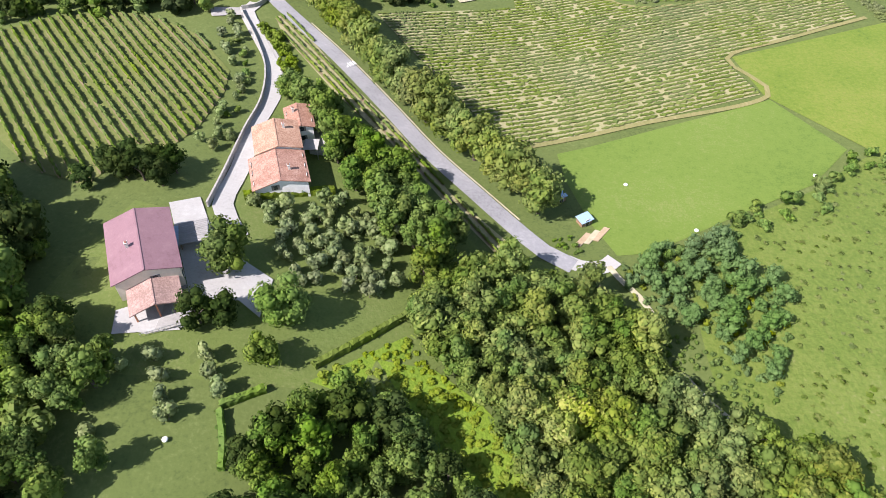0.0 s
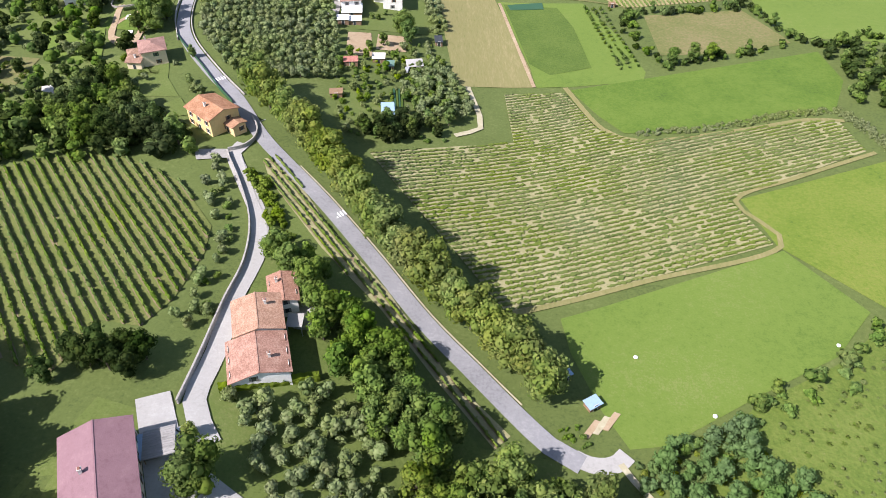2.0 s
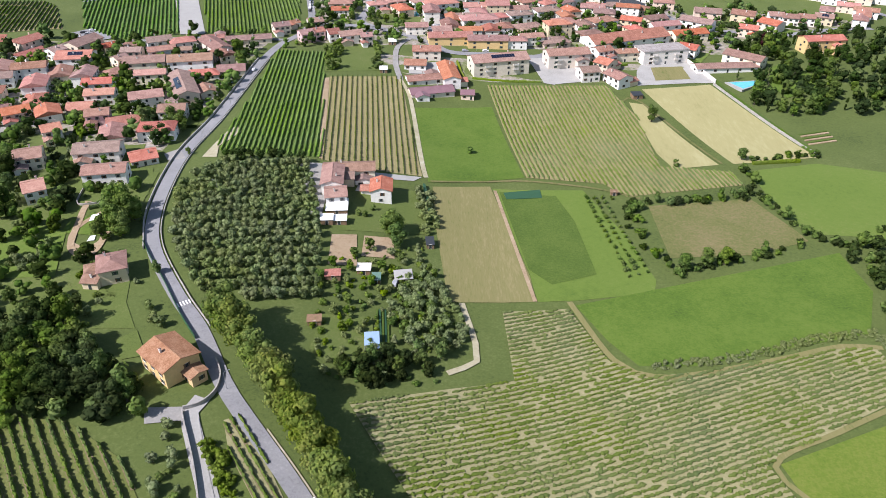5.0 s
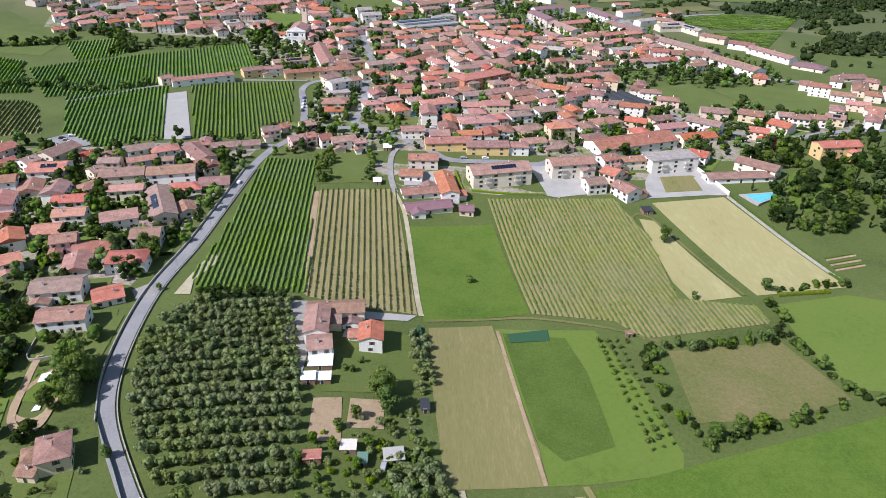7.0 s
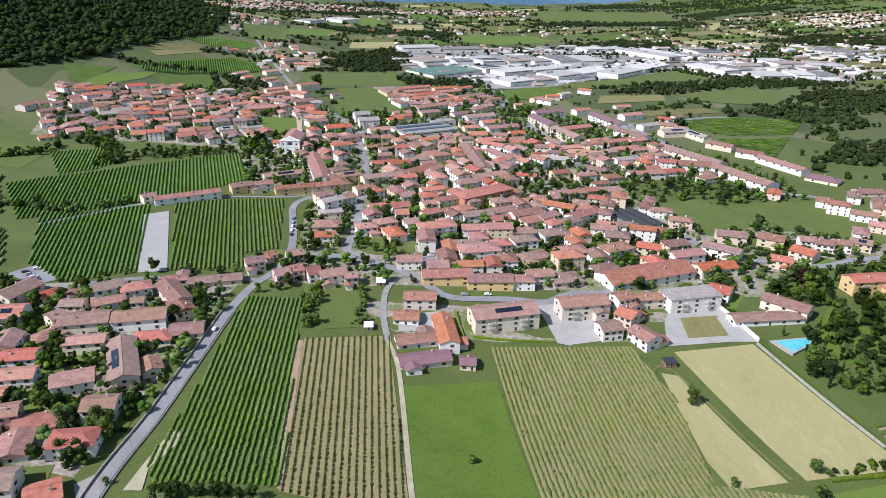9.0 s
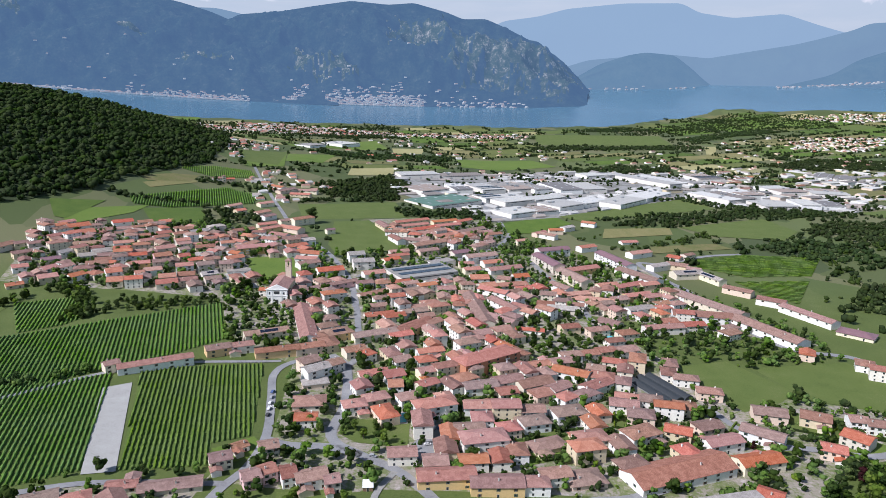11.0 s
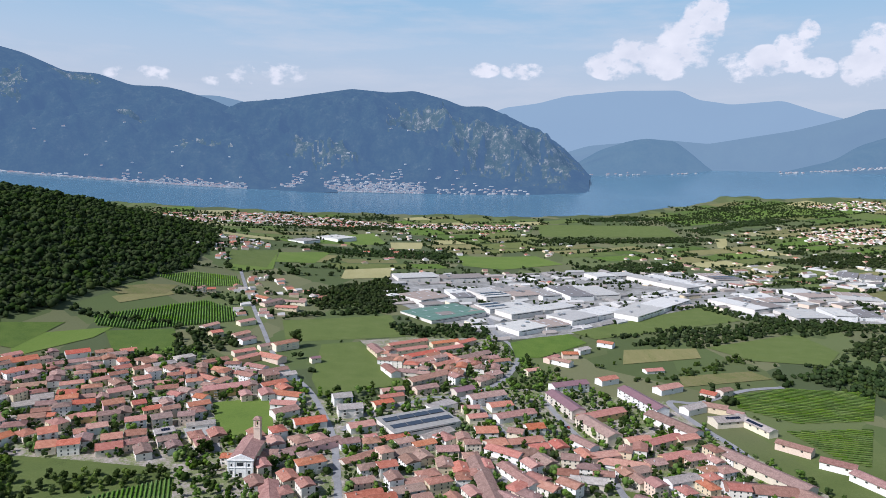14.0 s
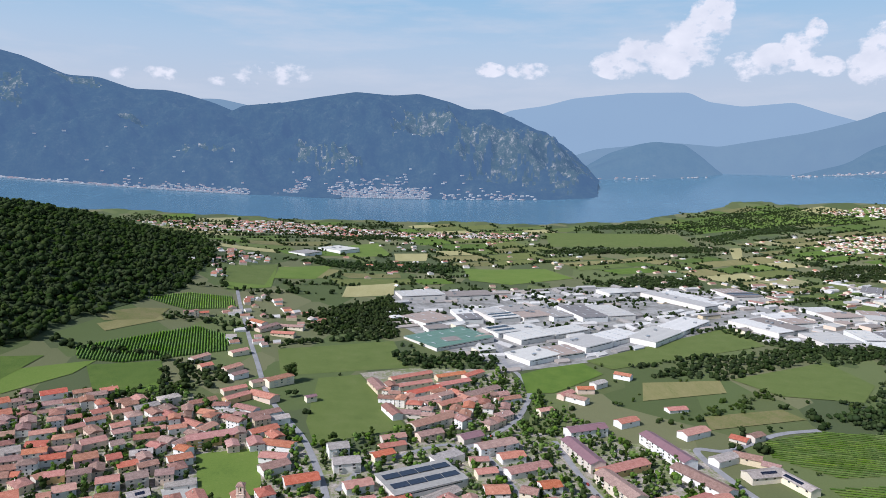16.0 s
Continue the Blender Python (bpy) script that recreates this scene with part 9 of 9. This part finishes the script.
for x, y, s, k in ((-129, 336, 1.2, WIDE_TREE), (-122, 330, 1.1, WIDE_TREE), (-121, 319, 0.9, WIDE_TREE), (-141, 274, 0.75, BROAD), (-183, 354, 1.0, BROAD), (-178, 340, 1.0, DARK), (-174, 330, 0.9, BROAD), (-190, 368, 1.1, DARK), (-196, 380, 1.1, BROAD), (-160, 338, 0.6, BROAD), (-99, 293, 0.55, BROAD), (-146, 259, 0.9, DARK), (-16, 333, 0.9, WIDE_TREE), (-24, 318, 0.62, BROAD), (-30, 303, 0.5, BROAD)):
    put_tree(k, x, y, s, "garden_tree", "full dark green tree in a garden", "trees in the gardens", rnd)
for x, y in ((-153, 316), (-146, 311), (-146, 306), (-147, 300), (-143, 295), (-148, 294), (-152, 299), (-157, 321), (-92, 266), (-88, 263), (-94, 272)):
    put_tree(OLIVE, x, y, rnd.uniform(1.0, 1.3), "olive_bush", "silver-green olive on a garden lawn", "lawn olives", rnd)
copse([(-15, 292), (-8, 303), (1, 303), (12, 281), (12, 268), (4, 264), (-6, 262), (-13, 276)], 3.6, [OLIVE, OLIVE, SHRUB], ["olive_leaf", "olive_leaf", "leaf"], (0.9, 1.4), "silver-green bushes of the wild garden", 180)
copse([(-31, 249), (-16, 249), (-6, 256), (5, 251), (2, 246), (-20, 242), (-32, 243)], 3.8, [MIDTREE, SHRUB], ["dark_leaf", "leaf"], (0.5, 0.9), "dark hedge of bushes below the vegetable gardens", 184)
field("garden", [(-37, 275), (-20, 276), (-17, 253), (-31, 253), (-39, 257)], "lawn", 0.3, "garden lawn round a shed", "lawn", cell=8)
for k in range(5):
    bm = bmesh.new()
    prism(bm, [(-19 + k * 1.0, 281), (-18.4 + k * 1.0, 281), (-16.4 + k * 0.8, 261), (-17 + k * 0.8, 261)], lambda a, b: ground(a, b) - 0.1, lambda a, b: ground(a, b) + 0.55)
    tagged(part("vegetable_bed", bm, "net" if k % 2 else "clover"), "long narrow bed of vegetables in the garden", "garden bed", "narrow garden beds")


def garden_plot(x, y, a, l, w, seed):
    """A mown plot round a house, closed by a clipped hedge on three sides."""
    r = random.Random(seed)
    m = [r.uniform(4, 7) for i in range(4)]
    ring = [(-l - m[0], -w - m[1]), (l + m[2], -w - m[1]), (l + m[2], w + m[3]), (-l - m[0], w + m[3])]
    ring = [(x + p * math.cos(a) - q * math.sin(a), y + p * math.sin(a) + q * math.cos(a)) for p, q in ring]
    if any(np.min(np.hypot(ALL_LANES[:, 0] - p, ALL_LANES[:, 1] - q)) < 5.0 or in_field(p, q) for p, q in ring):
        return
    field("garden", ring, r.choice(("lawn", "lawn", "meadow", "paving")), 0.22, "small garden plot round a house", "garden", cell=9)
    if all(min(abs(p - h[0]) + abs(q - h[1]) for h in PLOTS) > 6 for p, q in ring[:2]):
        hedge([ring[3], ring[0]], 0.9, 1.4, r.choice(("leaf", "bramble", "dark_leaf")), "clipped garden hedge beside a village house", seed)
        hedge([ring[0], ring[1]], 0.9, 1.4, r.choice(("leaf", "bramble", "dark_leaf")), "clipped garden hedge beside a village house", seed + 1)


for k, (x, y, a, l, w) in enumerate([p for p in PLOTS if 370 < p[1] < 760 and p[3] < 14][:85]):
    garden_plot(x, y, a, l, w, 300 + k)
copse([(-346, 664), (-318, 684), (-286, 682), (-268, 669), (-243, 682), (-214, 704), (-216, 698), (-243, 674), (-268, 660), (-290, 672), (-318, 674), (-344, 652)], 6.0, [MIDTREE, TOWNTREE], ["dark_leaf", "leaf"], (0.6, 0.95), "dark trees along the edge of the vineyards", 190)
copse([(-440, 792), (-400, 795), (-356, 812), (-340, 846), (-352, 848), (-366, 820), (-400, 808), (-440, 806)], 7.0, [MIDTREE, TOWNTREE], ["dark_leaf", "leaf"], (0.7, 1.1), "dark trees along the meadow", 194)
copse([(-342, 855), (-326, 882), (-292, 839), (-271, 798), (-293, 790), (-310, 840)], 7.0, [MIDTREE, TOWNTREE], ["dark_leaf", "leaf"], (0.7, 1.1), "dark trees between vineyard and village", 198)


# ---- woods, hedgerows and villages far off ----
def far_free(places, margin=4.0):
    out = []
    for x, y in places:
        ok = True
        for px, py, a, l, w in PLOTS:
            if abs(x - px) < l + w and abs(y - py) < l + w:
                u, v = (x - px) * math.cos(a) + (y - py) * math.sin(a), -(x - px) * math.sin(a) + (y - py) * math.cos(a)
                if abs(u) < l + margin and abs(v) < w + margin:
                    ok = False
                    break
        if ok and not in_field(x, y):
            out.append((x, y))
    return out


HILL_WOOD = [(-470, 1900), (-420, 1560), (-440, 1460), (-470, 1330), (-480, 1240), (-520, 1150), (-640, 1000), (-800, 1100), (-1000, 1400), (-1120, 1750), (-950, 2050), (-600, 2200), (-520, 2050)]
field("forest_floor", HILL_WOOD, "forest_floor", 0.8, "dark green floor of the hill wood", "ground", cell=30)
hill_spots = [p for p in scatter(HILL_WOOD, 11.0, rnd) if not inside(VINES_UPPER, p[0], p[1])]
thicket("hill_wood", hill_spots[0::3], FARTREE, "wood_leaf", "dense dark green wood covering the hill", "wood", (0.9, 2.1), seed=31)
thicket("hill_wood", hill_spots[1::3], FARTREE, "wood_leaf", "dense dark green wood covering the hill", "wood", (0.7, 1.5), seed=32)
thicket("hill_wood", hill_spots[2::3], FARTREE, "dark_leaf", "dense dark green wood covering the hill", "wood", (0.8, 1.9), seed=33)
WOODS = [
    [(-327, 1248), (-245, 1236), (-230, 1181), (-279, 1115), (-310, 1108), (-341, 1115), (-318, 1130), (-302, 1178)], [(-204, 1505), (-80, 1739), (-50, 1568), (-54, 1426), (-175, 1417)],
    [(-470, 1240), (-394, 1237), (-330, 1252), (-330, 1262), (-400, 1252), (-470, 1262)], [(-205, 1345), (-60, 1425), (-60, 1440), (-205, 1362)],
    [(-196, 1581), (-74, 1691), (-40, 1598), (-50, 1500), (-63, 1514), (-170, 1476)], [(-50, 1370), (10, 1340), (88, 1390), (95, 1298), (-27, 1284), (-60, 1330)],
    [(270, 1280), (367, 1368), (460, 1390), (587, 1471), (700, 1430), (720, 1380), (539, 1370), (417, 1300), (340, 1280)],
    [(470, 1580), (520, 1500), (600, 1440), (640, 1400), (600, 1390), (520, 1440), (470, 1520)],
    [(560, 1260), (640, 1330), (760, 1340), (800, 1220), (680, 1150), (580, 1190)], [(430, 1150), (520, 1190), (600, 1150), (560, 1060), (470, 1080)],
    [(-340, 2080), (-200, 2120), (-60, 2180), (60, 2150), (40, 2050), (-80, 2030), (-220, 2010)], [(330, 1960), (480, 2060), (620, 2040), (600, 1960), (420, 1920)],
    [(-560, 2700), (-300, 2560), (-100, 2650), (-140, 2720), (-320, 2640), (-540, 2760)], [(300, 2480), (600, 2520), (860, 2560), (900, 2480), (620, 2440), (320, 2420)],
    [(860, 2700), (1100, 2900), (1300, 3000), (1340, 2920), (1100, 2800), (900, 2640)], [(500, 2960), (760, 3080), (900, 3000), (700, 2930)],
    [(900, 2100), (1100, 2250), (1300, 2200), (1200, 2050), (1000, 2020)], [(-400, 1428), (-300, 1440), (-255, 1425), (-262, 1404), (-330, 1412), (-392, 1408)],
    [(430, 760), (560, 840), (700, 900), (760, 820), (600, 700), (480, 680)], [(400, 880), (470, 960), (600, 980), (640, 920), (520, 860)],
]
for i, poly in enumerate(WOODS):
    thicket("wood", scatter(poly, 10.5, rnd), FARTREE, "wood_leaf", "dark green copse among the fields", "wood", (0.7, 1.25), seed=40 + i)

# a patchwork of far fields with hedges and tree belts on their edges
PATCH_COVERS = ("lawn", "meadow", "lush", "clover", "mown", "wheat", "dry", "vine_soil", "vine_grass")


def far_fields():
    """Small fields that nobody could count, in one mesh; returns the places of the trees on their edges."""
    r = random.Random(77)
    V, F, I, trees = [], [], [], []
    c, s = math.cos(0.42), math.sin(0.42)
    shut = BOUNDS + [(np.min(p, axis=0), np.max(p, axis=0), p) for p in [HILL_WOOD, WORKS_ZONE] + WOODS]

    def held(x, y):
        return any(lo[0] < x < hi[0] and lo[1] < y < hi[1] and inside(p, x, y) for lo, hi, p in shut)
    v = -1700.0
    while v < 3400:
        deep = r.uniform(62, 120)
        u = 300.0 + r.uniform(-60, 0)
        while u < 4200:
            wide = r.uniform(70, 190)
            quad = [(u + 4, v + 4), (u + wide - 4, v + 4), (u + wide - 4, v + deep - 4), (u + 4, v + deep - 4)]
            quad = [(a * c - b * s + r.uniform(-9, 9), a * s + b * c + r.uniform(-9, 9)) for a, b in quad]
            u += wide
            mx, my = sum(p[0] for p in quad) / 4, sum(p[1] for p in quad) / 4
            reach = math.hypot(mx - 3, my - 300)
            if my < 1060 or abs(mx) > 0.72 * (my - 200) or reach > np.interp(mx / (my - 300), SHORE_SIDE, SHORE_REACH) - 70 or (my < 1330 and mx < 330):
                continue
            for a, b in ((quad[0], quad[1]), (quad[1], quad[2])):
                if r.random() < 0.72:
                    full, n = r.choice((0.5, 0.9, 1.0)), int(math.hypot(a[0] - b[0], a[1] - b[1]) / 6.5)
                    trees += [(a[0] + (b[0] - a[0]) * k / n + r.gauss(0, 2.6), a[1] + (b[1] - a[1]) * k / n + r.gauss(0, 2.6)) for k in range(n) if r.random() < full]
            if any(held(*p) for p in quad + [(mx, my)]):
                continue
            if r.random() < 0.07:
                trees += [(r.uniform(quad[0][0], quad[2][0]), r.uniform(quad[0][1], quad[2][1])) for k in range(40)]
                continue
            cover = r.choices(range(len(PATCH_COVERS)), (30, 5, 14, 20, 6, 4, 7, 3, 12))[0]
            o = len(V)
            for k in range(5):
                for q in range(5):
                    x = (quad[0][0] * (4 - q) + quad[1][0] * q) / 4 * (4 - k) / 4 + (quad[3][0] * (4 - q) + quad[2][0] * q) / 4 * k / 4
                    y = (quad[0][1] * (4 - q) + quad[1][1] * q) / 4 * (4 - k) / 4 + (quad[3][1] * (4 - q) + quad[2][1] * q) / 4 * k / 4
                    V.append((x, y, ground(x, y) + 0.45))
            for k in range(4):
                for q in range(4):
                    F.append((o + k * 5 + q, o + k * 5 + q + 1, o + k * 5 + q + 6, o + k * 5 + q + 5))
                    I.append(cover)
        v += deep
    tagged(new("far_fields", mesh_from("far_fields", V, F, list(PATCH_COVERS), I)), "patchwork of green and straw-coloured fields across the valley", "fields", kind="stuff")
    return trees


WORKS_ZONE = [(-80, 1560), (20, 1380), (100, 1290), (300, 1390), (480, 1560), (560, 1440), (760, 1440), (860, 1600), (700, 1760), (560, 1930), (330, 1930), (-80, 1800)]
hedge_places = far_fields()
for i in range(900):
    hedge_places.append((rnd.uniform(-350, 1500), rnd.uniform(1100, 2900)) if i % 3 else (rnd.uniform(380, 1200), rnd.uniform(750, 1400)))
SHORE = [p for p in scatter([(-900, 3020), (-300, 2790), (0, 2800), (500, 2780), (800, 2950), (1150, 3250), (1350, 3450), (1700, 3350), (1600, 3000), (1200, 3000), (800, 2800), (400, 2700), (-300, 2700), (-900, 2850), (-1150, 2900), (-1150, 3080)], 13, rnd) if rnd.random() < 0.62]
thicket("hedgerows", far_free(hedge_places), FARTREE, "wood_leaf", "hedgerows and field trees across the valley floor", "hedgerow", (0.4, 1.35), seed=60)
thicket("shore_trees", far_free(SHORE), FARTREE, "wood_leaf", "belt of trees along the lake shore", "wood", (0.6, 1.1), seed=61)


def far_village(name, places, label, seed, size=(9, 16), lift=None, mats=("joined_wall", "joined_roof", "joined_roof_red", "joined_shed")):
    """A village too far to count its houses: small gabled bodies of many sizes."""
    r = random.Random(seed)
    V, F, I = [], [], []
    for x, y in places:
        L, W, h = r.uniform(*size), r.uniform(10, 14), r.choice((1.4, 1.8, 2.6, 4))
        a = r.choice((0.4, 0.4, 1.97)) + r.uniform(-0.25, 0.25)
        z = (ground(x, y) if lift is None else lift(x, y)) - 1
        c, s = math.cos(a), math.sin(a)
        o = len(V)
        for (u, v, q) in ((-1, -1, 0), (1, -1, 0), (1, 1, 0), (-1, 1, 0), (-1, -1, h), (1, -1, h), (1, 1, h), (-1, 1, h), (-1, 0, h + 2.6), (1, 0, h + 2.6)):
            V.append((x + u * L / 2 * c - v * W / 2 * s, y + u * L / 2 * s + v * W / 2 * c, z + 1 * (q > 0) + q))
        F += [(o, o + 1, o + 5, o + 4), (o + 1, o + 2, o + 6, o + 9, o + 5), (o + 2, o + 3, o + 7, o + 6), (o + 3, o, o + 4, o + 8, o + 7), (o + 4, o + 5, o + 9, o + 8), (o + 6, o + 7, o + 8, o + 9)]
        k = r.choice((1, 1, 2, 2, 3) if r.random() < 0.9 else (3,))
        I += [0, 0, 0, 0, k, k]
    me = mesh_from(name, V, F, list(mats), I)
    return tagged(new(name, me), label, "village", kind="stuff")


far_village("lakeside_village", [p for p in scatter([(-760, 2990), (-640, 3020), (-168, 2800), (-60, 2760), (300, 2760), (320, 2720), (-100, 2700), (-376, 2640), (-658, 2700)], 17.5, rnd) if rnd.random() < 0.8], "far village of white houses and red roofs by the lake", 1)
far_village("eastern_village", [p for p in scatter([(1150, 2480), (1349, 2403), (1620, 2700), (1420, 2780), (1250, 2650)], 22, rnd) if rnd.random() < 0.75], "far village with red roofs in the valley", 2)
far_village("shore_village", [p for p in scatter([(1560, 3250), (1800, 3350), (2050, 3200), (1750, 3100)], 24, rnd) if rnd.random() < 0.8], "far pale town on the lake shore", 3)
far_village("hamlet", far_free([p for p in scatter([(-479, 1749), (-388, 1703), (-330, 1860), (-378, 2030), (-480, 2100), (-520, 1950)], 24, rnd) if rnd.random() < 0.55]), "hamlet of small houses under the wooded hill", 4)
far_village("hamlet", far_free([p for p in scatter([(-290, 1350), (-230, 1320), (-150, 1500), (-190, 1560), (-300, 1620), (-340, 1560)], 22, rnd) if rnd.random() < 0.6], 8), "row of houses along the far street", 5)
far_village("scattered_farms", far_free([(rnd.uniform(-300, 1500), rnd.uniform(1750, 2800)) for i in range(230)], 8), "scattered farms among the far fields", 6)
far_village("scattered_farms", far_free([(rnd.uniform(620, 1200), rnd.uniform(1480, 2050)) for i in range(90)], 8), "houses and sheds round the works", 7, (12, 34), mats=("joined_wall", "joined_shed", "joined_roof", "joined_shed"))


far_village("lakeside_village", [p for p in scatter([(-40, 2790), (120, 2810), (310, 2830), (350, 2760), (170, 2700), (-20, 2720)], 19, rnd) if rnd.random() < 0.7], "far village of white houses and red roofs by the lake", 8)
far_village("hill_foot_village", far_free([p for p in scatter([(-1100, 2900), (-800, 2700), (-660, 2640), (-700, 2830), (-900, 2960)], 22, rnd) if rnd.random() < 0.5]), "scattered houses at the foot of the hill by the lake", 9)
far_village("works_sheds", far_free([p for p in scatter(WORKS_ZONE, 30, rnd) if rnd.random() < 0.42], 1.0), "low sheds and stores packed between the works halls", 10, (18, 44), mats=("joined_shed", "joined_shed", "joined_shed", "joined_shed"))
far_village("works_sheds", far_free([p for p in scatter([(820, 1760), (1000, 1700), (1200, 1900), (1000, 2080), (860, 1960)], 32, rnd) if rnd.random() < 0.5], 1.0), "low sheds of the eastern works", 12, (18, 48), mats=("joined_shed", "joined_shed", "joined_shed", "joined_shed"))


def shore_town(slope, side_lo, side_hi, n, up, seed, label, mats):
    """Pale houses at the foot of the mountains across the lake."""
    r = random.Random(seed)
    sides_of, grid = SLOPES[slope]
    rows, cols = grid.shape[:2]
    spots, heights = [], {}
    for i in range(n):
        c = np.interp(r.uniform(side_lo, side_hi), sides_of, np.arange(cols))
        q = min(abs(r.gauss(0, 1)) * up, 0.8) * (rows - 1)
        p = grid[int(q), int(c)] + (grid[min(int(q) + 1, rows - 1), int(c)] - grid[int(q), int(c)]) * (q - int(q))
        spot = (float(p[0]) + r.uniform(-9, 9), float(p[1]) - 3)
        spots.append(spot)
        heights[spot] = max(float(p[2]), float(lake_level(np.float64(math.hypot(p[0] - 3, p[1] - 300)))) + 1)
    return far_village("shore_town", spots, label, seed, (9, 18), lambda x, y: heights[(x, y)], mats)


# haze is painted over these distant walls and roofs as bluish emission
M["far_wall"] = far_haze_material("hazed_house_walls", [(0.34, 0.31, 0.28), (0.55, 0.51, 0.47)], (0.26, 0.38, 0.52), 0.45, 0.02)
M["far_roof"] = far_haze_material("hazed_house_roofs", [(0.24, 0.13, 0.10), (0.36, 0.21, 0.16)], (0.24, 0.34, 0.47), 0.45, 0.02)
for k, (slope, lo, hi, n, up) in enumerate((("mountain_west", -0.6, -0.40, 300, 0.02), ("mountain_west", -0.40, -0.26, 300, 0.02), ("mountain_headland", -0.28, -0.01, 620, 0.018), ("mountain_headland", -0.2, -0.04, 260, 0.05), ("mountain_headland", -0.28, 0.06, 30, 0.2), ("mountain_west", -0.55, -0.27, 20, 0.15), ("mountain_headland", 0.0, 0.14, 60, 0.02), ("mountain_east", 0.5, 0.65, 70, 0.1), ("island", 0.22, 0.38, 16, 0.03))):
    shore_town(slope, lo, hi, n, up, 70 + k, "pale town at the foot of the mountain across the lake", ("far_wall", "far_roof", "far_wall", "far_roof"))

# belts of trees between the works halls
thicket("works_trees", far_free([(rnd.uniform(-60, 860), rnd.uniform(1380, 1900)) for i in range(380)], 1.0), FARTREE, "wood_leaf", "trees between the works halls and yards", "trees", (0.45, 0.95), seed=63)
# wild hedges and clumps on the rough slopes beyond the row houses
rough = []
for line in ([(330, 1010), (420, 1060), (520, 1120), (640, 1180), (760, 1190)], [(250, 1120), (330, 1170), (430, 1240), (540, 1300)], [(470, 980), (500, 1080), (480, 1180)], [(600, 1010), (640, 1120), (620, 1230)], [(220, 1180), (270, 1230), (330, 1270)], [(400, 930), (500, 900), (620, 930), (720, 1000)], [(700, 1120), (780, 1240), (860, 1330)], [(180, 1290), (240, 1330), (300, 1370)]):
    for x, y in curve_line(line, 7):
        if rnd.random() < 0.75:
            rough += [(x + rnd.gauss(0, 7), y + rnd.gauss(0, 7)) for i in range(rnd.choice((1, 1, 2, 4)))]
thicket("wild_hedge", far_free(rough, 2.0), FARTREE, "dark_leaf", "wild hedges and clumps of trees on rough meadows", "hedge", (0.4, 1.0), seed=64)
